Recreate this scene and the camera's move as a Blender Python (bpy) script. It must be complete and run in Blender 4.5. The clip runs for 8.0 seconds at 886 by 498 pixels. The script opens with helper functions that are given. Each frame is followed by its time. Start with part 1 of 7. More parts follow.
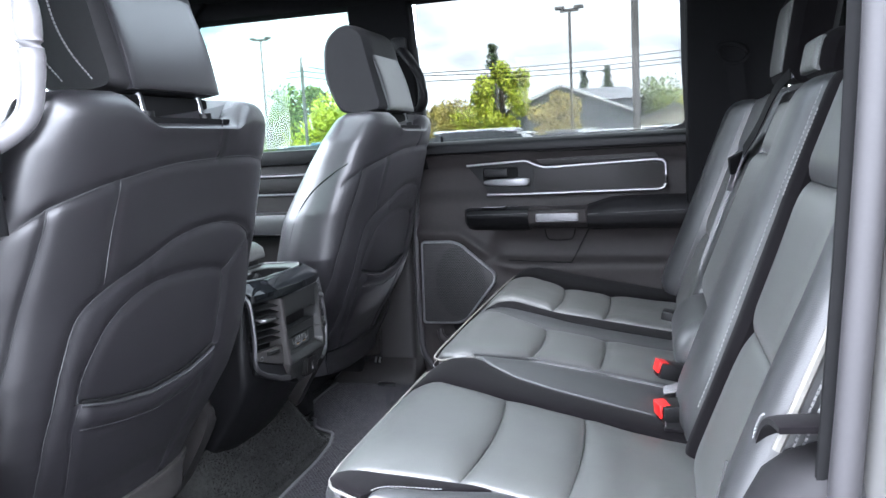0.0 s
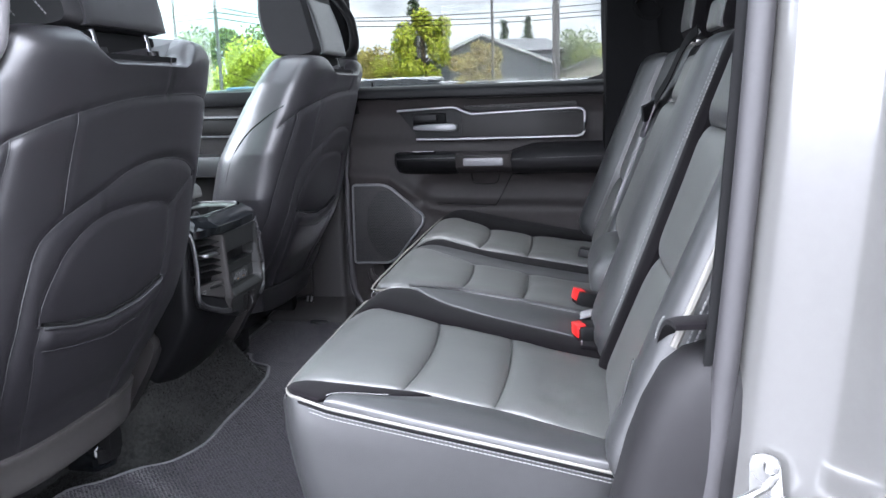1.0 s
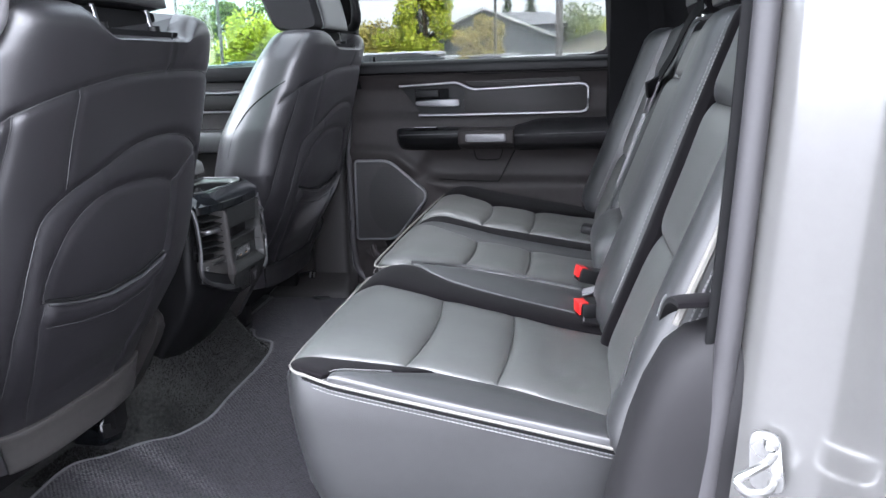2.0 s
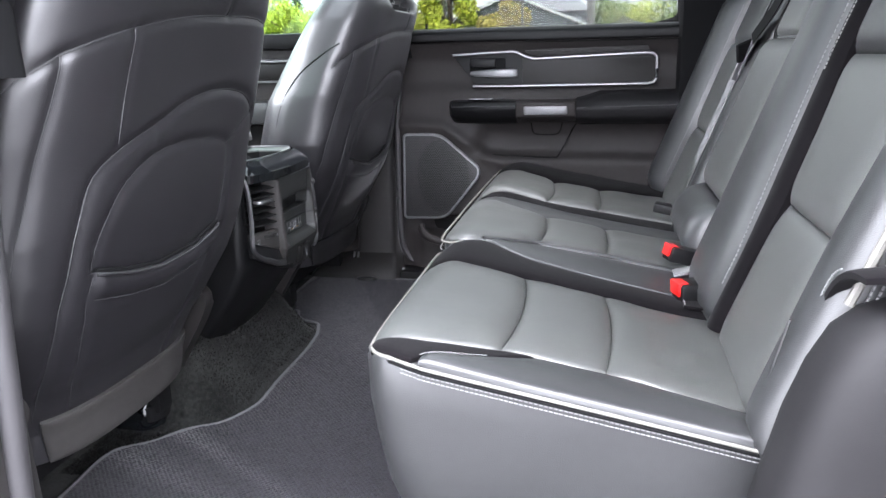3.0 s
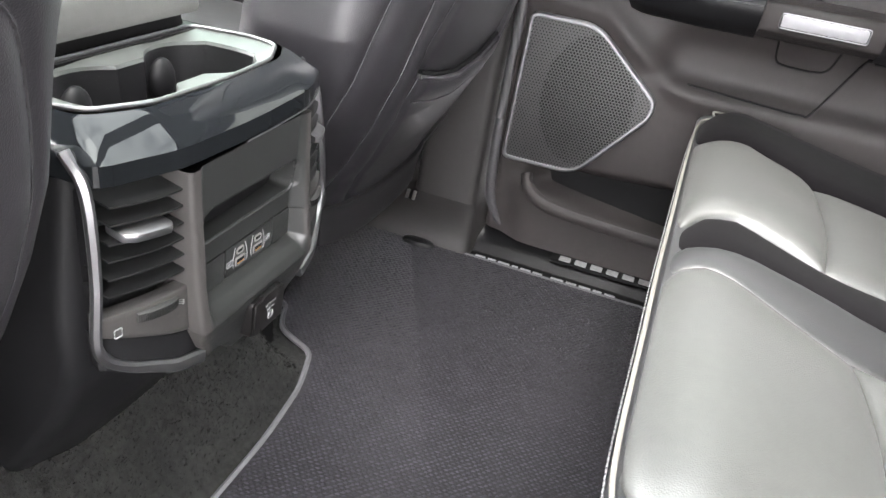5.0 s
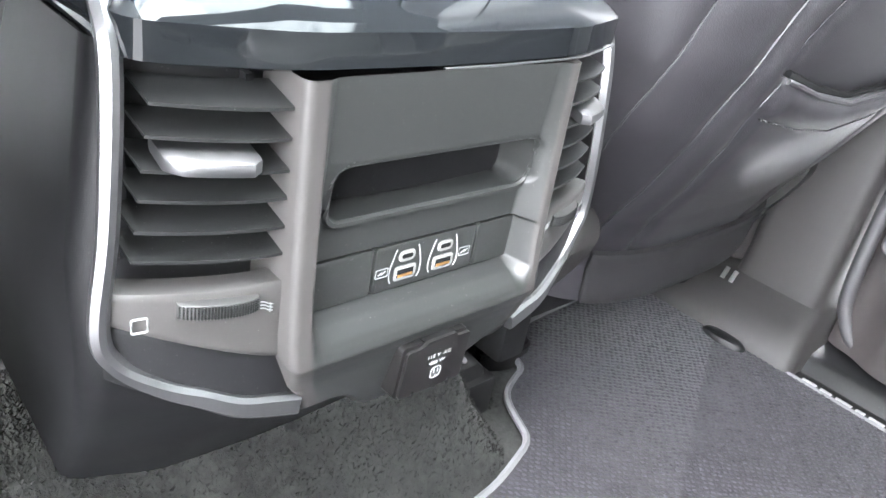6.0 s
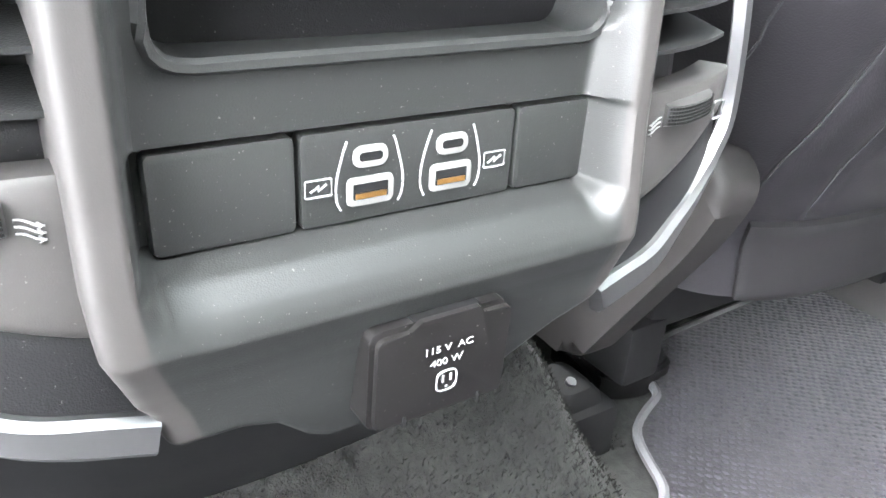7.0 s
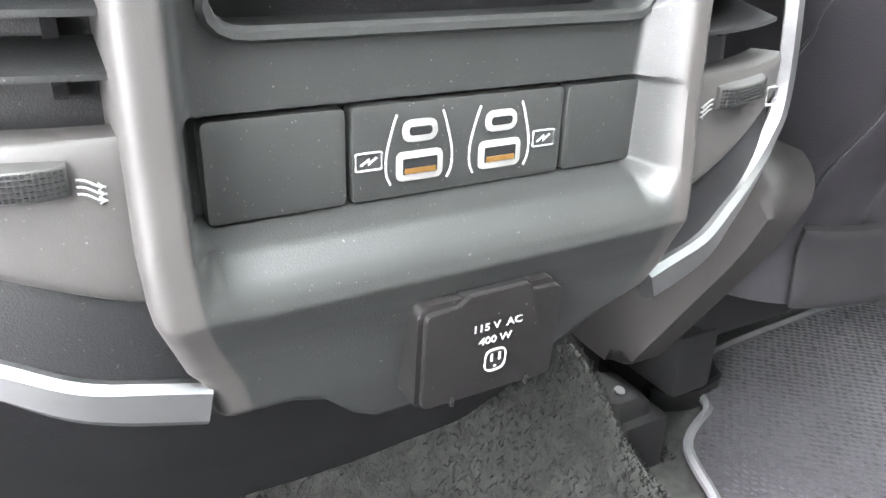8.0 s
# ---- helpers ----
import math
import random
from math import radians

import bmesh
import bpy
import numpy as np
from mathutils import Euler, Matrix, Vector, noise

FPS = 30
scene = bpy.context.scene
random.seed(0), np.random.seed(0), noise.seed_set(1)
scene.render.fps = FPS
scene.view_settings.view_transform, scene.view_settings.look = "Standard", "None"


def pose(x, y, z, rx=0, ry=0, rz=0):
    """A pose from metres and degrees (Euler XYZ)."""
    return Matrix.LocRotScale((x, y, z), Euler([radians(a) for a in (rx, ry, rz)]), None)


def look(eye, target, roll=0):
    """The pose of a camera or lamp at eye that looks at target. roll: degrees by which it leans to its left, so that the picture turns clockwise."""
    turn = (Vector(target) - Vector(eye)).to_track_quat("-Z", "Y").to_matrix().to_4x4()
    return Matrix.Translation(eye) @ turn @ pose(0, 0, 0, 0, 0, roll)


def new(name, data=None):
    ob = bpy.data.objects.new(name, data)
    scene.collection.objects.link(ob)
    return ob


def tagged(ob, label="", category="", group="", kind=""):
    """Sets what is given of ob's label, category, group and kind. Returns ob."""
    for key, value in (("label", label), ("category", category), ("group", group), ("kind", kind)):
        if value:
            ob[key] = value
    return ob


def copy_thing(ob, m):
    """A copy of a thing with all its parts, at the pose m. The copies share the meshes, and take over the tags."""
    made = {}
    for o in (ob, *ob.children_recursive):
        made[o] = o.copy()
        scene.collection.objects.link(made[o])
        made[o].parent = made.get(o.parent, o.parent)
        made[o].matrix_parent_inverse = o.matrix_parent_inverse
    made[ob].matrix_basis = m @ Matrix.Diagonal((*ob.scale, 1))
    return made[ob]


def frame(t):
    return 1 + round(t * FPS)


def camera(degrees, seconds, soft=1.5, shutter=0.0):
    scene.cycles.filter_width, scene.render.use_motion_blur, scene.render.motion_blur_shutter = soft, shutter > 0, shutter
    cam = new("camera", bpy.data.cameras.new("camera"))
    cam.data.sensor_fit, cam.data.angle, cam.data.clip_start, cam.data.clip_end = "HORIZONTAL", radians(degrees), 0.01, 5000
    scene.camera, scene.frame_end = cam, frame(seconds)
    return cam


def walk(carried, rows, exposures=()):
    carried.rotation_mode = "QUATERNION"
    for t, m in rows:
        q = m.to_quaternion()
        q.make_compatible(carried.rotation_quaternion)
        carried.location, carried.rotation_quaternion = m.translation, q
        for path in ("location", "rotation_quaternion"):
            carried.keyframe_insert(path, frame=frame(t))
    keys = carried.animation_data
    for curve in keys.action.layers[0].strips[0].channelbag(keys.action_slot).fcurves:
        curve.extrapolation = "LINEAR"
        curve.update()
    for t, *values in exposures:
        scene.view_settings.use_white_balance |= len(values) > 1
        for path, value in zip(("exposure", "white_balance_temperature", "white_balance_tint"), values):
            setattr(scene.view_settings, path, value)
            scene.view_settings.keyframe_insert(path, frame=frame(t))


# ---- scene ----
cam = camera(60.6, 8.0)
PATH = [
    (0, (0.797, -1.492, 0.777), (0.247, 0.412, 0.504), -3.1),
    (0.5, (0.774, -1.572, 0.768), (0.389, 0.358, 0.414), -2.5),
    (1, (0.79, -1.605, 0.768), (0.446, 0.321, 0.358), -1.9),
    (2.3, (0.787, -1.605, 0.771), (0.433, 0.304, 0.292), -1.7),
    (2.5, (0.757, -1.604, 0.758), (0.389, 0.303, 0.278), -1.8),
    (3, (0.664, -1.498, 0.715), (0.264, 0.396, 0.213), -1.4),
    (3.5, (0.63, -1.144, 0.633), (0.178, 0.728, 0.091), -0.7),
    (4, (0.542, -0.873, 0.612), (0.056, 0.975, 0.02), 0.6),
    (4.5, (0.405, -0.629, 0.656), (-0.059, 1.164, -0.097), 2.0),
    (5, (0.343, -0.49, 0.719), (-0.143, 1.196, -0.241), 9.2),
    (5.2, (0.311, -0.446, 0.691), (-0.299, 1.177, -0.307), 12.5),
    (6.3, (0.253, -0.159, 0.515), (-1.087, 1.028, -0.377), 8.8),
    (6.5, (0.23, -0.124, 0.48), (-1.154, 1.016, -0.405), 7.5),
    (7, (0.192, -0.069, 0.436), (-1.29, 0.932, -0.458), 3.6),
    (7.5, (0.193, -0.069, 0.425), (-1.334, 0.887, -0.445), 2.6),
    (8, (0.197, -0.073, 0.422), (-1.371, 0.841, -0.418), 2.1),
]
EXPOSURE = [(0, 2.75, 5730, 13), (1, 2.5, 5830, 15), (2.5, 2.45, 5930, 15), (3, 2.7, 6030, 15), (3.5, 3.1, 6140, 15), (4, 3.6, 6370, 15), (5, 3.85, 6550, 13), (6.5, 5.68, 6070, 10), (7, 5.66, 6270, 10), (8, 5.6, 6370, 10)]
walk(cam, [(t, look(eye, target, roll)) for t, eye, target, roll in PATH], EXPOSURE)

# ---- world, sun and exposure ----
SUN_ELEV, SUN_ROT = 78.0, 176.0
world = bpy.data.worlds.new("sky")
scene.world = world
world.use_nodes = True
wn, wl = world.node_tree.nodes, world.node_tree.links
wn.clear()
w_out = wn.new("ShaderNodeOutputWorld")
w_bg = wn.new("ShaderNodeBackground")
w_sky = wn.new("ShaderNodeTexSky")
w_sky.sky_type, w_sky.sun_disc = "NISHITA", False
w_sky.sun_elevation, w_sky.sun_rotation = radians(SUN_ELEV), radians(SUN_ROT)
w_co = wn.new("ShaderNodeTexCoord")
w_map = wn.new("ShaderNodeMapping")
w_map.inputs["Scale"].default_value = (1.0, 1.0, 2.6)
w_no = wn.new("ShaderNodeTexNoise")
w_no.inputs["Scale"].default_value, w_no.inputs["Detail"].default_value, w_no.inputs["Roughness"].default_value = 4.2, 9, 0.58
w_cover = wn.new("ShaderNodeValToRGB")
w_cover.color_ramp.elements[0].position, w_cover.color_ramp.elements[0].color = 0.20, (0, 0, 0, 1)
w_cover.color_ramp.elements[1].position, w_cover.color_ramp.elements[1].color = 0.37, (1, 1, 1, 1)
w_no2 = wn.new("ShaderNodeTexNoise")
w_no2.inputs["Scale"].default_value, w_no2.inputs["Detail"].default_value = 6.0, 8
w_cloud = wn.new("ShaderNodeValToRGB")
w_cloud.color_ramp.elements[0].position, w_cloud.color_ramp.elements[0].color = 0.36, (6.6, 6.7, 7.0, 1)
w_cloud.color_ramp.elements[1].position, w_cloud.color_ramp.elements[1].color = 0.52, (12.0, 12.0, 12.0, 1)
w_mix = wn.new("ShaderNodeMixRGB")
w_bg.inputs["Strength"].default_value = 0.15
wl.new(w_co.outputs["Generated"], w_map.inputs["Vector"])
wl.new(w_map.outputs["Vector"], w_no.inputs["Vector"])
wl.new(w_map.outputs["Vector"], w_no2.inputs["Vector"])
wl.new(w_no.outputs["Fac"], w_cover.inputs["Fac"])
wl.new(w_no2.outputs["Fac"], w_cloud.inputs["Fac"])
wl.new(w_cover.outputs["Color"], w_mix.inputs["Fac"])
wl.new(w_sky.outputs["Color"], w_mix.inputs["Color1"])
az = radians(SUN_ROT)
sun_dir = Vector((math.sin(az) * math.cos(radians(SUN_ELEV)), math.cos(az) * math.cos(radians(SUN_ELEV)), math.sin(radians(SUN_ELEV))))
# the cloud layer brightens evenly towards the veiled sun
w_dot = wn.new("ShaderNodeVectorMath")
w_dot.operation = "DOT_PRODUCT"
w_dot.inputs[1].default_value = sun_dir
w_up = wn.new("ShaderNodeMapRange")
w_up.inputs["From Min"].default_value, w_up.inputs["From Max"].default_value = -0.4, 1.0
w_up.inputs["To Min"].default_value, w_up.inputs["To Max"].default_value = 0.85, 3.0
w_mul = wn.new("ShaderNodeVectorMath")
w_mul.operation = "SCALE"
wl.new(w_co.outputs["Generated"], w_dot.inputs[0])
wl.new(w_dot.outputs["Value"], w_up.inputs["Value"])
wl.new(w_cloud.outputs["Color"], w_mul.inputs[0])
wl.new(w_up.outputs["Result"], w_mul.inputs["Scale"])
wl.new(w_mul.outputs["Vector"], w_mix.inputs["Color2"])
wl.new(w_mix.outputs["Color"], w_bg.inputs["Color"])
wl.new(w_bg.outputs["Background"], w_out.inputs["Surface"])
sun_data = bpy.data.lights.new("sun", "SUN")
sun_data.energy, sun_data.angle, sun_data.color = 0.9, radians(32.0), (1.0, 0.96, 0.9)
sun_ob = new("sun", sun_data)
sun_ob.matrix_world = look(sun_dir * 50, (0, 0, 0))


# ---- materials ----
def material(name, color, rough=0.5, metal=0.0, var=0.15, scale=6.0, grain=0.0, grain_scale=600.0, spec=0.5, rvar=0.1, coat=0.0, weave=None, sheen=0.0, dust=0.0, island=0.0, tone=None, coat_rough=0.08):
    m = bpy.data.materials.new(name)
    m.use_nodes = True
    n, l = m.node_tree.nodes, m.node_tree.links
    b = n["Principled BSDF"]
    b.inputs["Roughness"].default_value, b.inputs["Metallic"].default_value = rough, metal
    b.inputs["Specular IOR Level"].default_value = spec
    b.inputs["Coat Weight"].default_value = coat
    b.inputs["Coat Roughness"].default_value = coat_rough
    b.inputs["Sheen Weight"].default_value = sheen
    b.inputs["Sheen Roughness"].default_value = 0.5
    co = n.new("ShaderNodeTexCoord")
    n1 = n.new("ShaderNodeTexNoise")
    n1.inputs["Scale"].default_value, n1.inputs["Detail"].default_value = scale, 6
    l.new(co.outputs["Object"], n1.inputs["Vector"])
    n2 = n.new("ShaderNodeTexNoise")
    n2.inputs["Scale"].default_value, n2.inputs["Detail"].default_value = scale * 14, 4
    l.new(co.outputs["Object"], n2.inputs["Vector"])
    add = n.new("ShaderNodeMath")
    add.operation = "MULTIPLY_ADD"
    add.inputs[1].default_value = 0.5
    l.new(n2.outputs["Fac"], add.inputs[0])
    half = n.new("ShaderNodeMath")
    half.operation = "MULTIPLY"
    half.inputs[1].default_value = 0.5
    l.new(n1.outputs["Fac"], half.inputs[0])
    l.new(half.outputs[0], add.inputs[2])
    ramp = n.new("ShaderNodeValToRGB")
    lo = [c * (1 - var) for c in color]
    hi = [min(1, c * (1 + var)) for c in (tone or color)]
    ramp.color_ramp.elements[0].position, ramp.color_ramp.elements[0].color = 0.35, (*lo, 1)
    ramp.color_ramp.elements[1].position, ramp.color_ramp.elements[1].color = 0.65, (*hi, 1)
    l.new(add.outputs[0], ramp.inputs["Fac"])
    col = ramp.outputs["Color"]
    if island:
        gi = n.new("ShaderNodeNewGeometry")
        hs = n.new("ShaderNodeHueSaturation")
        mr = n.new("ShaderNodeMapRange")
        mr.inputs["To Min"].default_value, mr.inputs["To Max"].default_value = 1 - island, 1 + island
        l.new(gi.outputs["Random Per Island"], mr.inputs["Value"])
        l.new(mr.outputs["Result"], hs.inputs["Value"])
        l.new(col, hs.inputs["Color"])
        col = hs.outputs["Color"]
    if dust:
        nd = n.new("ShaderNodeTexNoise")
        nd.inputs["Scale"].default_value, nd.inputs["Detail"].default_value = 950, 3
        l.new(co.outputs["Object"], nd.inputs["Vector"])
        rd = n.new("ShaderNodeValToRGB")
        rd.color_ramp.elements[0].position, rd.color_ramp.elements[0].color = 0.69, (0, 0, 0, 1)
        rd.color_ramp.elements[1].position, rd.color_ramp.elements[1].color = 0.75, (dust, dust, dust, 1)
        l.new(nd.outputs["Fac"], rd.inputs["Fac"])
        mx = n.new("ShaderNodeMixRGB")
        mx.inputs["Color2"].default_value = (0.16, 0.157, 0.15, 1)
        l.new(rd.outputs["Color"], mx.inputs["Fac"])
        l.new(col, mx.inputs["Color1"])
        col = mx.outputs["Color"]
    l.new(col, b.inputs["Base Color"])
    if rvar:
        mr2 = n.new("ShaderNodeMapRange")
        mr2.inputs["To Min"].default_value, mr2.inputs["To Max"].default_value = max(0.02, rough - rvar), min(1, rough + rvar)
        l.new(n1.outputs["Fac"], mr2.inputs["Value"])
        l.new(mr2.outputs["Result"], b.inputs["Roughness"])
    if grain:
        tex = n.new("ShaderNodeTexVoronoi" if weave is None else "ShaderNodeTexWave")
        bump = n.new("ShaderNodeBump")
        bump.inputs["Strength"].default_value, bump.inputs["Distance"].default_value = grain, 0.001
        if weave is None:
            tex.inputs["Scale"].default_value = grain_scale
            l.new(co.outputs["Object"], tex.inputs["Vector"])
            l.new(tex.outputs["Distance"], bump.inputs["Height"])
        else:
            nn = n.new("ShaderNodeTexNoise")
            nn.inputs["Scale"].default_value, nn.inputs["Detail"].default_value = weave, 3
            l.new(co.outputs["Object"], nn.inputs["Vector"])
            l.new(nn.outputs["Fac"], bump.inputs["Height"])
            n.remove(tex)
        l.new(bump.outputs["Normal"], b.inputs["Normal"])
    return m


M = dict(
    leather=material("soft_black_leather", (0.0125, 0.0128, 0.0132), 0.43, var=0.12, grain=0.14, grain_scale=700, spec=0.6, rvar=0.05, coat=0.12, coat_rough=0.33),
    insert=material("perforated_black_leather", (0.031, 0.032, 0.03), 0.47, var=0.14, grain=0.2, grain_scale=700, spec=0.75, rvar=0.06, coat=0.18, coat_rough=0.38),
    suede=material("black_suede_band", (0.003, 0.0026, 0.003), 0.8, var=0.25, grain=0.3, weave=900, spec=0.03, sheen=0.02),
    seatback=material("black_vinyl_seatback", (0.0078, 0.0073, 0.0084), 0.38, var=0.14, grain=0.2, grain_scale=800, spec=0.5, rvar=0.05, coat=0.5, coat_rough=0.25),
    seam=material("grey_seam_thread_and_glint", (0.014, 0.014, 0.015), 0.6, var=0.15, scale=50),
    skirt=material("warm_grey_seat_skirt", (0.018, 0.0167, 0.016), 0.6, var=0.15, grain=0.2, grain_scale=900, spec=0.3),
    grip=material("pale_grey_grip_plastic", (0.1, 0.097, 0.1), 0.4, var=0.08, grain=0.15, grain_scale=1200),
    satin=material("warm_satin_control_face", (0.0155, 0.0147, 0.0142), 0.5, var=0.08, grain=0.06, grain_scale=2200, dust=0.3, spec=0.25, coat=0, coat_rough=0.3),
    thread=material("pale_grey_thread", (0.12, 0.12, 0.12), 0.8, var=0.2, scale=60),
    piping=material("light_grey_piping", (0.1, 0.096, 0.086), 0.6, var=0.1, scale=40),
    plastic=material("soft_black_plastic", (0.0028, 0.0028, 0.0031), 0.45, var=0.12, grain=0.12, grain_scale=1600, dust=0.35, spec=0.16),
    doorskin=material("charcoal_door_plastic", (0.0168, 0.0149, 0.0147), 0.5, var=0.12, grain=0.25, grain_scale=1000, spec=0.15),
    pillar=material("charcoal_pillar_plastic", (0.0125, 0.0117, 0.0115), 0.5, var=0.1, grain=0.1, grain_scale=1200, spec=0.16),
    consoleface=material("satin_graphite_plastic", (0.0066, 0.007, 0.0068), 0.44, var=0.10, grain=0.08, grain_scale=1700, dust=0.4, spec=0.28, coat=0, coat_rough=0.35),
    strut=material("lit_strut_grey", (0.016, 0.015, 0.0145), 0.5, metal=0, var=0.08, grain=0.03, grain_scale=2200, spec=0.2),
    gloss=material("piano_black_lacquer", (0.003, 0.0034, 0.0038), 0.05, var=0.2, coat=0, rvar=0.03, spec=0.25),
    chrome=material("satin_chrome", (0.19, 0.19, 0.195), 0.36, metal=1.0, var=0.05, rvar=0.06),
    softchrome=material("dull_chrome", (0.13, 0.13, 0.133), 0.4, metal=1.0, var=0.05, rvar=0.06),
    bolster=material("grained_black_vinyl", (0.0045, 0.0042, 0.0047), 0.66, var=0.15, grain=0.15, grain_scale=1300, spec=0.22),
    slat=material("black_louvre_plastic", (0.0045, 0.0047, 0.0047), 0.42, var=0.12, grain=0.1, grain_scale=1500, spec=0.15, dust=0.4),
    outletblack=material("satin_black_outlet_plastic", (0.003, 0.0028, 0.0028), 0.38, var=0.1, spec=0.18, dust=0.35),
    tuft=material("dark_carpet_tufts", (0.0072, 0.0074, 0.0069), 0.95, var=0.2, scale=12, spec=0.05, island=0.25),
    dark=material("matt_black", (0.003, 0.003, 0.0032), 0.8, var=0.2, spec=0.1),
    wood=material("dark_open_pore_wood", (0.0035, 0.0028, 0.0027), 0.5, var=0.4, scale=20, grain=0.2, weave=300, spec=0.25),
    carpet=material("black_tufted_carpet", (0.005, 0.0052, 0.005), 0.95, var=0.45, scale=9, grain=0.9, weave=700, spec=0.05, sheen=0.05, tone=(0.0115, 0.0117, 0.011)),
    mat=material("woven_charcoal_floor_mat", (0.004, 0.0037, 0.0047), 0.9, var=0.3, scale=12, grain=0.6, weave=420, spec=0.06, sheen=0.15),
    matloop=material("charcoal_mat_loop_pile", (0.0138, 0.0127, 0.016), 0.85, var=0.25, scale=25, spec=0.1, island=0.35, sheen=0.04),
    binding=material("mat_edge_binding", (0.05, 0.05, 0.053), 0.8, var=0.2, scale=50),
    headliner=material("black_headliner_cloth", (0.0055, 0.0055, 0.0058), 0.95, var=0.15, grain=0.3, weave=900, spec=0.05),
    rubber=material("black_door_seal_rubber", (0.014, 0.013, 0.0143), 0.6, var=0.12, scale=20),
    paint=material("silver_white_car_paint", (0.061, 0.0603, 0.0582), 0.22, metal=0.0, var=0.03, coat=0.6, rvar=0.03),
    steel=material("bare_steel", (0.45, 0.45, 0.44), 0.3, metal=1.0, var=0.15),
    red=material("red_buckle_plastic", (0.36, 0.006, 0.005), 0.35, var=0.1),
    webbing=material("grey_seat_belt_webbing", (0.15, 0.147, 0.15), 0.7, var=0.15, scale=80, grain=0.4, weave=1500),
    grille=material("black_speaker_mesh", (0.012, 0.0115, 0.0117), 0.5, var=0.2),
    white=material("white_print", (0.12, 0.122, 0.122), 0.6, var=0.04),
    port=material("light_grey_port_shell", (0.075, 0.075, 0.072), 0.45, var=0.08),
    contact=material("copper_contact", (0.5, 0.28, 0.10), 0.35, metal=1.0, var=0.2, scale=200),
    wheelgrey=material("dark_grey_wheel_rubber", (0.012, 0.0118, 0.0115), 0.45, var=0.1),
    badge=material("worn_silver_lettering", (0.22, 0.22, 0.225), 0.5, metal=0.3, var=0.35, scale=90),
    traysat=material("satin_black_tray", (0.03, 0.033, 0.031), 0.36, var=0.1, spec=0.5),
    greytab=material("silver_grey_plastic", (0.14, 0.14, 0.145), 0.35, metal=0.4, var=0.08),
)


def glass_material(name, tint, gloss):
    m = bpy.data.materials.new(name)
    m.use_nodes = True
    n, l = m.node_tree.nodes, m.node_tree.links
    n.clear()
    out, mix = n.new("ShaderNodeOutputMaterial"), n.new("ShaderNodeMixShader")
    tr, gl = n.new("ShaderNodeBsdfTransparent"), n.new("ShaderNodeBsdfGlossy")
    tr.inputs["Color"].default_value = (*tint, 1)
    gl.inputs["Roughness"].default_value = 0.02
    mix.inputs["Fac"].default_value = gloss
    l.new(tr.outputs[0], mix.inputs[1])
    l.new(gl.outputs[0], mix.inputs[2])
    l.new(mix.outputs[0], out.inputs["Surface"])
    return m


M["glass"] = glass_material("tinted_privacy_glass", (0.29, 0.30, 0.29), 0.006)
M["clear_glass"] = glass_material("clear_car_glass", (0.90, 0.93, 0.91), 0.03)
M["roof_glass"] = glass_material("dark_tinted_roof_glass", (0.42, 0.44, 0.44), 0.03)
M["rear_glass"] = glass_material("dark_privacy_glass", (0.20, 0.22, 0.20), 0.03)
M["green_glass"] = glass_material("green_tinted_car_glass", (0.36, 0.42, 0.39), 0.03)


# ---- mesh helpers ----
ORIGIN = {}


def thing(name, label, category, base=(0, 0, 0), group="", kind=""):
    ob = new(name)
    ob.empty_display_size = 0.05
    ob.location = base
    ORIGIN[ob.name] = Vector(base)
    return tagged(ob, label, category, group, kind)


def mesh_of(bm, mat, smooth=True):
    me = bpy.data.meshes.new("mesh")
    bmesh.ops.recalc_face_normals(bm, faces=bm.faces[:])
    bm.to_mesh(me)
    bm.free()
    me.materials.append(mat)
    if smooth:
        me.polygons.foreach_set("use_smooth", [True] * len(me.polygons))
        me.set_sharp_from_angle(angle=radians(38))
    return me


def part(name, bm, mat, parent, label="", smooth=True):
    """Links a bmesh, given in world metres, as one mesh object under a thing or a part."""
    ob = new(name, mesh_of(bm, mat, smooth))
    if parent is not None:
        ob.parent = parent
        if parent.name in ORIGIN:
            ob.location = -ORIGIN[parent.name]
    if label:
        ob["label"] = label
    return ob


def setting(name, bm, mat, label, category, smooth=True):
    ob = part(name, bm, mat, None, "", smooth)
    return tagged(ob, label, category, kind="structure")


def box(bm, lo, hi, bevel=0.0, seg=2, m=None):
    c = [(a + b) / 2 for a, b in zip(lo, hi)]
    s = [abs(b - a) for a, b in zip(lo, hi)]
    mat4 = Matrix.Translation(c) @ Matrix.Diagonal((*s, 1))
    if m is not None:
        mat4 = m @ mat4
    g = bmesh.ops.create_cube(bm, size=1, matrix=mat4)
    if bevel:
        es = list({e for v in g["verts"] for e in v.link_edges})
        bmesh.ops.bevel(bm, geom=es, offset=bevel, segments=seg, affect="EDGES", profile=0.6)
    return bm


def boxed(lo, hi, bevel=0.0, seg=2, m=None):
    return box(bmesh.new(), lo, hi, bevel, seg, m)


def rounded(pts, r, n=5):
    """A closed outline with its corners rounded."""
    out = []
    k = len(pts)
    for i in range(k):
        p, a, b = Vector(pts[i]), Vector(pts[i - 1]), Vector(pts[(i + 1) % k])
        rr = r[i] if isinstance(r, (list, tuple)) else r
        da, db = (a - p), (b - p)
        q = min(rr, da.length * 0.48, db.length * 0.48)
        s, e = p + da.normalized() * q, p + db.normalized() * q
        for j in range(n + 1):
            t = j / n
            out.append(s * (1 - t) ** 2 + p * 2 * t * (1 - t) + e * t * t)
    return out


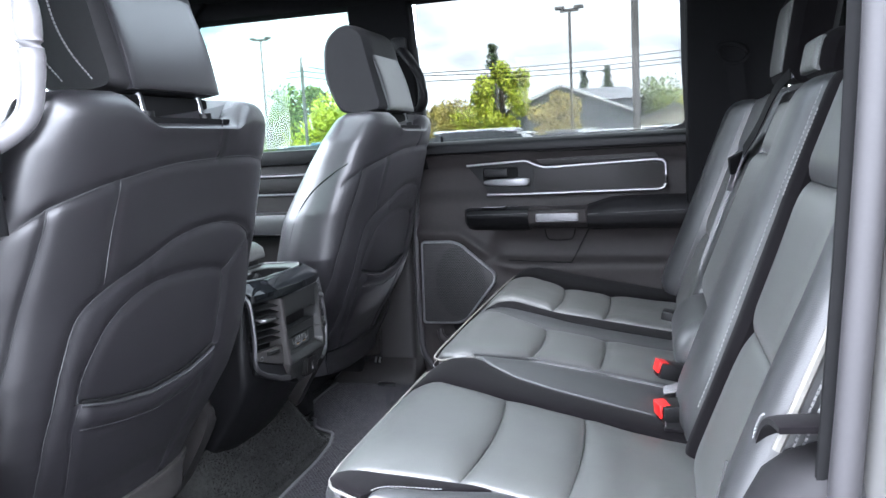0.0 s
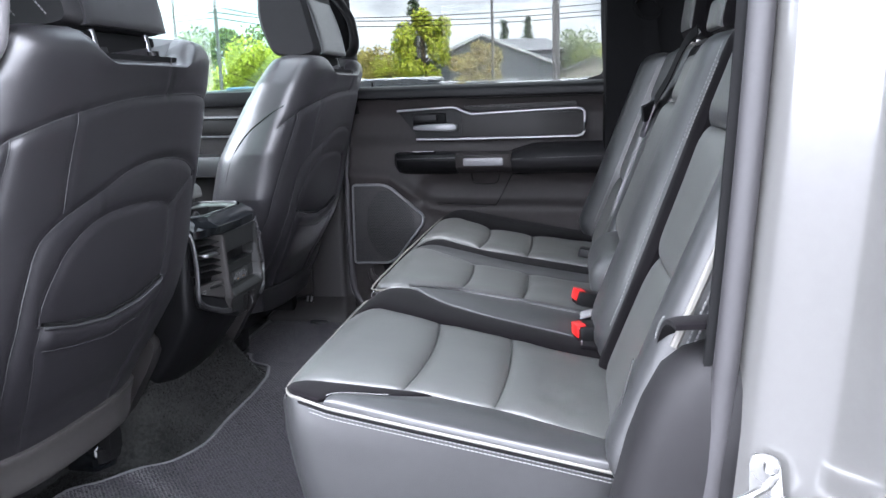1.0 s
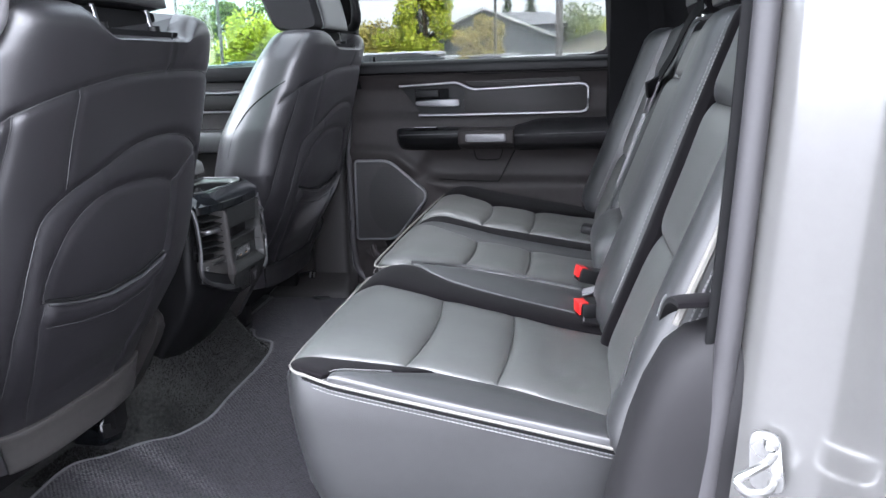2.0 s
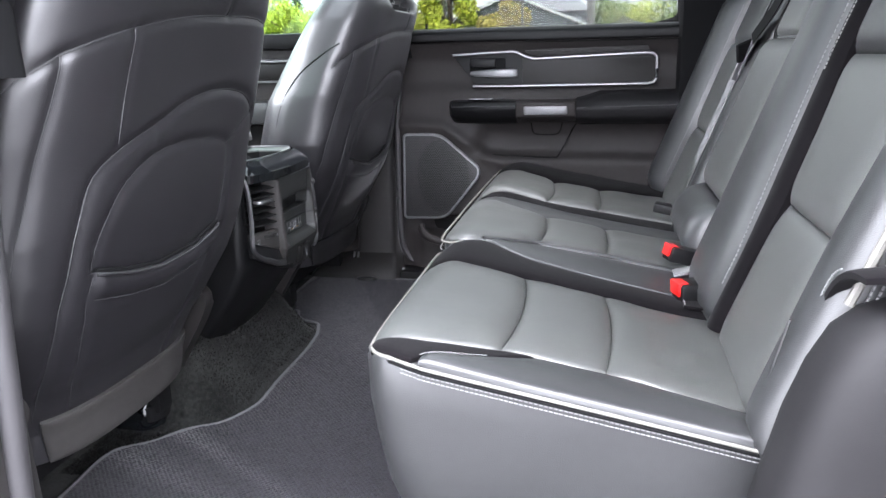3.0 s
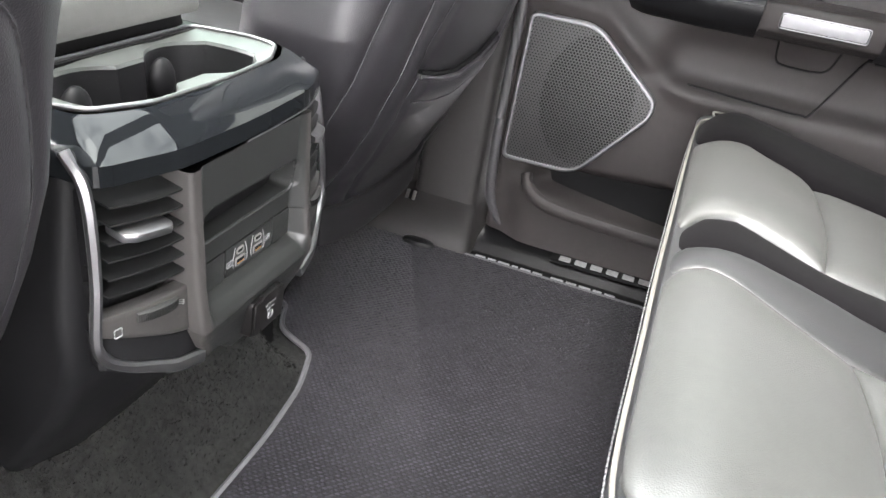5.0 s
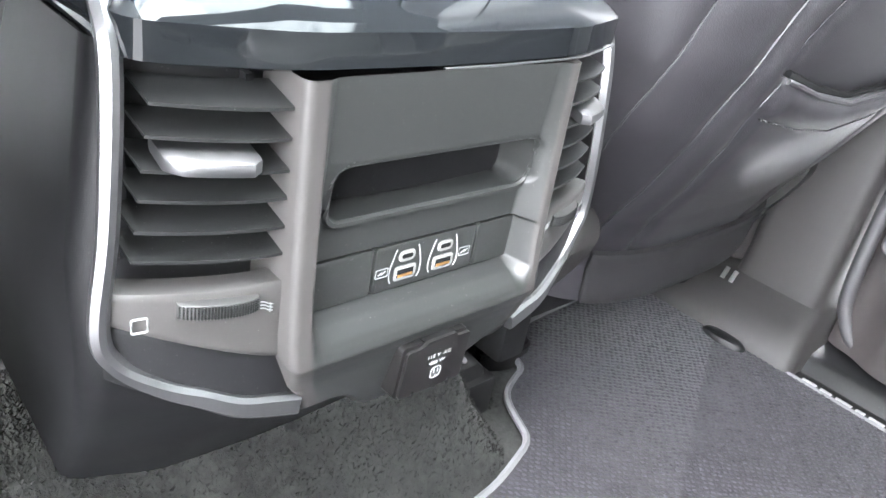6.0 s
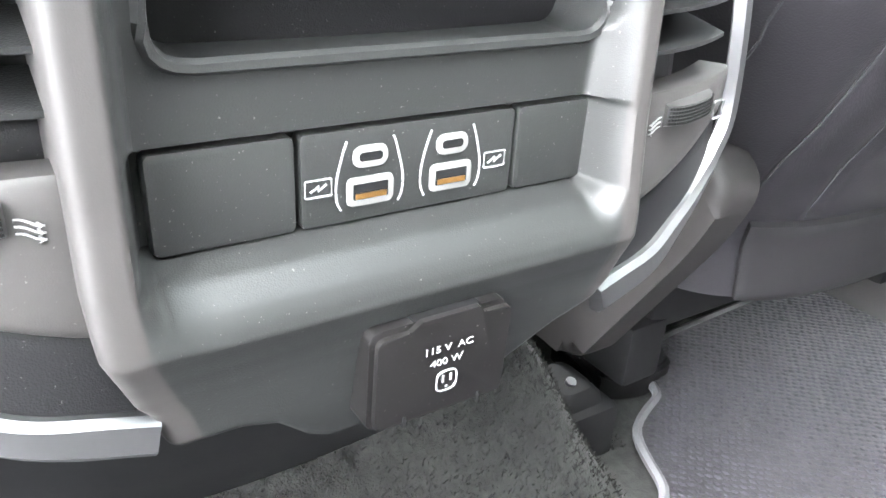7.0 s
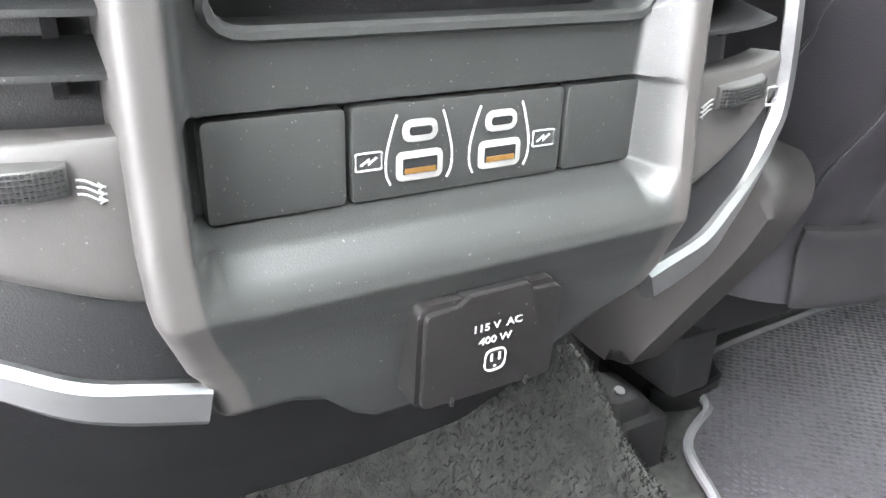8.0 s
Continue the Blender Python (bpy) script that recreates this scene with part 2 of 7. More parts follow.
def smooth_line(pts, n=8, closed=False):
    """A Catmull-Rom line through the points."""
    pts = [Vector(p) for p in pts]
    out, k = [], len(pts)
    for i in range(k if closed else k - 1):
        p1, p2 = pts[i], pts[(i + 1) % k]
        p0 = pts[i - 1] if closed or i > 0 else p1 * 2 - p2
        p3 = pts[(i + 2) % k] if closed or i + 2 < k else p2 * 2 - p1
        for j in range(n):
            t = j / n
            out.append(0.5 * ((2 * p1) + (p2 - p0) * t + (2 * p0 - 5 * p1 + 4 * p2 - p3) * t * t + (3 * p1 - p0 - 3 * p2 + p3) * t ** 3))
    if not closed:
        out.append(pts[-1])
    return out


def tube(bm, pts, r, n=8, closed=False, flat=None, up=(0, 0, 1)):
    """A round or flat bar along a line. flat: half sizes across and up."""
    pts = [Vector(p) for p in pts]
    rings, k = [], len(pts)
    for i, p in enumerate(pts):
        a = pts[i - 1] if closed or i else p
        b = pts[(i + 1) % k] if closed or i + 1 < k else p
        d = (b - a).normalized()
        u = Vector(up)
        s = d.cross(u)
        if s.length < 1e-4:
            s = d.cross(Vector((1, 0, 0)))
        s.normalize()
        w = s.cross(d).normalized()
        ring = []
        for j in range(n):
            t = 2 * math.pi * (j + 0.5) / n
            if flat:
                cx, cy = math.cos(t), math.sin(t)
                e = max(abs(cx), abs(cy)) if n == 4 else 1
                o = s * (cx / e * flat[0]) + w * (cy / e * flat[1])
            else:
                o = (s * math.cos(t) + w * math.sin(t)) * r
            ring.append(bm.verts.new(p + o))
        rings.append(ring)
    for i in range(k if closed else k - 1):
        r0, r1 = rings[i], rings[(i + 1) % k]
        for j in range(n):
            bm.faces.new((r0[j], r0[(j + 1) % n], r1[(j + 1) % n], r1[j]))
    if not closed:
        bm.faces.new(rings[0][::-1])
        bm.faces.new(rings[-1])
    return bm


def tubed(pts, r, **kw):
    return tube(bmesh.new(), pts, r, **kw)


def loft(sections, cap=True):
    """A closed skin over loops that have the same number of points."""
    bm = bmesh.new()
    rings = [[bm.verts.new(p) for p in s] for s in sections]
    n = len(rings[0])
    for a, b in zip(rings, rings[1:]):
        for j in range(n):
            bm.faces.new((a[j], a[(j + 1) % n], b[(j + 1) % n], b[j]))
    if cap:
        bm.faces.new(rings[0][::-1])
        bm.faces.new(rings[-1])
    return bm


def prism(outline, offset, bevel=0.0, seg=2, taper=None):
    """A closed plate: an outline of 3D points, pushed by offset, its front edge bevelled."""
    bm = bmesh.new()
    o = Vector(offset)
    pts = [Vector(p) for p in outline]
    c = sum(pts, Vector()) / len(pts)
    k = 1.0 if taper is None else taper
    a = [bm.verts.new(p) for p in pts]
    b = [bm.verts.new(c + (p - c) * k + o) for p in pts]
    n = len(a)
    for j in range(n):
        bm.faces.new((a[j], a[(j + 1) % n], b[(j + 1) % n], b[j]))
    bm.faces.new(a[::-1])
    top = bm.faces.new(b)
    if bevel:
        bmesh.ops.bevel(bm, geom=list(top.edges), offset=bevel, segments=seg, affect="EDGES", profile=0.6)
    return bm


def soft(a, b, v):
    q = max(0.0, min(1.0, (v - a) / (b - a)))
    return q * q * (3 - 2 * q)


def edge_rise(t, w):
    """0 at both ends of 0..1, 1 within, over a soft shoulder w wide."""
    d = min(t, 1 - t)
    if d >= w:
        return 1.0
    q = d / w
    return math.sqrt(max(0.0, 1 - (1 - q) ** 2))


def padded(surf, nu=16, nv=16, puff=0.008, depth=0.02, wu=0.12, wv=0.12, creases=(), wrinkle=0.0):
    """A stuffed panel over surf(u, v): it swells by puff, falls to the seams at its rim, and is closed below.
    creases: (u0, v0, u1, v1, depth, width) dents of their own shape."""
    bm = bmesh.new()
    top, low = [], []
    e = 1e-3
    for i in range(nu + 1):
        rt, rl = [], []
        for j in range(nv + 1):
            u, v = i / nu, j / nv
            u = 0.5 - 0.5 * math.cos(math.pi * u) if nu > 6 else u
            v = 0.5 - 0.5 * math.cos(math.pi * v) if nv > 6 else v
            p = surf(u, v)
            du = surf(min(1, u + e), v) - surf(max(0, u - e), v)
            dv = surf(u, min(1, v + e)) - surf(u, max(0, v - e))
            nrm = du.cross(dv)
            nrm.normalize()
            h = puff * edge_rise(u, wu) * edge_rise(v, wv)
            for (u0, v0, u1, v1, dd, ww) in creases:
                ab = Vector((u1 - u0, v1 - v0))
                t = max(0, min(1, Vector((u - u0, v - v0)).dot(ab) / max(ab.length_squared, 1e-9)))
                dist = (Vector((u - u0, v - v0)) - ab * t).length
                h -= dd * math.exp(-(dist / ww) ** 2)
            if wrinkle:
                h += wrinkle * noise.noise(p * 14.0) * edge_rise(u, wu)
            rt.append(bm.verts.new(p + nrm * h))
            rl.append(bm.verts.new(p - nrm * depth))
        top.append(rt)
        low.append(rl)
    for i in range(nu):
        for j in range(nv):
            bm.faces.new((top[i][j], top[i + 1][j], top[i + 1][j + 1], top[i][j + 1]))
            bm.faces.new((low[i][j], low[i][j + 1], low[i + 1][j + 1], low[i + 1][j]))
    for i in range(nu):
        bm.faces.new((top[i][0], low[i][0], low[i + 1][0], top[i + 1][0]))
        bm.faces.new((top[i][nv], top[i + 1][nv], low[i + 1][nv], low[i][nv]))
    for j in range(nv):
        bm.faces.new((top[0][j], top[0][j + 1], low[0][j + 1], low[0][j]))
        bm.faces.new((top[nu][j], low[nu][j], low[nu][j + 1], top[nu][j + 1]))
    return bm


def stitches(pts, pitch=0.0062, length=0.0042, r=0.0009):
    """A row of short threads along a line, one mesh."""
    bm = bmesh.new()
    pts = [Vector(p) for p in pts]
    run, nxt = 0.0, 0.0
    for a, b in zip(pts, pts[1:]):
        L = (b - a).length
        if L < 1e-6:
            continue
        d = (b - a) / L
        while nxt < run + L:
            p = a + d * (nxt - run)
            tube(bm, [p, p + d * length], r, n=4)
            nxt += pitch
        run += L
    return bm


def table(rows):
    """A function through rows of (x, value), straight between them."""
    xs, ys = [r[0] for r in rows], [r[1] for r in rows]
    return lambda x: float(np.interp(x, xs, ys))


C = 0.06

# ---- the cab: floor, sills, pillars, roof ----
YN, YF = -0.80, 0.90            # near and far inner skins


def hump(x, y):
    s = max(0.0, min(1.0, (-0.03 - x) / 0.14))
    s = s * s * (3 - 2 * s)
    near = 0.33 + 0.03 * max(0.0, min(1.0, (-0.13 - x) / 0.05))
    w = max(0.0, min(1.0, ((near if y < 0.07 else 0.262) - abs(y - 0.07)) / 0.10))
    return 0.145 * s * w * w * (3 - 2 * w)


def carpet_sheet():
    def surf(u, v):
        x, y = -1.7 + 3.0 * u, YN + (YF - YN) * v
        return Vector((x, y, hump(x, y) + 0.0015 * noise.noise(Vector((x * 25, y * 25, 0)))))
    bm = bmesh.new()
    nu, nv = 150, 85
    g = [[bm.verts.new(surf(i / nu, j / nv)) for j in range(nv + 1)] for i in range(nu + 1)]
    b = [[bm.verts.new((g[i][j].co.x, g[i][j].co.y, -0.03)) for j in (0, nv)] for i in range(nu + 1)]
    for i in range(nu):
        for j in range(nv):
            bm.faces.new((g[i][j], g[i + 1][j], g[i + 1][j + 1], g[i][j + 1]))
        bm.faces.new((b[i][0], b[i][1], b[i + 1][1], b[i + 1][0]))
    return bm


setting("floor", carpet_sheet(), M["carpet"], "black tufted carpet over the cab floor and its hump", "carpet")

def carpet_tufts():
    """Short leaning blades on the bare carpet of the hump and beside the mat."""
    verts, faces = [], []
    r = random.Random(21)
    for _ in range(52000):
        x, y = r.uniform(-0.27, 0.0), r.uniform(-0.45, 0.36)
        a, b = r.uniform(0, 6.283), r.uniform(0, 6.283)
        h, w = r.uniform(0.0025, 0.0055), r.uniform(0.0005, 0.0010)
        z = hump(x, y)
        if z < 0.010 and x > -0.14:
            continue
        k = len(verts)
        verts += [(x - w * math.cos(a), y - w * math.sin(a), z), (x + w * math.cos(a), y + w * math.sin(a), z), (x + 0.7 * h * math.cos(b), y + 0.7 * h * math.sin(b), z + h)]
        faces.append((k, k + 1, k + 2))
    me = bpy.data.meshes.new("mesh")
    me.from_pydata(verts, [], faces)
    me.materials.append(M["tuft"])
    return me


tufts = new("carpet_pile", carpet_tufts())
tagged(tufts, "short dark fibres standing on the black cab carpet", "carpet", kind="stuff")

# sills
for nm, y0, y1 in (("sill_far", 0.745, 0.93), ("sill_near", -0.93, -0.745)):
    secs = []
    for x in np.linspace(-1.6, 1.2, 30):
        sgn = 1 if y0 > 0 else -1
        a = 0.782 if sgn > 0 else -0.745
        prof = [(-0.02, 0.0), (0.016, 0.004), (0.028, 0.019), (0.04, 0.025), (0.14, 0.028), (0.155, 0.015), (0.155, -0.20), (0.0, -0.20)]
        secs.append([Vector((x, a + sgn * p, z)) for p, z in prof])
    setting(nm, loft(secs), M["plastic"], "black plastic door sill trim beside the carpet", "sill")

# silver lettering on the far sill, as plain bars
sill_badge = thing("sill_plate", "black sill plate with worn silver lettering bars", "sill plate", (0.2, 0.80, 0.028))
part("plate", boxed((0.03, 0.758, 0.0030), (0.62, 0.790, 0.0062), 0.001), M["dark"], sill_badge)
xx = 0.045
for k in range(11):
    w = (0.020, 0.016, 0.022, 0.012, 0.020, 0.018, 0.024, 0.020, 0.022, 0.016, 0.020)[k]
    part("bar", boxed((xx, 0.764, 0.0062), (xx + w, 0.781, 0.0070)), M["badge"], sill_badge, smooth=False)
    xx += w + 0.0055 + (0.012 if k == 5 else 0)
sill_badge2 = thing("sill_strip", "narrow bright sill strip with silver lettering bars", "sill plate", (0.28, 0.87, 0.028))
part("strip", boxed((0.185, 0.806, 0.0245), (0.46, 0.838, 0.0295), 0.001), M["dark"], sill_badge2)
xx = 0.20
for k in range(7):
    part("bar", boxed((xx, 0.812, 0.0295), (xx + 0.022, 0.832, 0.0303)), M["badge"], sill_badge2, smooth=False)
    xx += 0.031

# roof with headliner; its glass opening is unseen, added for light from above
roof = bmesh.new()
box(roof, (-0.95, -0.78, 1.285), (-0.50, 0.88, 1.33))
box(roof, (0.66, -0.78, 1.285), (1.32, 0.88, 1.33))
box(roof, (-0.50, -0.78, 1.285), (0.66, -0.38, 1.33))
box(roof, (-0.50, 0.50, 1.285), (0.66, 0.88, 1.33))
box(roof, (0.02, -0.38, 1.29), (0.14, 0.50, 1.325))
setting("ceiling", roof, M["headliner"], "black cloth headliner around the glass roof", "headliner", smooth=False)
gr = setting("window_3", boxed((-0.50, -0.38, 1.318), (0.66, 0.50, 1.323)), M["roof_glass"], "unseen tinted glass panel added to the roof for light", "sunroof", smooth=False)
gr.visible_shadow = False


def strip_between(a, b, w, t):
    """A slab along a leaning line from a to b, w wide along x and t thick along y."""
    secs = []
    for q in np.linspace(0, 1, 8):
        p = Vector(a).lerp(Vector(b), q)
        ww = w[0] + (w[1] - w[0]) * q
        secs.append([Vector(v) for v in rounded([(p.x - ww / 2, p.y - t / 2, p.z), (p.x + ww / 2, p.y - t / 2, p.z), (p.x + ww / 2, p.y + t / 2, p.z), (p.x - ww / 2, p.y + t / 2, p.z)], 0.012, 3)])
    return loft(secs)


for nm, y, sgn in (("far", 0.885, 1), ("near", -0.825, -1)):
    setting("pillar_b_upper_" + nm, strip_between((-0.02, y, 0.70), (-0.06, y - 0.01 * sgn, 1.30), (0.20, 0.205), 0.07), M["headliner"], "black cloth covered pillar between front and rear door", "pillar")
    secs = []
    for z, x0, x1, dy in ((-0.02, -0.27, 0.035, -0.045), (0.02, -0.26, 0.033, -0.042), (0.04, -0.24, 0.028, -0.030), (0.058, -0.20, 0.020, -0.006), (0.070, -0.15, 0.014, 0.024), (0.078, -0.123, 0.010, 0.036), (0.12, -0.12, 0.008, 0.04), (0.35, -0.12, 0.008, 0.05), (0.60, -0.12, 0.02, 0.055), (0.75, -0.13, 0.06, 0.06)):
        yi = y - sgn * (0.085 - dy)
        yo = y + sgn * 0.05
        secs.append(rounded([(x0, yi, z), (x1, yi, z), (x1, yo, z), (x0, yo, z)], 0.02, 3))
    setting("pillar_b_lower_" + nm, loft(secs), M["pillar"], "charcoal plastic lower pillar trim beside the sill", "pillar")
    setting("pillar_a_" + nm, strip_between((-1.35, y, 0.70), (-0.70, y - 0.03 * sgn, 1.30), (0.16, 0.13), 0.08), M["headliner"], "black windscreen pillar", "pillar")
    setting("roof_rail_" + nm, boxed((-0.9, y - 0.05, 1.225), (1.3, y + 0.05, 1.30), 0.02), M["headliner"], "black roof rail trim above the doors", "rail")
setting("pillar_c_far", boxed((0.875, 0.80, -0.02), (1.35, 0.96, 1.30), 0.02), M["headliner"], "black rear pillar trim beside the bench", "pillar")
setting("pillar_c_near", boxed((0.972, -0.778, -0.02), (1.35, -0.70, 1.30), 0.02), M["headliner"], "black rear pillar trim behind the door opening", "pillar")

# front door on the far side, closed
fd = thing("front_door", "black closed front door trim with bright lines", "door", (-0.7, 0.9, 0.03))
part("panel", boxed((-1.30, 0.885, 0.03), (-0.095, 0.955, 0.77), 0.01), M["doorskin"], fd)
part("belt_pad", boxed((-1.30, 0.862, 0.735), (-0.145, 0.95, 0.785), 0.012), M["plastic"], fd)
part("trim_line", tubed([(-1.2, 0.872, 0.70), (-0.25, 0.872, 0.70)], 0.006), M["chrome"], fd, "thin chrome trim line")
part("trim_line", tubed([(-1.2, 0.87, 0.635), (-0.25, 0.87, 0.635)], 0.004), M["chrome"], fd, "thin chrome trim line")
part("wood_plate", boxed((-1.2, 0.876, 0.643), (-0.26, 0.89, 0.692), 0.003), M["wood"], fd)
part("armrest", boxed((-1.1, 0.80, 0.50), (-0.22, 0.90, 0.575), 0.02), M["leather"], fd)
part("pull_plate", boxed((-0.75, 0.795, 0.535), (-0.56, 0.803, 0.555), 0.003), M["greytab"], fd, "pale grey pull handle plate")
part("pane", boxed((-1.32, 0.915, 0.78), (-0.14, 0.919, 1.27)), M["green_glass"], fd, "green tinted window pane", smooth=False).visible_shadow = False
# near front door, closed
nd = thing("front_door", "black closed front door trim beside the driver seat", "door", (-0.7, -0.83, 0.03))
part("panel", boxed((-1.30, -0.90, 0.03), (-0.095, -0.83, 0.77), 0.01), M["doorskin"], nd)
part("armrest", boxed((-1.1, -0.83, 0.50), (-0.25, -0.75, 0.575), 0.02), M["leather"], nd)
part("pane", boxed((-1.32, -0.865, 0.78), (-0.14, -0.861, 1.27)), M["green_glass"], nd, "green tinted window pane", smooth=False).visible_shadow = False

# dashboard, bulkhead, windscreen, rear wall with its window
dash = thing("dashboard", "black padded dashboard under the windscreen", "dashboard", (-1.4, C, 0))
part("body", boxed((-1.62, -0.83, 0.30), (-1.02, 0.91, 0.80), 0.06, 4), M["plastic"], dash)
part("bulkhead", boxed((-1.75, -0.86, -0.02), (-1.60, 0.94, 0.72), 0.01), M["headliner"], dash)
screen = bmesh.new()
sv = [screen.verts.new(p) for p in ((-1.66, -0.82, 0.76), (-1.66, 0.92, 0.76), (-0.93, 0.86, 1.29), (-0.93, -0.76, 1.29))]
screen.faces.new(sv)
bmesh.ops.solidify(screen, geom=screen.faces[:], thickness=0.005)
ws = setting("window_1", screen, M["clear_glass"], "clear windscreen pane over the dashboard", "windscreen", smooth=False)
ws.visible_shadow = False
rear = bmesh.new()
box(rear, (1.24, -0.86, -0.02), (1.32, 0.96, 0.84))
box(rear, (1.24, -0.86, 1.22), (1.32, 0.96, 1.30))
box(rear, (1.24, -0.86, 0.84), (1.32, -0.72, 1.22))
box(rear, (1.24, 0.82, 0.84), (1.32, 0.96, 1.22))
setting("wall_rear", rear, M["headliner"], "black cloth rear cab wall around the rear window", "wall", smooth=False)
rw = setting("window_2", boxed((1.275, -0.72, 0.84), (1.28, 0.82, 1.22)), M["rear_glass"], "green tinted rear cab window", "window", smooth=False)
rw.visible_shadow = False

# near rear door opening: seal, painted body edge, striker
seal_pts = smooth_line([(0.719, -0.835, -0.0), (0.819, -0.835, 0.02), (0.894, -0.832, 0.10), (0.924, -0.822, 0.25), (0.944, -0.815, 0.45), (0.961, -0.812, 0.75), (0.964, -0.812, 0.95), (0.949, -0.81, 1.15), (0.879, -0.80, 1.24)], 8)
seal = thing("door_seal", "dark grey rubber door seal along the door opening", "seal", (0.92, -0.82, 0.2), kind="structure")
part("bulb", tubed(seal_pts, 0.0, n=14, flat=(0.013, 0.013), up=(0, 1, 0)), M["rubber"], seal)
part("lip", tubed([p + Vector((-0.012, 0.012, 0)) for p in seal_pts], 0.0, n=8, flat=(0.005, 0.010)), M["dark"], seal)


def body_edge():
    """The painted side of the cab behind the door opening, rolled from the jamb to the outside."""
    secs = []
    for z in np.linspace(-0.45, 1.28, 36):
        lean = np.interp(z, [-0.45, 0.0, 0.1, 0.25, 0.45, 0.75, 0.95, 1.15, 1.28], [0.945, 0.910, 0.920, 0.940, 0.957, 0.973, 0.975, 0.965, 0.915])
        crown = 0.035 * max(0.0, 1 - ((z - 0.45) / 0.8) ** 2)
        prof = [(0.0, -0.80), (0.012, -0.835), (0.035, -0.855), (0.070, -0.868), (0.082, -0.880), (0.092, -0.905 - crown * 0.3), (0.102, -0.928 - crown * 0.5), (0.115, -0.945 - crown * 0.7), (0.150, -0.958 - crown), (0.40, -0.965 - crown), (1.2, -0.965 - crown), (1.2, -0.78), (0.30, -0.78)]
        secs.append([Vector((lean + a, b, z)) for a, b in prof])
    return loft(secs)


setting("wall_near", body_edge(), M["paint"], "silver white painted cab side behind the door opening", "car body")
st = thing("door_striker", "bright steel door striker loop on the painted door jamb", "striker", (0.985, -0.865, 0.37))
part("plate", prism(rounded([(0.966, -0.853, 0.40), (0.992, -0.866, 0.40), (1.0, -0.868, 0.335), (0.968, -0.855, 0.335)], 0.012, 4), (-0.002, -0.004, 0), 0.001), M["steel"], st)
part("loop", tubed(smooth_line([(0.990, -0.862, 0.348), (0.975, -0.895, 0.352), (0.955, -0.905, 0.356), (0.945, -0.902, 0.366), (0.955, -0.90, 0.374), (0.975, -0.885, 0.378), (0.990, -0.862, 0.380)], 6), 0.0045, n=8), M["steel"], st)
part("screw", boxed((0.976, -0.872, 0.384), (0.990, -0.862, 0.396), 0.003), M["steel"], st)

# seal of the near opening at the front pillar
seal2 = thing("door_seal", "dark rubber door seal on the front edge of the door opening", "seal", (0.0, -0.82, 0.2), kind="structure")
pts2 = smooth_line([(0.07, -0.835, 0.0), (0.03, -0.835, 0.03), (0.012, -0.832, 0.12), (0.02, -0.83, 0.35), (0.035, -0.828, 0.6), (0.055, -0.825, 0.8), (0.05, -0.82, 1.0), (0.05, -0.81, 1.22)], 8)
part("bulb", tubed(pts2, 0.013, n=10), M["rubber"], seal2)
# seal of the far opening
seal3 = thing("door_seal", "black rubber seal around the closed far rear door", "seal", (0.02, 0.86, 0.2), kind="structure")
pts3 = smooth_line([(0.20, 0.868, 0.03), (0.09, 0.868, 0.035), (0.045, 0.866, 0.07), (0.028, 0.862, 0.14), (0.026, 0.860, 0.35), (0.035, 0.862, 0.6), (0.07, 0.865, 0.77)], 8)
part("bulb", tubed(pts3, 0.011, n=10), M["rubber"], seal3)

# grab handles on the pillars
def grab_handle(y, sgn, line, feet, mat, label):
    gh = thing("grab_handle", label, "handle", (0.06, y, 0.95))
    part("grip", tubed(smooth_line([(x, y - d * sgn, z) for x, d, z in line], 7), 0.0, n=12, flat=(0.016, 0.014)), mat, gh)
    for x, z in feet:
        part("foot", boxed((x - 0.027, min(y + 0.01 * sgn, y + 0.05 * sgn), z - 0.027), (x + 0.027, max(y + 0.01 * sgn, y + 0.05 * sgn), z + 0.027), 0.012), M["plastic"], gh)


grab_handle(0.815, 1, [(0.065, -0.03, 0.885), (0.095, 0.012, 0.915), (0.092, 0.02, 0.985), (0.065, 0.018, 1.035), (0.015, -0.03, 1.085)], [(0.062, 0.872), (0.015, 1.09)], M["plastic"], "black padded grab handle on the far door pillar")
grab_handle(-0.775, -1, [(0.050, -0.02, 0.795), (0.086, 0.012, 0.828), (0.098, 0.020, 0.866), (0.102, 0.020, 0.92), (0.094, 0.018, 0.985), (0.050, -0.03, 1.04)], [(0.050, 0.795), (0.045, 1.045)], M["grip"], "pale grey grab handle beside the driver seat")


# small fittings at the foot of the far pillar
tc = thing("trim_clip", "small brass coloured trim clip on the pillar foot", "clip", (-0.118, 0.81, 0.07))
for dx in (-0.007, 0.007):
    part("pin", tubed([(-0.118 + dx, 0.822, 0.082), (-0.118 + dx, 0.812, 0.066)], 0.0035, n=8), M["steel"], tc)
an = thing("mat_anchor", "black oval mat anchor on the carpet beside the sill", "anchor", (-0.065, 0.748, 0.01))
part("cap", loft([[Vector((-0.066 + 0.034 * k * math.cos(t), 0.749 + 0.014 * k * math.sin(t), z)) for t in np.linspace(0, 2 * math.pi, 20, endpoint=False)] for k, z in ((1.0, 0.004), (1.0, 0.014), (0.85, 0.018), (0.4, 0.020))]), M["plastic"], an)

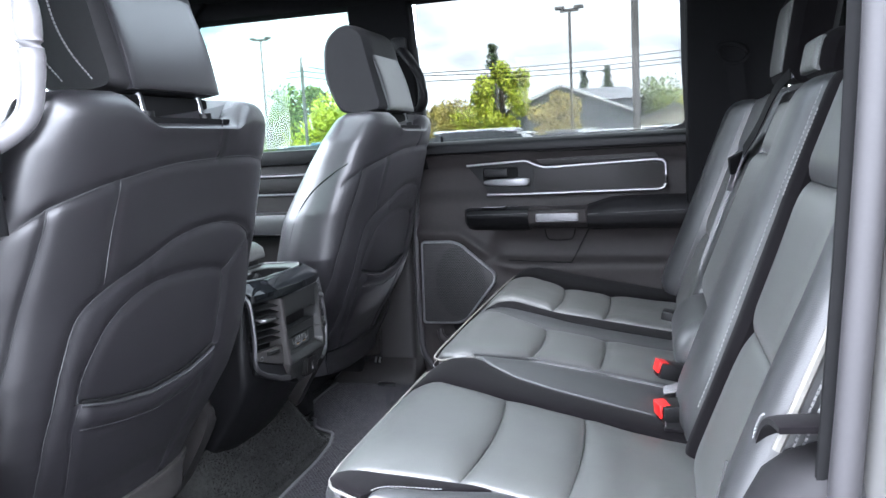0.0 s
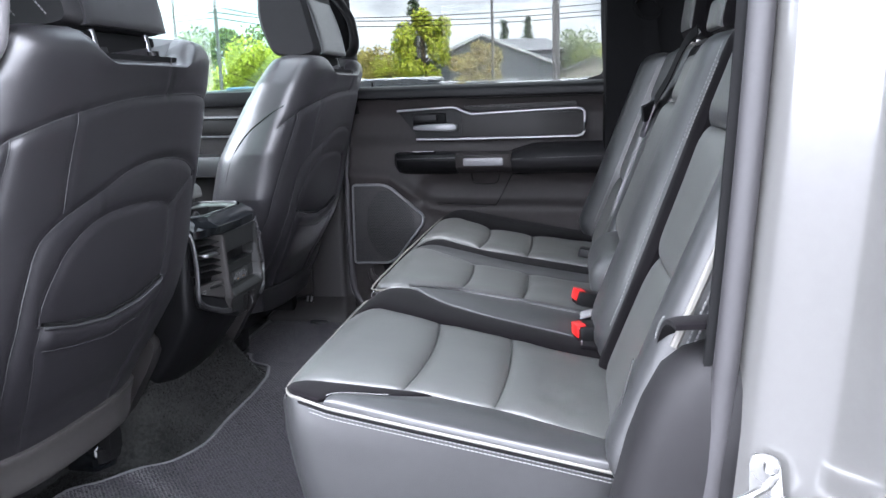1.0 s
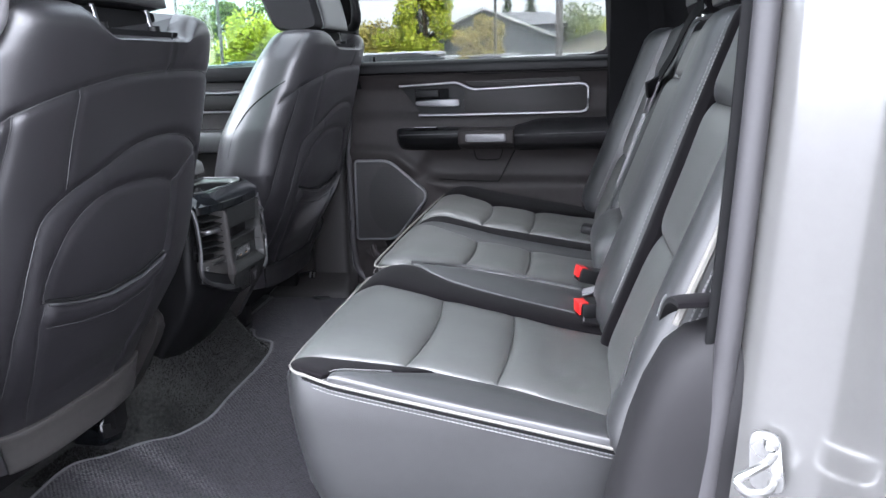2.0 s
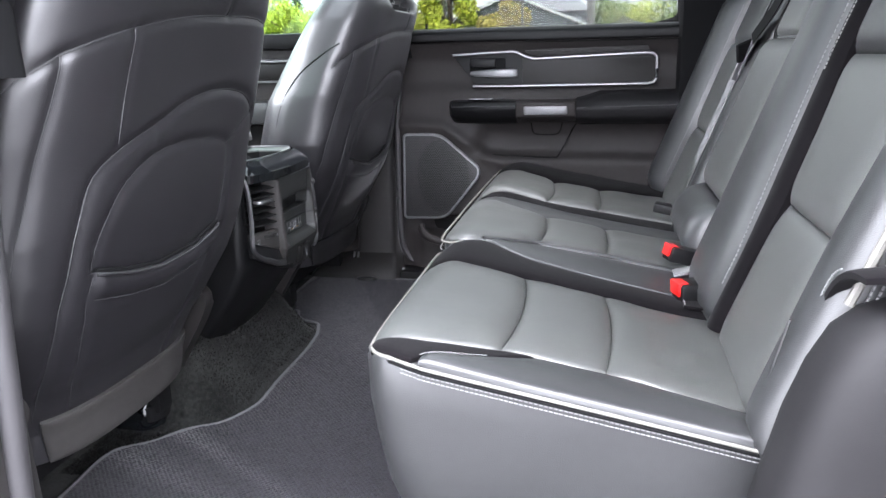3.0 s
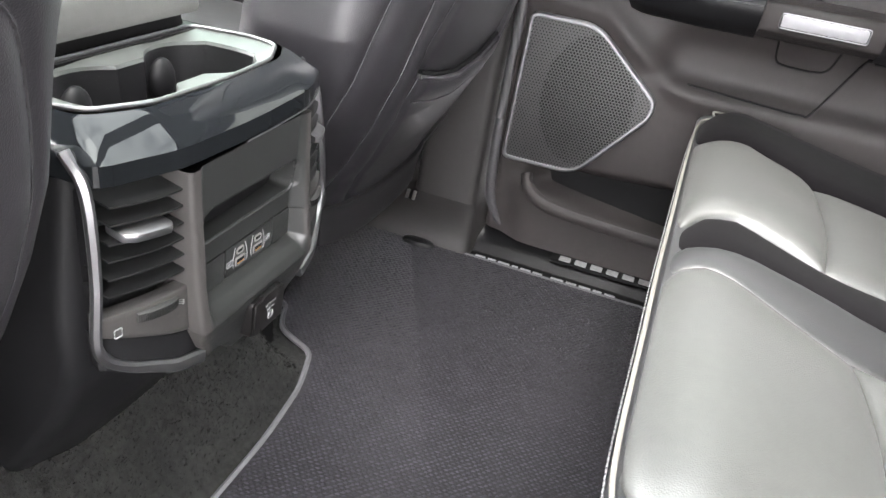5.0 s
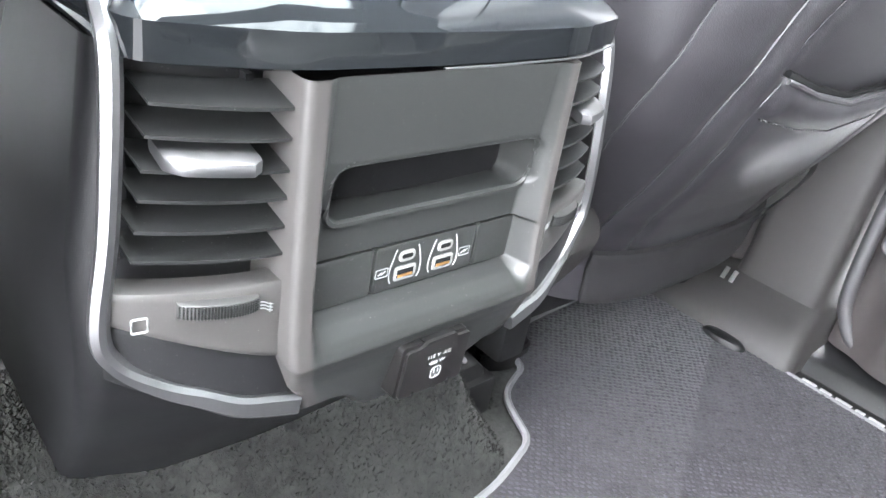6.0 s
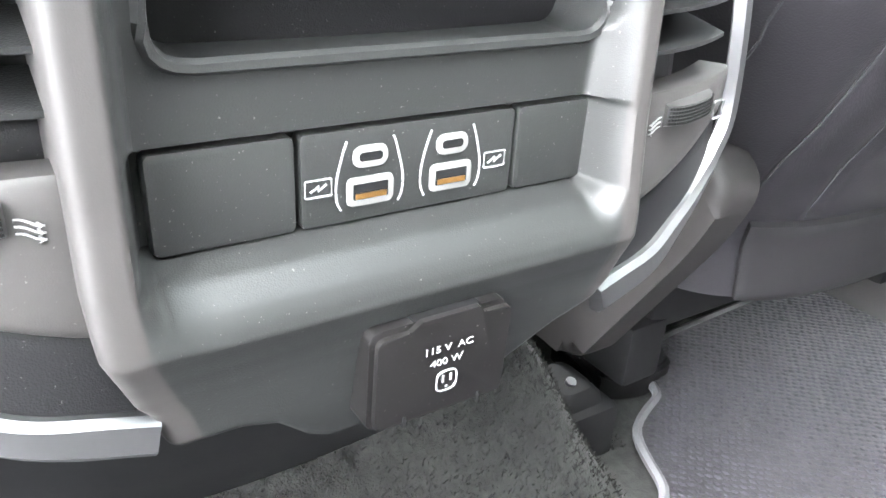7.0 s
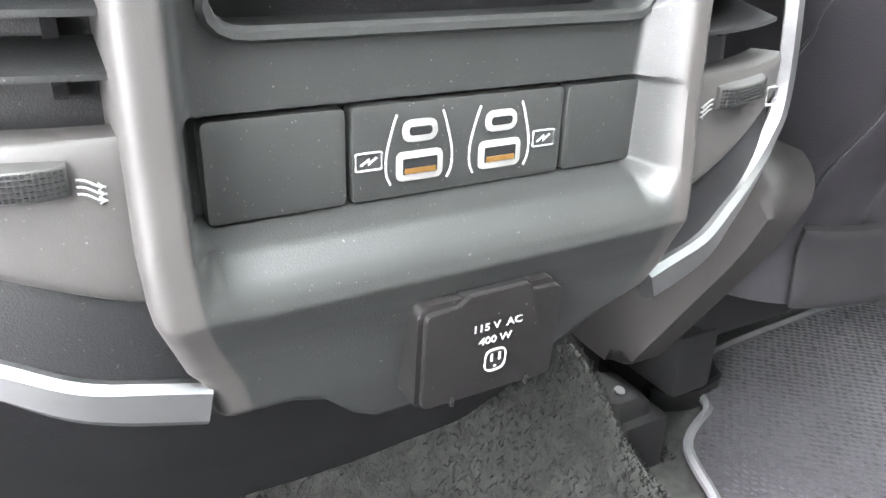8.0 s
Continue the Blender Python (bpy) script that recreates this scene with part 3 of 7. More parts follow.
# ---- floor mat ----
def mat_outline():
    pts = [(0.60, -0.735), (-0.20, -0.735), (-0.205, -0.52), (-0.216, -0.42), (-0.212, -0.365), (-0.160, -0.338), (-0.120, -0.272), (-0.058, -0.240), (-0.024, -0.15), (-0.034, -0.02), (-0.036, 0.15),
           (-0.048, 0.26), (-0.075, 0.340), (-0.112, 0.354), (-0.144, 0.370), (-0.160, 0.402), (-0.170, 0.432), (-0.205, 0.439), (-0.228, 0.456), (-0.240, 0.52), (-0.250, 0.78), (-0.105, 0.80), (-0.085, 0.766), (-0.030, 0.764), (0.60, 0.764)]
    return rounded([(x, y, 0.0) for x, y in pts], 0.03, 3)


outline = mat_outline()
mat_thing = thing("floor_mat", "charcoal woven floor mat with a stitched grey edge binding", "floor mat", (0.1, 0.0, 0.002))
mb = prism([p + Vector((0, 0, 0.002)) for p in outline], (0, 0, 0.008), 0.002)
part("mat", mb, M["mat"], mat_thing)
part("binding", tubed([p + Vector((0, 0, 0.008)) for p in outline], 0.0045, n=6, closed=True), M["binding"], mat_thing, "grey edge binding")


def inside(x, y, poly):
    hit = False
    for i in range(len(poly)):
        a, b = poly[i - 1], poly[i]
        if (a.y > y) != (b.y > y) and x < (b.x - a.x) * (y - a.y) / (b.y - a.y) + a.x:
            hit = not hit
    return hit


def loops():
    """The raised loops of the mat's weave, in slanting rows."""
    verts, faces = [], []
    r = random.Random(7)
    row = 0
    y = -0.73
    while y < 0.76:
        x = -0.235 + (row % 2) * 0.0045
        while x < 0.46:
            if inside(x, y, outline) and inside(x - 0.007, y, outline):
                a = 0.5 + r.uniform(-0.3, 0.3)
                L, W, H = r.uniform(0.0034, 0.0048), r.uniform(0.0017, 0.0024), r.uniform(0.0012, 0.0022)
                ca, sa = math.cos(a), math.sin(a)
                k = len(verts)
                jx, jy = x + r.uniform(-0.0007, 0.0007), y + r.uniform(-0.0007, 0.0007)
                for dx, dy, dz in ((-L, 0, 0), (0, -W, 0), (L, 0, 0), (0, W, 0), (-L * 0.35, 0, H), (L * 0.35, 0, H)):
                    verts.append((jx + dx * ca - dy * sa, jy + dx * sa + dy * ca, 0.0099 + dz))
                faces += [(k, k + 1, k + 4), (k + 1, k + 5, k + 4), (k + 1, k + 2, k + 5), (k + 2, k + 3, k + 5), (k + 3, k + 4, k + 5), (k + 3, k, k + 4)]
            x += 0.009
        y += 0.0052
        row += 1
    me = bpy.data.meshes.new("mesh")
    me.from_pydata(verts, [], faces)
    me.materials.append(M["matloop"])
    me.polygons.foreach_set("use_smooth", [True] * len(me.polygons))
    return me


pile = new("weave", loops())
pile.parent = mat_thing
pile.location = -ORIGIN[mat_thing.name]
tagged(pile, "slanting rows of charcoal loops", kind="stuff")

# ---- rear bench: two cushions ----
X0, X1 = 0.392, 0.885
X0F = 0.371                    # front line of the wide cushion


def zc(x, y=0):
    z = 0.4546 - 0.19 * x
    if x < 0.44:
        z -= 0.016 * ((0.44 - x) / 0.055) ** 2
    return z


ya = table([(0.39, -0.668), (0.42, -0.655), (0.49, -0.632), (0.56, -0.612), (0.69, -0.612), (0.80, -0.63), (0.89, -0.66)])
yb = table([(0.39, -0.335), (0.43, -0.29), (0.50, -0.297), (0.56, -0.302), (0.89, -0.318)])
yc = table([(0.39, -0.222), (0.41, -0.155), (0.45, -0.128), (0.47, -0.130), (0.50, -0.16), (0.54, -0.19), (0.62, -0.213), (0.71, -0.226), (0.89, -0.242)])
yd = table([(0.39, -0.215), (0.41, -0.15), (0.45, -0.118), (0.55, -0.072), (0.66, -0.064), (0.89, -0.066)])
ye = table([(0.37, 0.20), (0.385, 0.228), (0.41, 0.236), (0.44, 0.2226), (0.49, 0.195), (0.5236, 0.1765), (0.58, 0.166), (0.70, 0.170), (0.89, 0.195)])
yf = table([(0.37, 0.26), (0.385, 0.284), (0.45, 0.299), (0.524, 0.290), (0.5855, 0.272), (0.70, 0.275), (0.89, 0.30)])
yg = table([(0.37, 0.32), (0.40, 0.370), (0.44, 0.385), (0.50, 0.362), (0.55, 0.348), (0.67, 0.362), (0.89, 0.385)])
yh = table([(0.39, 0.655), (0.44, 0.672), (0.50, 0.640), (0.54, 0.618), (0.65, 0.632), (0.89, 0.71)])
yd_far = table([(0.37, -0.085), (0.385, -0.118), (0.405, -0.132), (0.43, -0.130), (0.45, -0.118), (0.55, -0.072), (0.66, -0.064), (0.89, -0.066)])
SEAM1, SEAM2 = 0.548, 0.678


def field(fa, fb, x0=X0, x1=X1, bow0=0.0, bow1=0.0, lift=0.0, gap=0.0012):
    def surf(u, v):
        v = 1 - v
        b = 4 * v * (1 - v)
        x = x0 + bow0 * b + (x1 + bow1 * b - x0 - bow0 * b) * u
        a, c = fa(x) + gap, fb(x) - gap
        y = a + (c - a) * v
        return Vector((x, y, zc(x) + lift))
    return lambda u, v: surf(u, 1 - v)


def on_cushion(f, xs, up=0.003):
    return [Vector((x, f(x), zc(x) + up)) for x in xs]


def cushion_base(name, parent, left, right, rl, rr, front=X0):
    """The upholstered block under the panels: front and side faces."""
    secs = []
    for z, inset in ((0.150, 0.060), (0.165, 0.030), (0.20, 0.018), (0.26, 0.008), (0.315, 0.001), (0.345, 0.0), (0.356, 0.004)):
        pts = []
        out = [(X1, left), (front - 0.004, left), (front - 0.004, right), (X1, right)]
        rr_ = [0.01, rl, rr, 0.01]
        for p in rounded([(x, y, 0) for x, y in out], rr_, 6):
            cx, cy = 0.64, (left + right) / 2
            x = p.x + (inset if p.x < cx else 0)
            y = p.y + (inset * 0.55 if p.y < cy else -inset * 0.55)
            zz = z if z < 0.30 else min(z, zc(max(p.x, 0.395)) - 0.004)
            zz = zz if z < 0.34 else zc(max(p.x, 0.395)) - (0.010 if inset == 0.0 else 0.004)
            if left < -0.5 and p.y < -0.70 and z > 0.32:
                zz += 0.010
            pts.append(Vector((x, y, zz)))
        secs.append(pts)
    return part(name, loft(secs), M["leather"], parent)


bench = thing("rear_bench", "black leather rear bench seat with grey piping and pale stitching", "bench seat", (0.75, C, 0.15))
near_c = cushion_base("seat_cushion", bench, -0.725, -0.075, 0.085, 0.02)
out_edge = lambda x: -0.724 if x > 0.47 else -0.724 + 0.055 * ((0.47 - x) / 0.078) ** 2.2
ybi = table([(0.466, -0.714), (0.470, -0.702), (0.478, -0.690), (0.495, -0.679), (0.53, -0.661), (0.565, -0.636), (0.595, -0.613), (0.69, -0.612), (0.80, -0.63), (0.89, -0.66)])
corner_edge = lambda x: out_edge(x) if x < 0.467 else ybi(x)


def rim_lift(f):
    """Raises a patch towards the outer piping."""
    def g(u, v):
        p = f(u, v)
        q = max(0.0, min(1.0, (-0.62 - p.y) / 0.10))
        p.z += 0.011 * q
        return p
    return g


part("corner_piece", padded(rim_lift(field(corner_edge, ya, X0 + 0.010, 0.590)), 24, 10, 0.004, 0.02, 0.10, 0.4), M["suede"], near_c, "black suede corner piece")
part("outer_bolster", padded(rim_lift(field(out_edge, ybi, 0.468)), 34, 16, 0.010, 0.02, 0.05, 0.7), M["leather"], near_c)
part("insert_panel", padded(field(ya, yb, X0, SEAM1, bow1=0.012), 20, 20, 0.015, 0.02, 0.26, 0.28, wrinkle=0.002), M["insert"], near_c)
part("insert_panel", padded(field(ya, yb, SEAM1, SEAM2, bow0=0.012, bow1=0.008), 14, 20, 0.012, 0.02, 0.32, 0.30, wrinkle=0.002), M["insert"], near_c)
part("insert_panel", padded(field(ya, yb, SEAM2, X1, bow0=0.008), 24, 24, 0.010, 0.02, 0.2, 0.30, creases=((0.35, 0.22, 0.42, 0.30, 0.006, 0.05), (0.30, 0.36, 0.33, 0.62, 0.003, 0.03), (0.5, 0.15, 0.55, 0.2, 0.005, 0.04), (0.45, 0.45, 0.62, 0.5, 0.004, 0.06)), wrinkle=0.004), M["insert"], near_c, "creased leather panel")
part("inner_band", padded(field(yb, yc), 26, 8, 0.010, 0.02, 0.06, 0.4), M["suede"], near_c, "black suede band")
part("inner_bolster", padded(field(yc, yd, 0.455), 26, 12, 0.007, 0.02, 0.06, 0.45), M["leather"], near_c)
xs = list(np.linspace(0.458, 0.80, 50))
part("stitching", stitches(on_cushion(lambda x: yc(x) - 0.003, xs, 0.0070), pitch=0.0052, length=0.0036, r=0.0007), M["thread"], near_c)
part("stitching", stitches([Vector((x, ybi(x) + 0.003, zc(x) + 0.011 * min(1.0, (-0.62 - ybi(x)) / 0.10) + 0.0035)) for x in np.linspace(0.467, 0.535, 24)], pitch=0.005, length=0.0036, r=0.0008), M["thread"], near_c)
pipe = smooth_line([(x, y, zc(max(x, 0.40)) + up) for x, y, up in ((0.862, -0.728, 0.004), (0.70, -0.730, 0.006), (0.50, -0.730, 0.006), (0.465, -0.727, 0.006), (0.436, -0.718, 0.005), (0.413, -0.702, 0.003), (0.399, -0.672, 0.002), (0.393, -0.62, 0.001), (0.390, -0.50, 0.0), (0.388, -0.26, 0.0), (0.393, -0.225, 0.0))], 10)
part("piping", tubed(pipe, 0.0020, n=8), M["piping"], near_c, "light grey piping")
part("welt", tubed([p + Vector((0, 0.001, -0.0050)) for p in pipe], 0.0028, n=6), M["dark"], near_c)
for dz in (0.0088, 0.0138):
    part("stitching", stitches([p + Vector((0, 0.0005 if p.x > 0.42 else 0, -dz)) + (Vector((-0.002, 0, 0)) if p.x < 0.41 else Vector()) for p in pipe], pitch=0.0056, length=0.0040, r=0.0008), M["thread"], near_c)
part("edge_flap", boxed((0.862, -0.738, 0.16), (0.872, -0.70, 0.305), 0.004), M["suede"], near_c)

far_c = cushion_base("seat_cushion", bench, -0.145, 0.845, 0.085, 0.05, X0F)
part("insert_panel", padded(field(yd_far, ye, X0F, SEAM1, bow1=0.010), 20, 18, 0.015, 0.02, 0.26, 0.17, wrinkle=0.002), M["insert"], far_c)
part("insert_panel", padded(field(yd_far, ye, SEAM1, SEAM2, bow0=0.010, bow1=0.006), 14, 18, 0.013, 0.02, 0.32, 0.17), M["insert"], far_c)
part("insert_panel", padded(field(yd_far, ye, SEAM2, X1, bow0=0.006), 18, 18, 0.012, 0.02, 0.2, 0.17, wrinkle=0.003), M["insert"], far_c)
part("centre_bolster", padded(field(ye, yf, X0F), 26, 12, 0.006, 0.02, 0.06, 0.45), M["leather"], far_c)
part("dark_band", padded(field(yf, yg, X0F), 26, 6, 0.003, 0.02, 0.06, 0.45), M["suede"], far_c, "black suede band")
part("insert_panel", padded(field(yg, yh, X0F, SEAM1 - 0.01, bow1=0.010), 20, 18, 0.016, 0.02, 0.26, 0.17, wrinkle=0.002), M["insert"], far_c)
part("insert_panel", padded(field(yg, yh, SEAM1 - 0.01, SEAM2 - 0.015, bow0=0.010, bow1=0.006), 14, 18, 0.013, 0.02, 0.32, 0.17), M["insert"], far_c)
part("insert_panel", padded(field(yg, yh, SEAM2 - 0.015, X1, bow0=0.006), 18, 18, 0.012, 0.02, 0.2, 0.17, wrinkle=0.003), M["insert"], far_c)
far_edge = lambda x: 0.845 if x > 0.44 else 0.845 - 0.05 * ((0.44 - x) / 0.05) ** 2
part("outer_bolster", padded(field(yh, far_edge, X0F), 26, 8, 0.016, 0.02, 0.08, 0.4), M["suede"], far_c, "black suede outer bolster")
pipe2 = smooth_line([(0.45, -0.123, zc(0.45) - 0.001), (0.412, -0.140, zc(0.412) - 0.002), (0.384, -0.132, zc(0.40) - 0.004), (0.368, -0.095, zc(0.40) - 0.003), (0.365, 0.10, zc(0.40) - 0.003), (0.364, 0.30, zc(0.40) - 0.003), (0.368, 0.72, zc(0.40) - 0.004), (0.390, 0.815, zc(0.40) - 0.006), (0.44, 0.845, zc(0.44) - 0.006), (0.87, 0.85, zc(0.87) - 0.006)], 10)
part("piping", tubed(pipe2, 0.0021, n=8), M["piping"], far_c, "light grey piping")
part("seam_cord", tubed(on_cushion(lambda x: yd(x) + 0.001, list(np.linspace(0.45, 0.86, 30)), 0.006), 0.0030, n=6), M["leather"], far_c)
part("stitching", stitches([p + Vector((-0.003, 0, -0.016)) for p in pipe2 if p.x < 0.385]), M["thread"], far_c)

# box and legs under the bench
ub = thing("under_seat_box", "black folding storage box standing under the rear bench", "storage box", (0.7, C, 0.0))
part("box", boxed((0.56, -0.66, 0.010), (0.90, 0.80, 0.158), 0.012), M["dark"], ub)

# ---- rear bench: three backrests ----
def bx(z):
    return 0.880 + 0.38 * (z - 0.386)


def back(ya_, yb_, z0, z1, lift=0.0, gap=0.0012):
    """A leaning patch between two side lines y(z), seen from the front."""
    fa = ya_ if callable(ya_) else (lambda z: ya_)
    fb = yb_ if callable(yb_) else (lambda z: yb_)

    def surf(u, v):
        z = z0 + (z1 - z0) * u
        a, b = fa(z) + gap, fb(z) - gap
        return Vector((bx(z) - lift, a + (b - a) * v, z))
    return surf


def back_shell(name, parent, y0, y1, z0, z1, thick=0.10, top_r=0.05):
    secs = []
    for y in np.linspace(y0 + 0.002, y1 - 0.002, 14):
        e = min((y - y0), (y1 - y)) / 0.04
        drop = 0.03 * max(0.0, 1 - e) ** 2
        prof = [(bx(z0), z0), (bx((z0 + z1) / 2), (z0 + z1) / 2), (bx(z1 - 0.02 - drop), z1 - 0.02 - drop), (bx(z1) + 0.02, z1 - drop), (bx(z1) + thick - 0.02, z1 - drop), (bx(z1) + thick, z1 - 0.03 - drop), (bx(z0) + thick, z0)]
        secs.append([Vector((x + 0.004, y, z)) for x, z in prof])
    return part(name, loft(secs), M["leather"], parent)


nb = back_shell("backrest", bench, -0.745, -0.088, 0.29, 0.865)
st_line = table([(0.29, -0.345), (0.42, -0.345), (0.55, -0.315), (0.70, -0.285), (0.86, -0.275)])
in_line = table([(0.29, -0.385), (0.42, -0.388), (0.50, -0.395), (0.60, -0.375), (0.72, -0.34), (0.86, -0.33)])
ou_line = table([(0.29, -0.66), (0.50, -0.642), (0.62, -0.655), (0.74, -0.64), (0.86, -0.62)])
part("inner_bolster", padded(back(st_line, -0.088, 0.29, 0.85), 26, 14, 0.042, 0.015, 0.10, 0.42), M["leather"], nb)
part("dark_band", padded(back(in_line, st_line, 0.29, 0.85, lift=0.010), 26, 6, 0.012, 0.02, 0.05, 0.45), M["suede"], nb, "black suede band")
part("lower_insert", padded(back(ou_line, in_line, 0.29, 0.50), 16, 18, 0.016, 0.02, 0.22, 0.2), M["insert"], nb)
part("upper_insert", padded(back(ou_line, in_line, 0.50, 0.70), 18, 18, 0.018, 0.02, 0.18, 0.2), M["insert"], nb)
part("shoulder_panel", padded(back(ou_line, in_line, 0.70, 0.85), 14, 18, 0.020, 0.02, 0.2, 0.2), M["leather"], nb)
part("outer_bolster", padded(back(-0.742, ou_line, 0.29, 0.85), 26, 10, 0.030, 0.015, 0.08, 0.4), M["leather"], nb)
part("stitching", stitches([Vector((bx(z) - 0.026, st_line(z) - 0.006, z)) for z in np.linspace(0.37, 0.83, 60)], pitch=0.0075, length=0.0052, r=0.0010), M["thread"], nb)
part("stitching", stitches([Vector((bx(z) - 0.026, st_line(z) - 0.040, z)) for z in np.linspace(0.68, 0.80, 20)], r=0.0011), M["thread"], nb)
pl = [Vector((bx(z) - 0.010, -0.742, z)) for z in np.linspace(0.47, 0.84, 20)]
part("piping", tubed(pl, 0.005, n=8), M["piping"], nb, "light grey piping")
for dy in (0.012, 0.02):
    part("stitching", stitches([p + Vector((dy, -0.004, 0)) for p in pl], r=0.0014), M["thread"], nb)

mbk = back_shell("backrest", bench, -0.086, 0.245, 0.30, 0.85)
part("armrest_roll", padded(back(-0.07, 0.23, 0.315, 0.425, lift=0.004), 14, 16, 0.050, 0.015, 0.5, 0.16), M["leather"], mbk)
part("main_pad", padded(back(-0.080, 0.238, 0.425, 0.725), 20, 18, 0.024, 0.02, 0.12, 0.16), M["insert"], mbk)
part("top_surround", padded(back(-0.080, 0.238, 0.725, 0.845), 10, 14, 0.010, 0.02, 0.15, 0.1), M["suede"], mbk, "black suede surround")
part("top_panel", padded(back(-0.035, 0.165, 0.728, 0.822, lift=0.006), 10, 12, 0.014, 0.01, 0.15, 0.12), M["insert"], mbk)
part("seam_cord", tubed(rounded([(bx(0.728) - 0.010, -0.035, 0.728), (bx(0.728) - 0.010, 0.165, 0.728), (bx(0.822) - 0.010, 0.165, 0.822), (bx(0.822) - 0.010, -0.035, 0.822)], 0.008, 3), 0.0016, n=5, closed=True), M["thread"], mbk)

fb_ = back_shell("backrest", bench, 0.247, 0.835, 0.29, 0.865)
fin = table([(0.29, 0.33), (0.5, 0.34), (0.7, 0.36), (0.86, 0.36)])
fin2 = table([(0.29, 0.36), (0.5, 0.385), (0.7, 0.40), (0.86, 0.40)])
fout = table([(0.29, 0.74), (0.5, 0.70), (0.7, 0.71), (0.86, 0.70)])
part("inner_bolster", padded(back(0.249, fin, 0.29, 0.85), 26, 10, 0.022, 0.015, 0.10, 0.45), M["leather"], fb_)
part("dark_band", padded(back(fin, fin2, 0.29, 0.85, lift=0.004), 26, 6, 0.010, 0.02, 0.05, 0.45), M["suede"], fb_, "black suede band")
part("lower_insert", padded(back(fin2, fout, 0.29, 0.50), 16, 16, 0.016, 0.02, 0.22, 0.2), M["insert"], fb_)
part("upper_insert", padded(back(fin2, fout, 0.50, 0.72), 18, 16, 0.016, 0.02, 0.18, 0.2), M["insert"], fb_)
part("shoulder_panel", padded(back(fin2, fout, 0.72, 0.85), 14, 16, 0.014, 0.02, 0.2, 0.2), M["leather"], fb_)
part("outer_bolster", padded(back(fout, 0.832, 0.29, 0.85), 26, 12, 0.065, 0.015, 0.10, 0.5), M["leather"], fb_)
part("stitching", stitches([Vector((bx(z) - 0.022, fout(z) + 0.004, z)) for z in np.linspace(0.36, 0.82, 60)], pitch=0.0075, length=0.0052, r=0.0010), M["thread"], fb_)
part("stitching", stitches([Vector((bx(z) - 0.014, fin2(z) - 0.004, z)) for z in np.linspace(0.36, 0.82, 60)], pitch=0.0075, length=0.0052, r=0.0010), M["thread"], fb_)


def headrest(y, w, z0, z1, depth, lean, label, dark_side=True):
    x0 = bx(z0) + 0.005
    secs = []
    for q in np.linspace(0, 1, 13):
        yy = y - w / 2 + w * q
        e = edge_rise(q, 0.18)
        h, dpt = (z1 - z0) * (0.86 + 0.14 * e), depth * (0.80 + 0.2 * e)
        ring = rounded([(x0 + 0.02 * (1 - e), yy, z0), (x0 + lean + 0.02 * (1 - e), yy, z0 + h), (x0 + lean + dpt, yy, z0 + h), (x0 + dpt, yy, z0)], min(depth, z1 - z0) * 0.38, 5)
        secs.append(ring)
    hr = part("headrest", loft(secs), M["suede" if dark_side else "leather"], bench, label)
    part("face_pad", padded(lambda u, v: Vector((x0 + lean * (0.15 + 0.7 * u) - 0.001, y - w * 0.36 + w * 0.72 * v, z0 + (z1 - z0) * (0.13 + 0.72 * u))), 10, 10, 0.008, 0.01, 0.2, 0.2), M["insert"], hr)
    for s in (-1, 1):
        yy = y + s * w * 0.36
        part("stitching", stitches([Vector((x0 + lean * t - 0.002, yy, z0 + (z1 - z0) * t)) for t in np.linspace(0.14, 0.86, 16)], r=0.0011), M["thread"], hr)
        part("post", tubed([(x0 + 0.03, y + s * w * 0.22, 0.845), (x0 + 0.03, y + s * w * 0.22, z0 + 0.02)], 0.006), M["steel"], hr)
    return hr


headrest(0.08, 0.20, 0.862, 0.945, 0.085, 0.015, "low rolled black leather centre headrest on the bench")
headrest(0.545, 0.25, 0.872, 1.10, 0.105, 0.035, "tall black leather headrest on the rear backrest")
headrest(-0.46, 0.25, 0.872, 1.10, 0.105, 0.035, "tall black leather headrest beside the door opening")


def side_bolster(y0, y1, name_label):
    """The fixed padded block between backrest and door opening."""
    sb = thing("side_bolster", name_label, "side bolster", (0.88, (y0 + y1) / 2, 0.03), group="side bolsters")
    secs = []
    for z, xa, xb, sh in ((0.02, 0.805, 0.97, 0.0), (0.10, 0.805, 0.97, 0.0), (0.25, 0.825, 0.98, 0.0), (0.36, 0.850, 0.99, 0.002), (0.41, 0.866, 1.0, 0.005), (0.45, 0.884, 1.0, 0.011), (0.472, 0.906, 1.0, 0.020), (0.484, 0.935, 1.0, 0.032)):
        secs.append(rounded([(xa, y0 + sh, z), (xb, y0 + sh, z), (xb, y1 - sh, z), (xa, y1 - sh, z)], 0.045, 6))
    part("pad", loft(secs), M["bolster"], sb)
    ys_, ye_ = (y1, y0 + 0.03) if y0 < 0 else (y0, y1)
    if y0 < 0:
        def hood(u, v):
            return Vector((0.884 + 0.075 * u + 0.012 * v, -0.712 - 0.085 * v, 0.513 - 0.055 * (1 - v) ** 3 + 0.006 * u))
        part("flap", padded(lambda u, v: hood(u, 1 - v), 8, 14, 0.003, 0.006, 0.3, 0.2), M["suede"], sb, "black fabric flap")
        part("stitching", stitches([hood(0.0, v) + Vector((-0.001, 0, 0.004)) for v in np.linspace(0.02, 0.5, 16)], r=0.0012), M["thread"], sb)
    part("seam", tubed([Vector((0.815 + 0.045 * t, ys_, 0.25 + 0.19 * t)) for t in np.linspace(0, 1, 8)], 0.0012, n=5), M["seam"], sb)


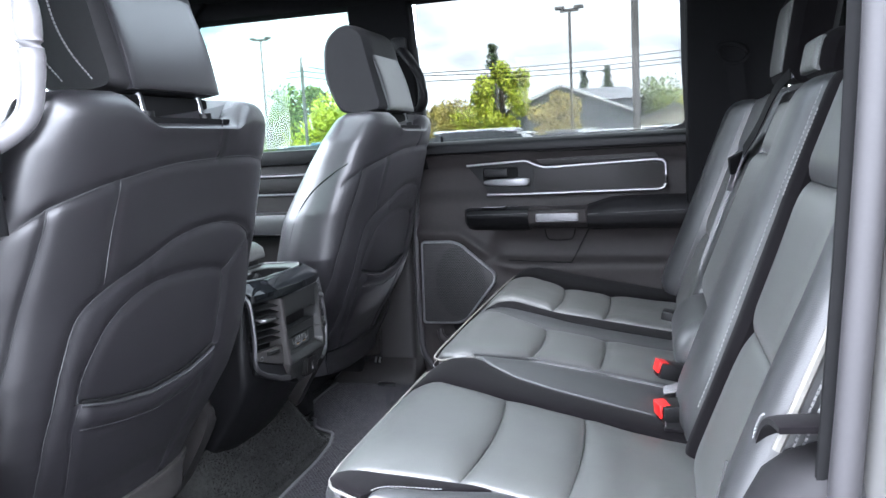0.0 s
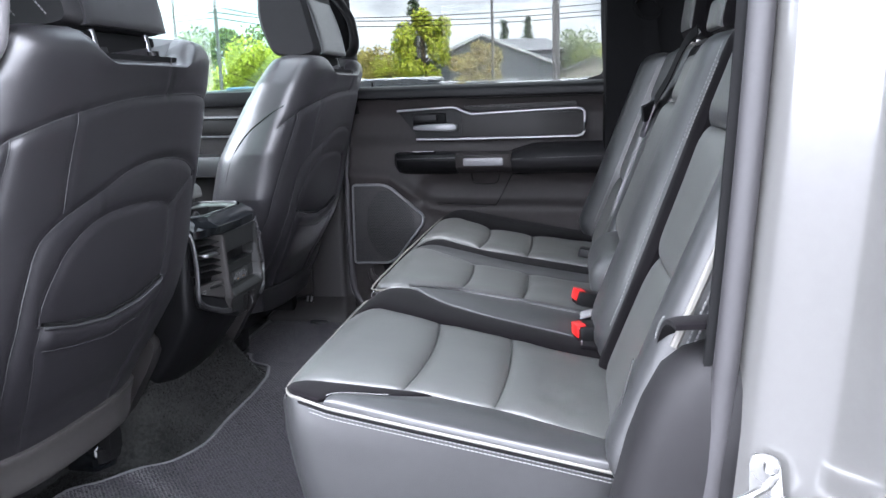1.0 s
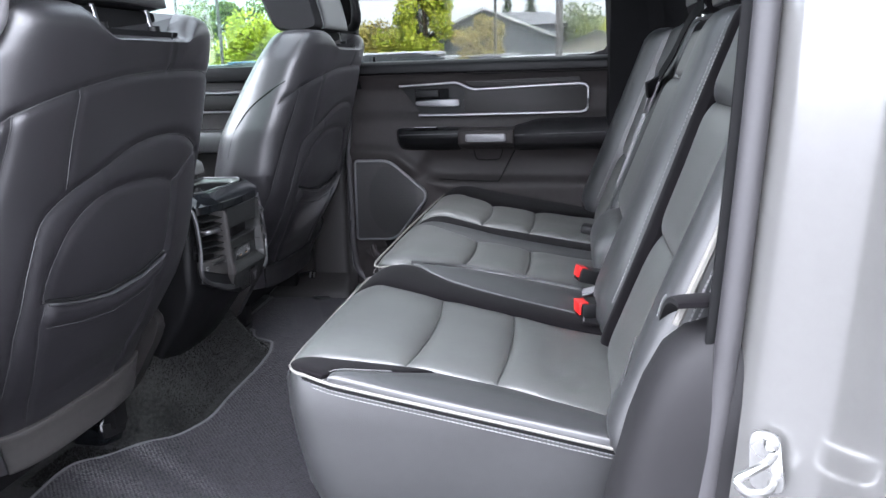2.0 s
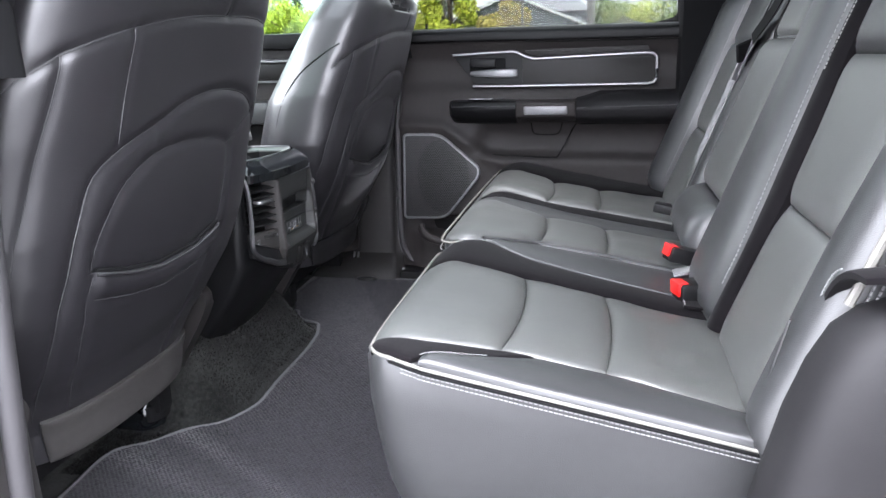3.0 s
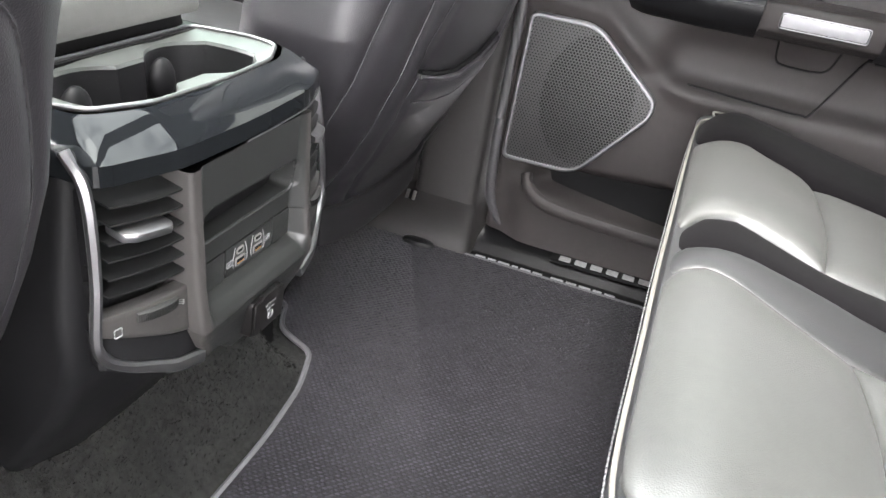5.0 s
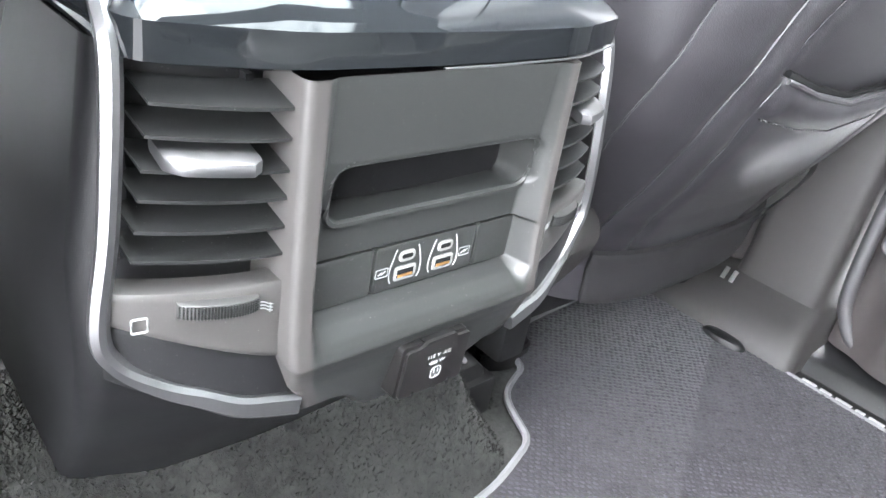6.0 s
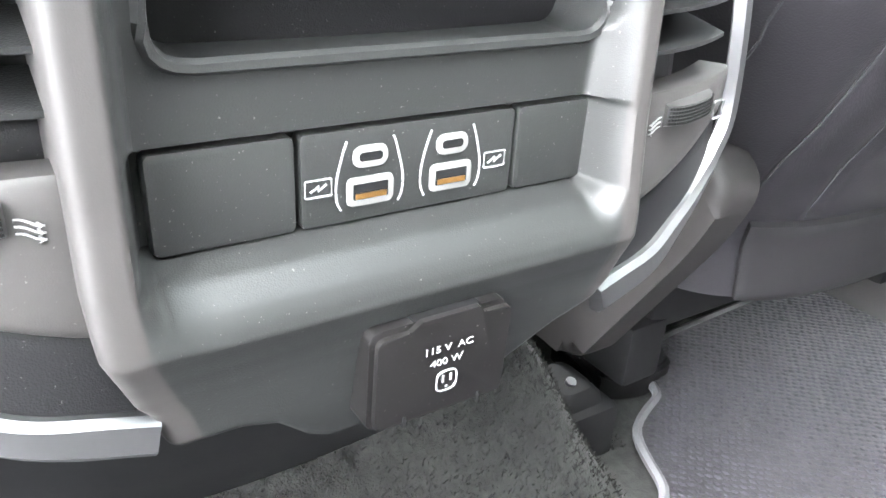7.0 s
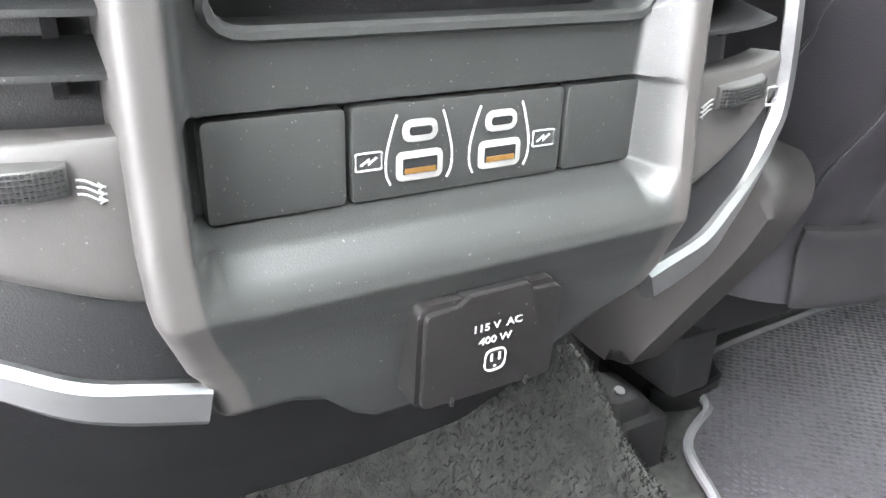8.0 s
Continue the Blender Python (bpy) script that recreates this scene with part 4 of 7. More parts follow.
side_bolster(-0.83, -0.705, "black grained side bolster between backrest and door seal")
side_bolster(0.80, 0.86, "black grained side bolster beside the far pillar")

# ---- belts and buckles ----
belt = thing("seat_belt", "grey seat belt webbing with latch lying over the centre backrest", "seat belt", (0.93, 0.3, 0.33))
line = smooth_line([(1.045, 0.12, 0.875), (1.022, 0.15, 0.845), (0.998, 0.22, 0.775), (0.972, 0.285, 0.715), (0.945, 0.33, 0.63), (0.915, 0.375, 0.53), (0.885, 0.415, 0.43), (0.866, 0.44, 0.36), (0.872, 0.445, 0.31)], 6)
def ribbon(pts, w, t, side):
    s = Vector(side).normalized()
    secs = []
    for i, p in enumerate(pts):
        d = (pts[min(i + 1, len(pts) - 1)] - pts[max(i - 1, 0)]).normalized()
        n_ = d.cross(s).normalized()
        secs.append([p + s * w / 2 + n_ * t / 2, p - s * w / 2 + n_ * t / 2, p - s * w / 2 - n_ * t / 2, p + s * w / 2 - n_ * t / 2])
    return loft(secs)
part("webbing", ribbon(line, 0.046, 0.0022, (0.0, 1, 0.25)), M["webbing"], belt)
part("webbing_upper", ribbon([p + Vector((-0.004, -0.01, 0)) for p in line[:18]], 0.046, 0.0022, (0.1, 1, 0.55)), M["dark"], belt)
tg = bmesh.new()
box(tg, (-0.026, -0.004, -0.030), (0.026, 0.006, 0.012), 0.004, 2, Matrix.Translation((0.966, 0.285, 0.712)) @ Euler((0.3, -0.35, 0.5)).to_matrix().to_4x4())
part("latch_frame", tg, M["plastic"], belt)
part("latch_tongue", boxed((-0.010, -0.0015, -0.075), (0.010, 0.0015, -0.022), 0.001, 1, Matrix.Translation((0.966, 0.285, 0.712)) @ Euler((0.25, 0.15, 0.3)).to_matrix().to_4x4()), M["chrome"], belt, "bright steel latch tongue")


def buckle(tip, tail, w, label, red=True):
    tip, tail = Vector(tip), Vector(tail)
    bk = thing("belt_buckle", label, "buckle", tail, group="belt buckles")
    m = look(tail, tip)
    L = (tip - tail).length
    part("housing", boxed((-w / 2, -0.015, -L), (w / 2, 0.015, 0.0), 0.006, 2, m), M["plastic"], bk)
    if red:
        part("button", boxed((-w / 2 + 0.006, -0.006, -L - 0.004), (w / 2 - 0.006, 0.0165, -L + 0.014), 0.002, 2, m), M["red"], bk, "red release button")
        part("slot", boxed((-w / 2 + 0.010, -0.012, -L - 0.0015), (w / 2 - 0.010, -0.007, -L + 0.004), 0.0, 1, m), M["dark"], bk)
    part("strap", ribbon([tail + Vector((0.0, 0, -0.004)), tail + Vector((0.04, 0.0, -0.02))], w * 0.8, 0.004, (0, 1, 0)), M["webbing"], bk)


buckle((0.792, -0.262, 0.328), (0.876, -0.235, 0.330), 0.046, "black belt buckle with a red button on the bench")
buckle((0.790, -0.085, 0.347), (0.868, -0.060, 0.325), 0.040, "black belt buckle with a red button tilted on the cushion")
buckle((0.800, 0.455, 0.322), (0.862, 0.445, 0.312), 0.042, "black belt latch lying beside the centre backrest", red=False)
sbk = thing("buckle_strap", "black stitched buckle strap lying on the bench cushion", "strap", (0.85, -0.28, 0.30))
part("strap", ribbon(smooth_line([(0.80, -0.285, 0.316), (0.83, -0.285, 0.313), (0.875, -0.28, 0.303)], 5), 0.045, 0.004, (0, 1, 0)), M["suede"], sbk)
part("stitching", stitches([(0.802, -0.304, 0.319), (0.802, -0.266, 0.319)], r=0.001), M["thread"], sbk)
stp = thing("buckle_strap", "grey folded buckle strap between the backrests", "strap", (0.85, -0.10, 0.31))
part("strap", ribbon(smooth_line([(0.80, -0.115, 0.315), (0.83, -0.105, 0.322), (0.865, -0.095, 0.345)], 5), 0.04, 0.003, (0, 1, 0)), M["webbing"], stp)

# ---- front seats ----
prof_x = table([(0.14, -0.080), (0.20, -0.075), (0.27, -0.05), (0.31, -0.025), (0.38, 0.012), (0.45, 0.036), (0.574, 0.062), (0.675, 0.090), (0.75, 0.111), (0.80, 0.127), (0.84, 0.139), (0.90, 0.142)])
prof_w = table([(0.14, 0.215), (0.20, 0.23), (0.31, 0.275), (0.40, 0.315), (0.50, 0.335), (0.62, 0.330), (0.72, 0.312), (0.80, 0.290), (0.87, 0.260), (0.90, 0.235)])
prof_d = table([(0.14, 0.22), (0.20, 0.24), (0.40, 0.25), (0.60, 0.24), (0.80, 0.18), (0.90, 0.14)])
SEAT_LINES = dict(
    shoulder=[(-1.0, 0.672), (-0.96, 0.696), (-0.85, 0.723), (-0.71, 0.740), (-0.53, 0.753), (-0.19, 0.769), (0.23, 0.775), (0.60, 0.775), (0.97, 0.762)],
    flank=[(-0.85, 0.723), (-0.86, 0.641), (-0.89, 0.545), (-0.95, 0.413), (-0.98, 0.34)],
    rib=[(-0.53, 0.753), (-0.535, 0.684), (-0.52, 0.612)],
    arch=[(-0.84, 0.225), (-0.77, 0.392), (-0.69, 0.504), (-0.63, 0.572), (-0.48, 0.606), (-0.27, 0.630), (-0.07, 0.655), (0.17, 0.667), (0.40, 0.665), (0.62, 0.649), (0.77, 0.612), (0.85, 0.52), (0.83, 0.40), (0.72, 0.225)],
    panel=[(-0.63, 0.225), (-0.64, 0.376), (-0.61, 0.453), (-0.53, 0.521), (-0.44, 0.558), (-0.28, 0.587), (-0.07, 0.597), (0.18, 0.595), (0.38, 0.583), (0.43, 0.562), (0.41, 0.45), (0.38, 0.40), (0.34, 0.225)],
    ray=[(0.75, 0.628), (0.56, 0.606), (0.42, 0.579)],
    tick=[(-0.27, 0.632), (-0.27, 0.600)],
    crown=[(0.22, 0.776), (0.22, 0.80), (0.20, 0.835)],
)
mouth = table([(-0.62, 0.449), (-0.42, 0.433), (-0.15, 0.420), (0.15, 0.425), (0.40, 0.447)])
lipline = table([(-0.63, 0.407), (-0.39, 0.392), (-0.11, 0.381), (0.20, 0.389), (0.40, 0.411)])


def smooth_pairs(pts, n=6):
    return [(p.x, p.z) for p in smooth_line([(a, 0, b) for a, b in pts], n)]


LINES = {k: smooth_pairs(v) if len(v) > 2 else v for k, v in SEAT_LINES.items()}


def line_distance(S, Z, pts):
    best = np.full(S.shape, 9.0)
    for (a0, b0), (a1, b1) in zip(pts, pts[1:]):
        ax, az, dx, dz = a0 * 0.3, b0, (a1 - a0) * 0.3, b1 - b0
        t = np.clip(((S * 0.3 - ax) * dx + (Z - az) * dz) / max(dx * dx + dz * dz, 1e-9), 0, 1)
        best = np.minimum(best, np.hypot(S * 0.3 - ax - t * dx, Z - az - t * dz))
    return best


def seat_relief(S, Z):
    """Height of the stuffed, seamed and pocketed rear skin over its plain form."""
    h = np.zeros(S.shape)
    for k, (dep, wid) in dict(shoulder=(0.0045, 0.007), flank=(0.004, 0.007), rib=(0.003, 0.006), arch=(0.006, 0.008), panel=(0.005, 0.007), ray=(0.003, 0.005), tick=(0.002, 0.004), crown=(0.003, 0.005)).items():
        d = line_distance(S, Z, LINES[k])
        h -= dep * np.exp(-(d / wid) ** 1.5)
    zm = np.interp(S, [-0.62, -0.42, -0.15, 0.15, 0.40], [0.449, 0.433, 0.420, 0.425, 0.447])
    zl = np.interp(S, [-0.63, -0.39, -0.11, 0.20, 0.40], [0.407, 0.392, 0.381, 0.389, 0.411])
    side = 1 / (1 + np.exp(-(S + 0.615) / 0.012)) * 1 / (1 + np.exp((S - 0.40) / 0.012))
    q = np.clip((zm - Z) / (zm - zl), 0, 1)
    h += side * 0.009 * np.sin(np.pi * q) ** 0.7 * ((Z < zm) & (Z > zl))
    up = np.clip((Z - zm) / 0.09, 0, 1)
    h -= side * 0.008 * (1 - up) ** 1.5 * (Z >= zm) * (Z < zm + 0.09)
    low = np.clip((0.30 - Z) / 0.07, 0, 1)
    h -= 0.006 * low * low
    return h


def seat_point(yc_, s, z, lift=0.0, forward=False):
    D = prof_d(z)
    b = min(abs(s), 1.0)
    q = (D / 2) * (1 - (1 - b ** 3) ** (1 / 3))
    x = prof_x(z) - q if not forward else prof_x(z) - D + q - 0.03 * b * (1 - b) * 4
    return Vector((x + lift, yc_ + s * prof_w(z) * 0.97, z))


def front_seat(yc_, label):
    fs = thing("front_seat", label, "car seat", (-0.15, yc_, 0.05), group="front seats")
    zs = sorted(list(np.arange(0.150, 0.815, 0.0055)) + [0.4296]) + [0.820, 0.832, 0.843, 0.852, 0.860, 0.866, 0.870, 0.872]
    insets = [0.0] * (len(zs) - 8) + [0.0, 0.0006, 0.002, 0.005, 0.010, 0.018, 0.030, 0.048]
    n = 130
    sr = np.sin(np.linspace(-1, 1, n + 1) * math.pi / 2)
    S, Z = np.meshgrid(sr, np.array(zs))
    dip_m = np.interp(S, [-0.62, -0.42, -0.15, 0.15, 0.40], [0.449, 0.433, 0.420, 0.425, 0.447]) - 0.430
    Z = Z + dip_m * np.exp(-((Z - 0.430) / 0.07) ** 2)
    rel = seat_relief(S, Z) * np.clip((1 - np.abs(S)) / 0.04, 0, 1)
    secs = []
    for i, (z, ins) in enumerate(zip(zs, insets)):
        ring = []
        rise = max(0.0, min(1.0, (z - 0.775) / 0.09))
        D, k = prof_d(z), 1 - ins / 0.25
        for j in range(n + 1):
            s_ = float(sr[j])
            p = seat_point(yc_, s_ * k, float(Z[i][j]), float(rel[i][j]) - ins)
            ring.append(p)
        for j in range(1, 40):
            s_ = math.sin((1 - 2 * j / 40) * math.pi / 2)
            ring.append(seat_point(yc_, s_ * k, z, ins, True))
        for p in ring:
            a = abs(p.y - yc_) / 0.26
            dip = 0.5 + 0.5 * math.cos(math.pi * max(0.0, min(1.0, (a - 0.36) / 0.26)))
            p.z -= 0.040 * dip * rise * rise
        secs.append(ring)
    part("shell", loft(secs), M["seatback"], fs)
    part("cushion", boxed((-0.62, yc_ - 0.27, 0.20), (-0.19, yc_ + 0.27, 0.37), 0.05, 4), M["leather"], fs)
    part("base", boxed((-0.60, yc_ - 0.20, 0.09), (-0.16, yc_ + 0.20, 0.22), 0.02), M["dark"], fs)
    for dy in (-0.20, 0.20):
        part("rail", boxed((-0.62, yc_ + dy - 0.022, 0.045), (-0.16, yc_ + dy + 0.022, 0.105), 0.006), M["dark"], fs)
        yv = yc_ + dy * 1.18
        part("side_shield", prism(rounded([(-0.42, yv, 0.30), (-0.118, yv, 0.305), (-0.066, yv, 0.274), (-0.085, yv, 0.225), (-0.175, yv, 0.078), (-0.42, yv, 0.09)], [0.02, 0.05, 0.03, 0.04, 0.02, 0.02], 5), (0, 0.035 if dy > 0 else -0.035, 0), 0.014, 4), M["pillar"], fs, "smooth dark plastic hinge shield")

    def P(s, z, lift=0.0):
        h = float(seat_relief(np.array([[s]]), np.array([[z]]))[0][0]) if abs(s) < 0.97 else 0.0
        return seat_point(yc_, s, z, h + lift)
    # cords a little paler than the vinyl, the seams' glint held in their colour
    for k, r in (("shoulder", 0.0013), ("flank", 0.0011), ("rib", 0.0011), ("arch", 0.0014), ("panel", 0.0010), ("ray", 0.0009), ("crown", 0.0010)):
        part("seam_thread", tubed([P(a, b, 0.0004) for a, b in LINES[k] if abs(a) < 0.985], r, n=5), M["seam"], fs)
    part("stitching", stitches([P(s, lipline(s) + 0.002, 0.0008) for s in np.linspace(-0.61, 0.38, 60)], pitch=0.006, length=0.004, r=0.0010), M["seam"], fs)
    # matt black bead along the pocket mouth supplies the slot's shade
    part("pocket_mouth_shade", tubed([P(s, mouth(s) + 0.0025, 0.004) for s in np.linspace(-0.60, 0.385, 40)], 0.0035, n=6), M["dark"], fs, "black bead in place of the map pocket's shaded slot")
    part("pocket_hem", tubed([P(s, mouth(s) - 0.0035, 0.0010) for s in np.linspace(-0.605, 0.39, 40)], 0.0028, n=8), M["seatback"], fs)

    # the shoulder seam runs on along both flanks
    for sg in (-1, 1):
        ln = []
        for x, z in ((0.045, 0.742), (0.0, 0.714), (-0.055, 0.672), (-0.10, 0.612), (-0.125, 0.54), (-0.14, 0.45)):
            D = prof_d(z)
            q = max(0.0, min(2.0, (prof_x(z) - x) / (D / 2)))
            q = q if q <= 1 else 2 - q
            sv_ = (1 - (1 - q) ** 3) ** (1 / 3)
            ln.append(Vector((x, yc_ + sg * sv_ * prof_w(z) * 0.97, z)))
        part("seam_thread", tubed(smooth_line(ln, 6), 0.0020, n=5), M["dark"], fs)
    # lower skirt, warm grey on the driver seat and black on the other
    def skirt(u, v):
        s_ = 0.84 - 1.68 * v
        return seat_point(yc_, s_, 0.150 + 0.070 * u, 0.001)
    part("lower_skirt", padded(skirt, 10, 24, 0.004, 0.006, 0.3, 0.05), M["skirt" if yc_ < 0 else "bolster"], fs, "strip along the seat back's lower edge")
    part("hanger", boxed((-0.10, yc_ - 0.275, 0.585), (-0.06, yc_ - 0.262, 0.600), 0.003), M["dark"], fs)
    # collar around the headrest posts, black for the hollow's shade
    part("collar", loft([rounded([(x0, yc_ - w, z), (x1, yc_ - w, z), (x1, yc_ + w, z), (x0, yc_ + w, z)], 0.02, 4) for z, x0, x1, w in ((0.800, 0.03, 0.105, 0.10), (0.833, 0.02, 0.116, 0.118), (0.837, 0.02, 0.116, 0.118))]), M["dark"], fs)
    for s in (-1, 1):
        part("guide", tubed([(0.091, yc_ + s * 0.073, 0.826), (0.089, yc_ + s * 0.073, 0.846)], 0.012, n=12), M["plastic"], fs)
    # solid black block fills the gap under the headrest in place of shade
    part("headrest_gap_shade", boxed((0.015, yc_ - 0.098, 0.825), (0.084, yc_ + 0.098, 0.872), 0.01), M["dark"], fs)
    hr = part("headrest", headrest_mesh(yc_), M["bolster"], fs, "black leather headrest with pale stitching")
    part("rear_cover", padded(lambda u, v: Vector((0.0995 - 0.072 * u + 0.012 * math.sin(math.pi * u), yc_ + 0.108 - 0.216 * v, 0.878 + 0.205 * u)), 14, 14, 0.004, 0.012, 0.12, 0.12), M["seatback"], hr)
    for s in (-1, 1):
        part("post", tubed([(0.092, yc_ + s * 0.073, 0.80), (0.070, yc_ + s * 0.073, 0.92)], 0.0055, n=10), M["chrome"], hr, "chrome headrest post")
        for dx in ((0.0, -0.050) if yc_ < 0 else ()):
            part("stitching", stitches(smooth_line([(0.050 + dx, yc_ + s * 0.1275, 0.892), (0.020 + dx, yc_ + s * 0.1290, 0.930), (-0.002 + dx * 0.8, yc_ + s * 0.1290, 0.975), (-0.012 + dx * 0.6, yc_ + s * 0.1285, 1.03), (-0.012 + dx * 0.4, yc_ + s * 0.124, 1.085)], 8), r=0.0014), M["thread"], hr)
    return fs


def headrest_mesh(yc_):
    secs = []
    for q in np.linspace(0, 1, 17):
        y = yc_ - 0.128 + 0.256 * q
        e = edge_rise(q, 0.17)
        k = 0.80 + 0.20 * e
        ring = rounded([(0.0 + x * k, y, 0.981 + (z - 0.995) * (0.93 + 0.07 * e)) for x, z in ((-0.045, 0.892), (-0.088, 0.985), (-0.080, 1.09), (-0.02, 1.132), (0.042, 1.112), (0.075, 0.985), (0.102, 0.890), (0.02, 0.880))], [0.02, 0.04, 0.04, 0.04, 0.03, 0.04, 0.018, 0.02], 4)
        secs.append(ring)
    return loft(secs)


front_seat(-0.468, "black leather driver seat back with map pocket and headrest")
front_seat(0.585, "black leather passenger seat back with map pocket and headrest")

# rail end cover of the driver seat
rc = thing("seat_rail_cover", "glossy black plastic rail end cover on the carpet", "rail cover", (-0.205, -0.258, 0.02))
part("cap", loft([rounded([(-0.260, -0.300 + k, z), (-0.190 - k, -0.302 + k, z), (-0.172 - k, -0.268, z), (-0.178 - k, -0.222 - k, z), (-0.205, -0.212 - k, z), (-0.260, -0.216 - k, z)], 0.014, 4) for z, k in ((0.015, -0.004), (0.058, -0.004), (0.066, 0.0), (0.082, 0.006), (0.090, 0.014), (0.092, 0.024))]), M["gloss"], rc)
part("lip", loft([rounded([(-0.230, -0.305, z), (-0.176, -0.300, z), (-0.163, -0.266, z), (-0.170, -0.220, z), (-0.230, -0.210, z)], 0.012, 4) for z in (0.030, 0.060)]), M["dark"], rc)
rc2 = copy_thing(rc, pose(-0.225, 0.43, -0.02))

# ---- far rear door ----
YD = 0.862
dr = thing("rear_door", "closed far rear door with charcoal trim, chrome lines and a clear window", "door", (0.45, 0.9, 0.03))


def door_skin():
    """The moulded trim: a grid over (x, z) whose depth follows the belt, armrest scoop, speaker and pocket."""
    xs, zs = np.linspace(0.030, 0.905, 170), np.linspace(0.032, 0.765, 150)
    bm = bmesh.new()

    def depth(x, z):
        y = YD
        y -= 0.012 * (1 / (1 + math.exp(-(z - 0.735) / 0.006)))            # belt shoulder
        y += 0.018 * math.exp(-((z - 0.66) / 0.055) ** 4)                     # shallow band around the handle
        # scoop under the armrest
        sx = 1 / (1 + math.exp(-(x - 0.30 - (0.49 - z) * -0.35) / 0.012)) if z < 0.52 else 0.0
        sz = 1 / (1 + math.exp((z - 0.485) / 0.010)) * 1 / (1 + math.exp(-(z - (0.400 - 0.02 * max(0, x - 0.5))) / 0.006))
        y += 0.026 * sx * sz
        # speaker bulge
        y -= 0.014 * math.exp(-(((x - 0.14) / 0.20) ** 4 + ((z - 0.33) / 0.17) ** 4))
        # soft shoulder that runs round the speaker and fades towards the bench
        rim_z = float(np.interp(x, [0.03, 0.10, 0.178, 0.25, 0.315, 0.37, 0.55, 0.9], [0.496, 0.496, 0.490, 0.437, 0.392, 0.378, 0.372, 0.378]))
        fade = 1.0 - 0.75 * soft(0.32, 0.55, x)
        y -= 0.013 * fade * math.exp(-((z - rim_z) / 0.022) ** 2)
        # pocket
        y -= 0.030 * (1 / (1 + math.exp((z - (0.155 - 0.10 * max(0, x - 0.09) ** 0.7)) / 0.006))) * (1 / (1 + math.exp(-(x - 0.085) / 0.012)))
        y += 0.020 * max(0.0, (0.05 - x) / 0.02) ** 2 * 0.5
        lipz = 0.150 - 0.10 * max(0.0, x - 0.09) ** 0.7 + 0.012
        y += 0.034 / (1 + math.exp(-(z - lipz) / 0.004)) / (1 + math.exp((z - 0.196 - 0.012 * min(1.0, max(0.0, (x - 0.2) / 0.3))) / 0.004)) / (1 + math.exp(-(x - 0.118) / 0.008))
        return y
    g = [[bm.verts.new((x, depth(x, z), z)) for z in zs] for x in xs]
    b = [[bm.verts.new((x, 0.905, z)) for z in (zs[0], zs[-1])] for x in xs]
    for i in range(len(xs) - 1):
        for j in range(len(zs) - 1):
            bm.faces.new((g[i][j], g[i + 1][j], g[i + 1][j + 1], g[i][j + 1]))
        bm.faces.new((g[i][0], b[i][0], b[i + 1][0], g[i + 1][0]))
        bm.faces.new((g[i][-1], g[i + 1][-1], b[i + 1][1], b[i][1]))
    return bm


part("trim_panel", door_skin(), M["doorskin"], dr)
part("outer_skin", boxed((0.02, 0.915, -0.25), (0.92, 0.975, 0.775), 0.01), M["paint"], dr)
part("inner_structure", boxed((0.028, 0.893, 0.03), (0.91, 0.913, 0.765)), M["dark"], dr, smooth=False)
part("belt_pad", loft([rounded([(x, 0.846, 0.742), (x, 0.846, 0.772), (x, 0.865, 0.784), (x, 0.918, 0.786), (x, 0.918, 0.742)], 0.008, 3) for x in np.linspace(0.04, 0.905, 12)]), M["plastic"], dr)
part("belt_seam", tubed([(0.04, 0.8445, 0.748), (0.40, 0.8445, 0.748), (0.46, 0.8445, 0.738), (0.90, 0.8445, 0.738)], 0.0016, n=5), M["dark"], dr)
# handle cluster
recess = rounded([(0.213, 0.863, 0.705), (0.410, 0.863, 0.712), (0.455, 0.863, 0.690), (0.800, 0.863, 0.706), (0.818, 0.863, 0.690), (0.818, 0.863, 0.622), (0.800, 0.863, 0.612), (0.285, 0.863, 0.612)], 0.012, 3)
part("handle_recess", prism(recess, (0, -0.004, 0), 0.001), M["plastic"], dr)
plate = rounded([(0.425, 0.858, 0.612), (0.425, 0.858, 0.706), (0.455, 0.858, 0.690), (0.80, 0.858, 0.690), (0.812, 0.858, 0.68), (0.812, 0.858, 0.612)], 0.006, 3)
part("wood_plate", prism(plate, (0, -0.004, 0), 0.001), M["wood"], dr, "dark open pore wood plate")
part("upper_plate", prism(rounded([(0.43, 0.860, 0.716), (0.455, 0.860, 0.698), (0.80, 0.860, 0.702), (0.79, 0.860, 0.722)], 0.005, 3), (0, -0.006, 0), 0.002), M["wood"], dr)
chrome_line = smooth_line([(0.213, 0.852, 0.705), (0.30, 0.852, 0.709), (0.395, 0.852, 0.713)], 4) + smooth_line([(0.41, 0.852, 0.710), (0.432, 0.852, 0.699), (0.458, 0.852, 0.690)], 4) + smooth_line([(0.52, 0.852, 0.692), (0.66, 0.852, 0.697), (0.790, 0.852, 0.701)], 4) + [Vector((0.808, 0.852, 0.698)), Vector((0.817, 0.852, 0.688)), Vector((0.818, 0.852, 0.655)), Vector((0.817, 0.852, 0.628)), Vector((0.810, 0.852, 0.617)), Vector((0.795, 0.852, 0.613)), Vector((0.60, 0.852, 0.612)), Vector((0.40, 0.852, 0.611)), Vector((0.275, 0.852, 0.612))]
part("chrome_line", tubed(chrome_line, 0.0, n=8, flat=(0.0045, 0.0045)), M["chrome"], dr, "satin chrome trim line")
part("handle_cup", boxed((0.265, 0.853, 0.640), (0.375, 0.860, 0.695), 0.006), M["dark"], dr)
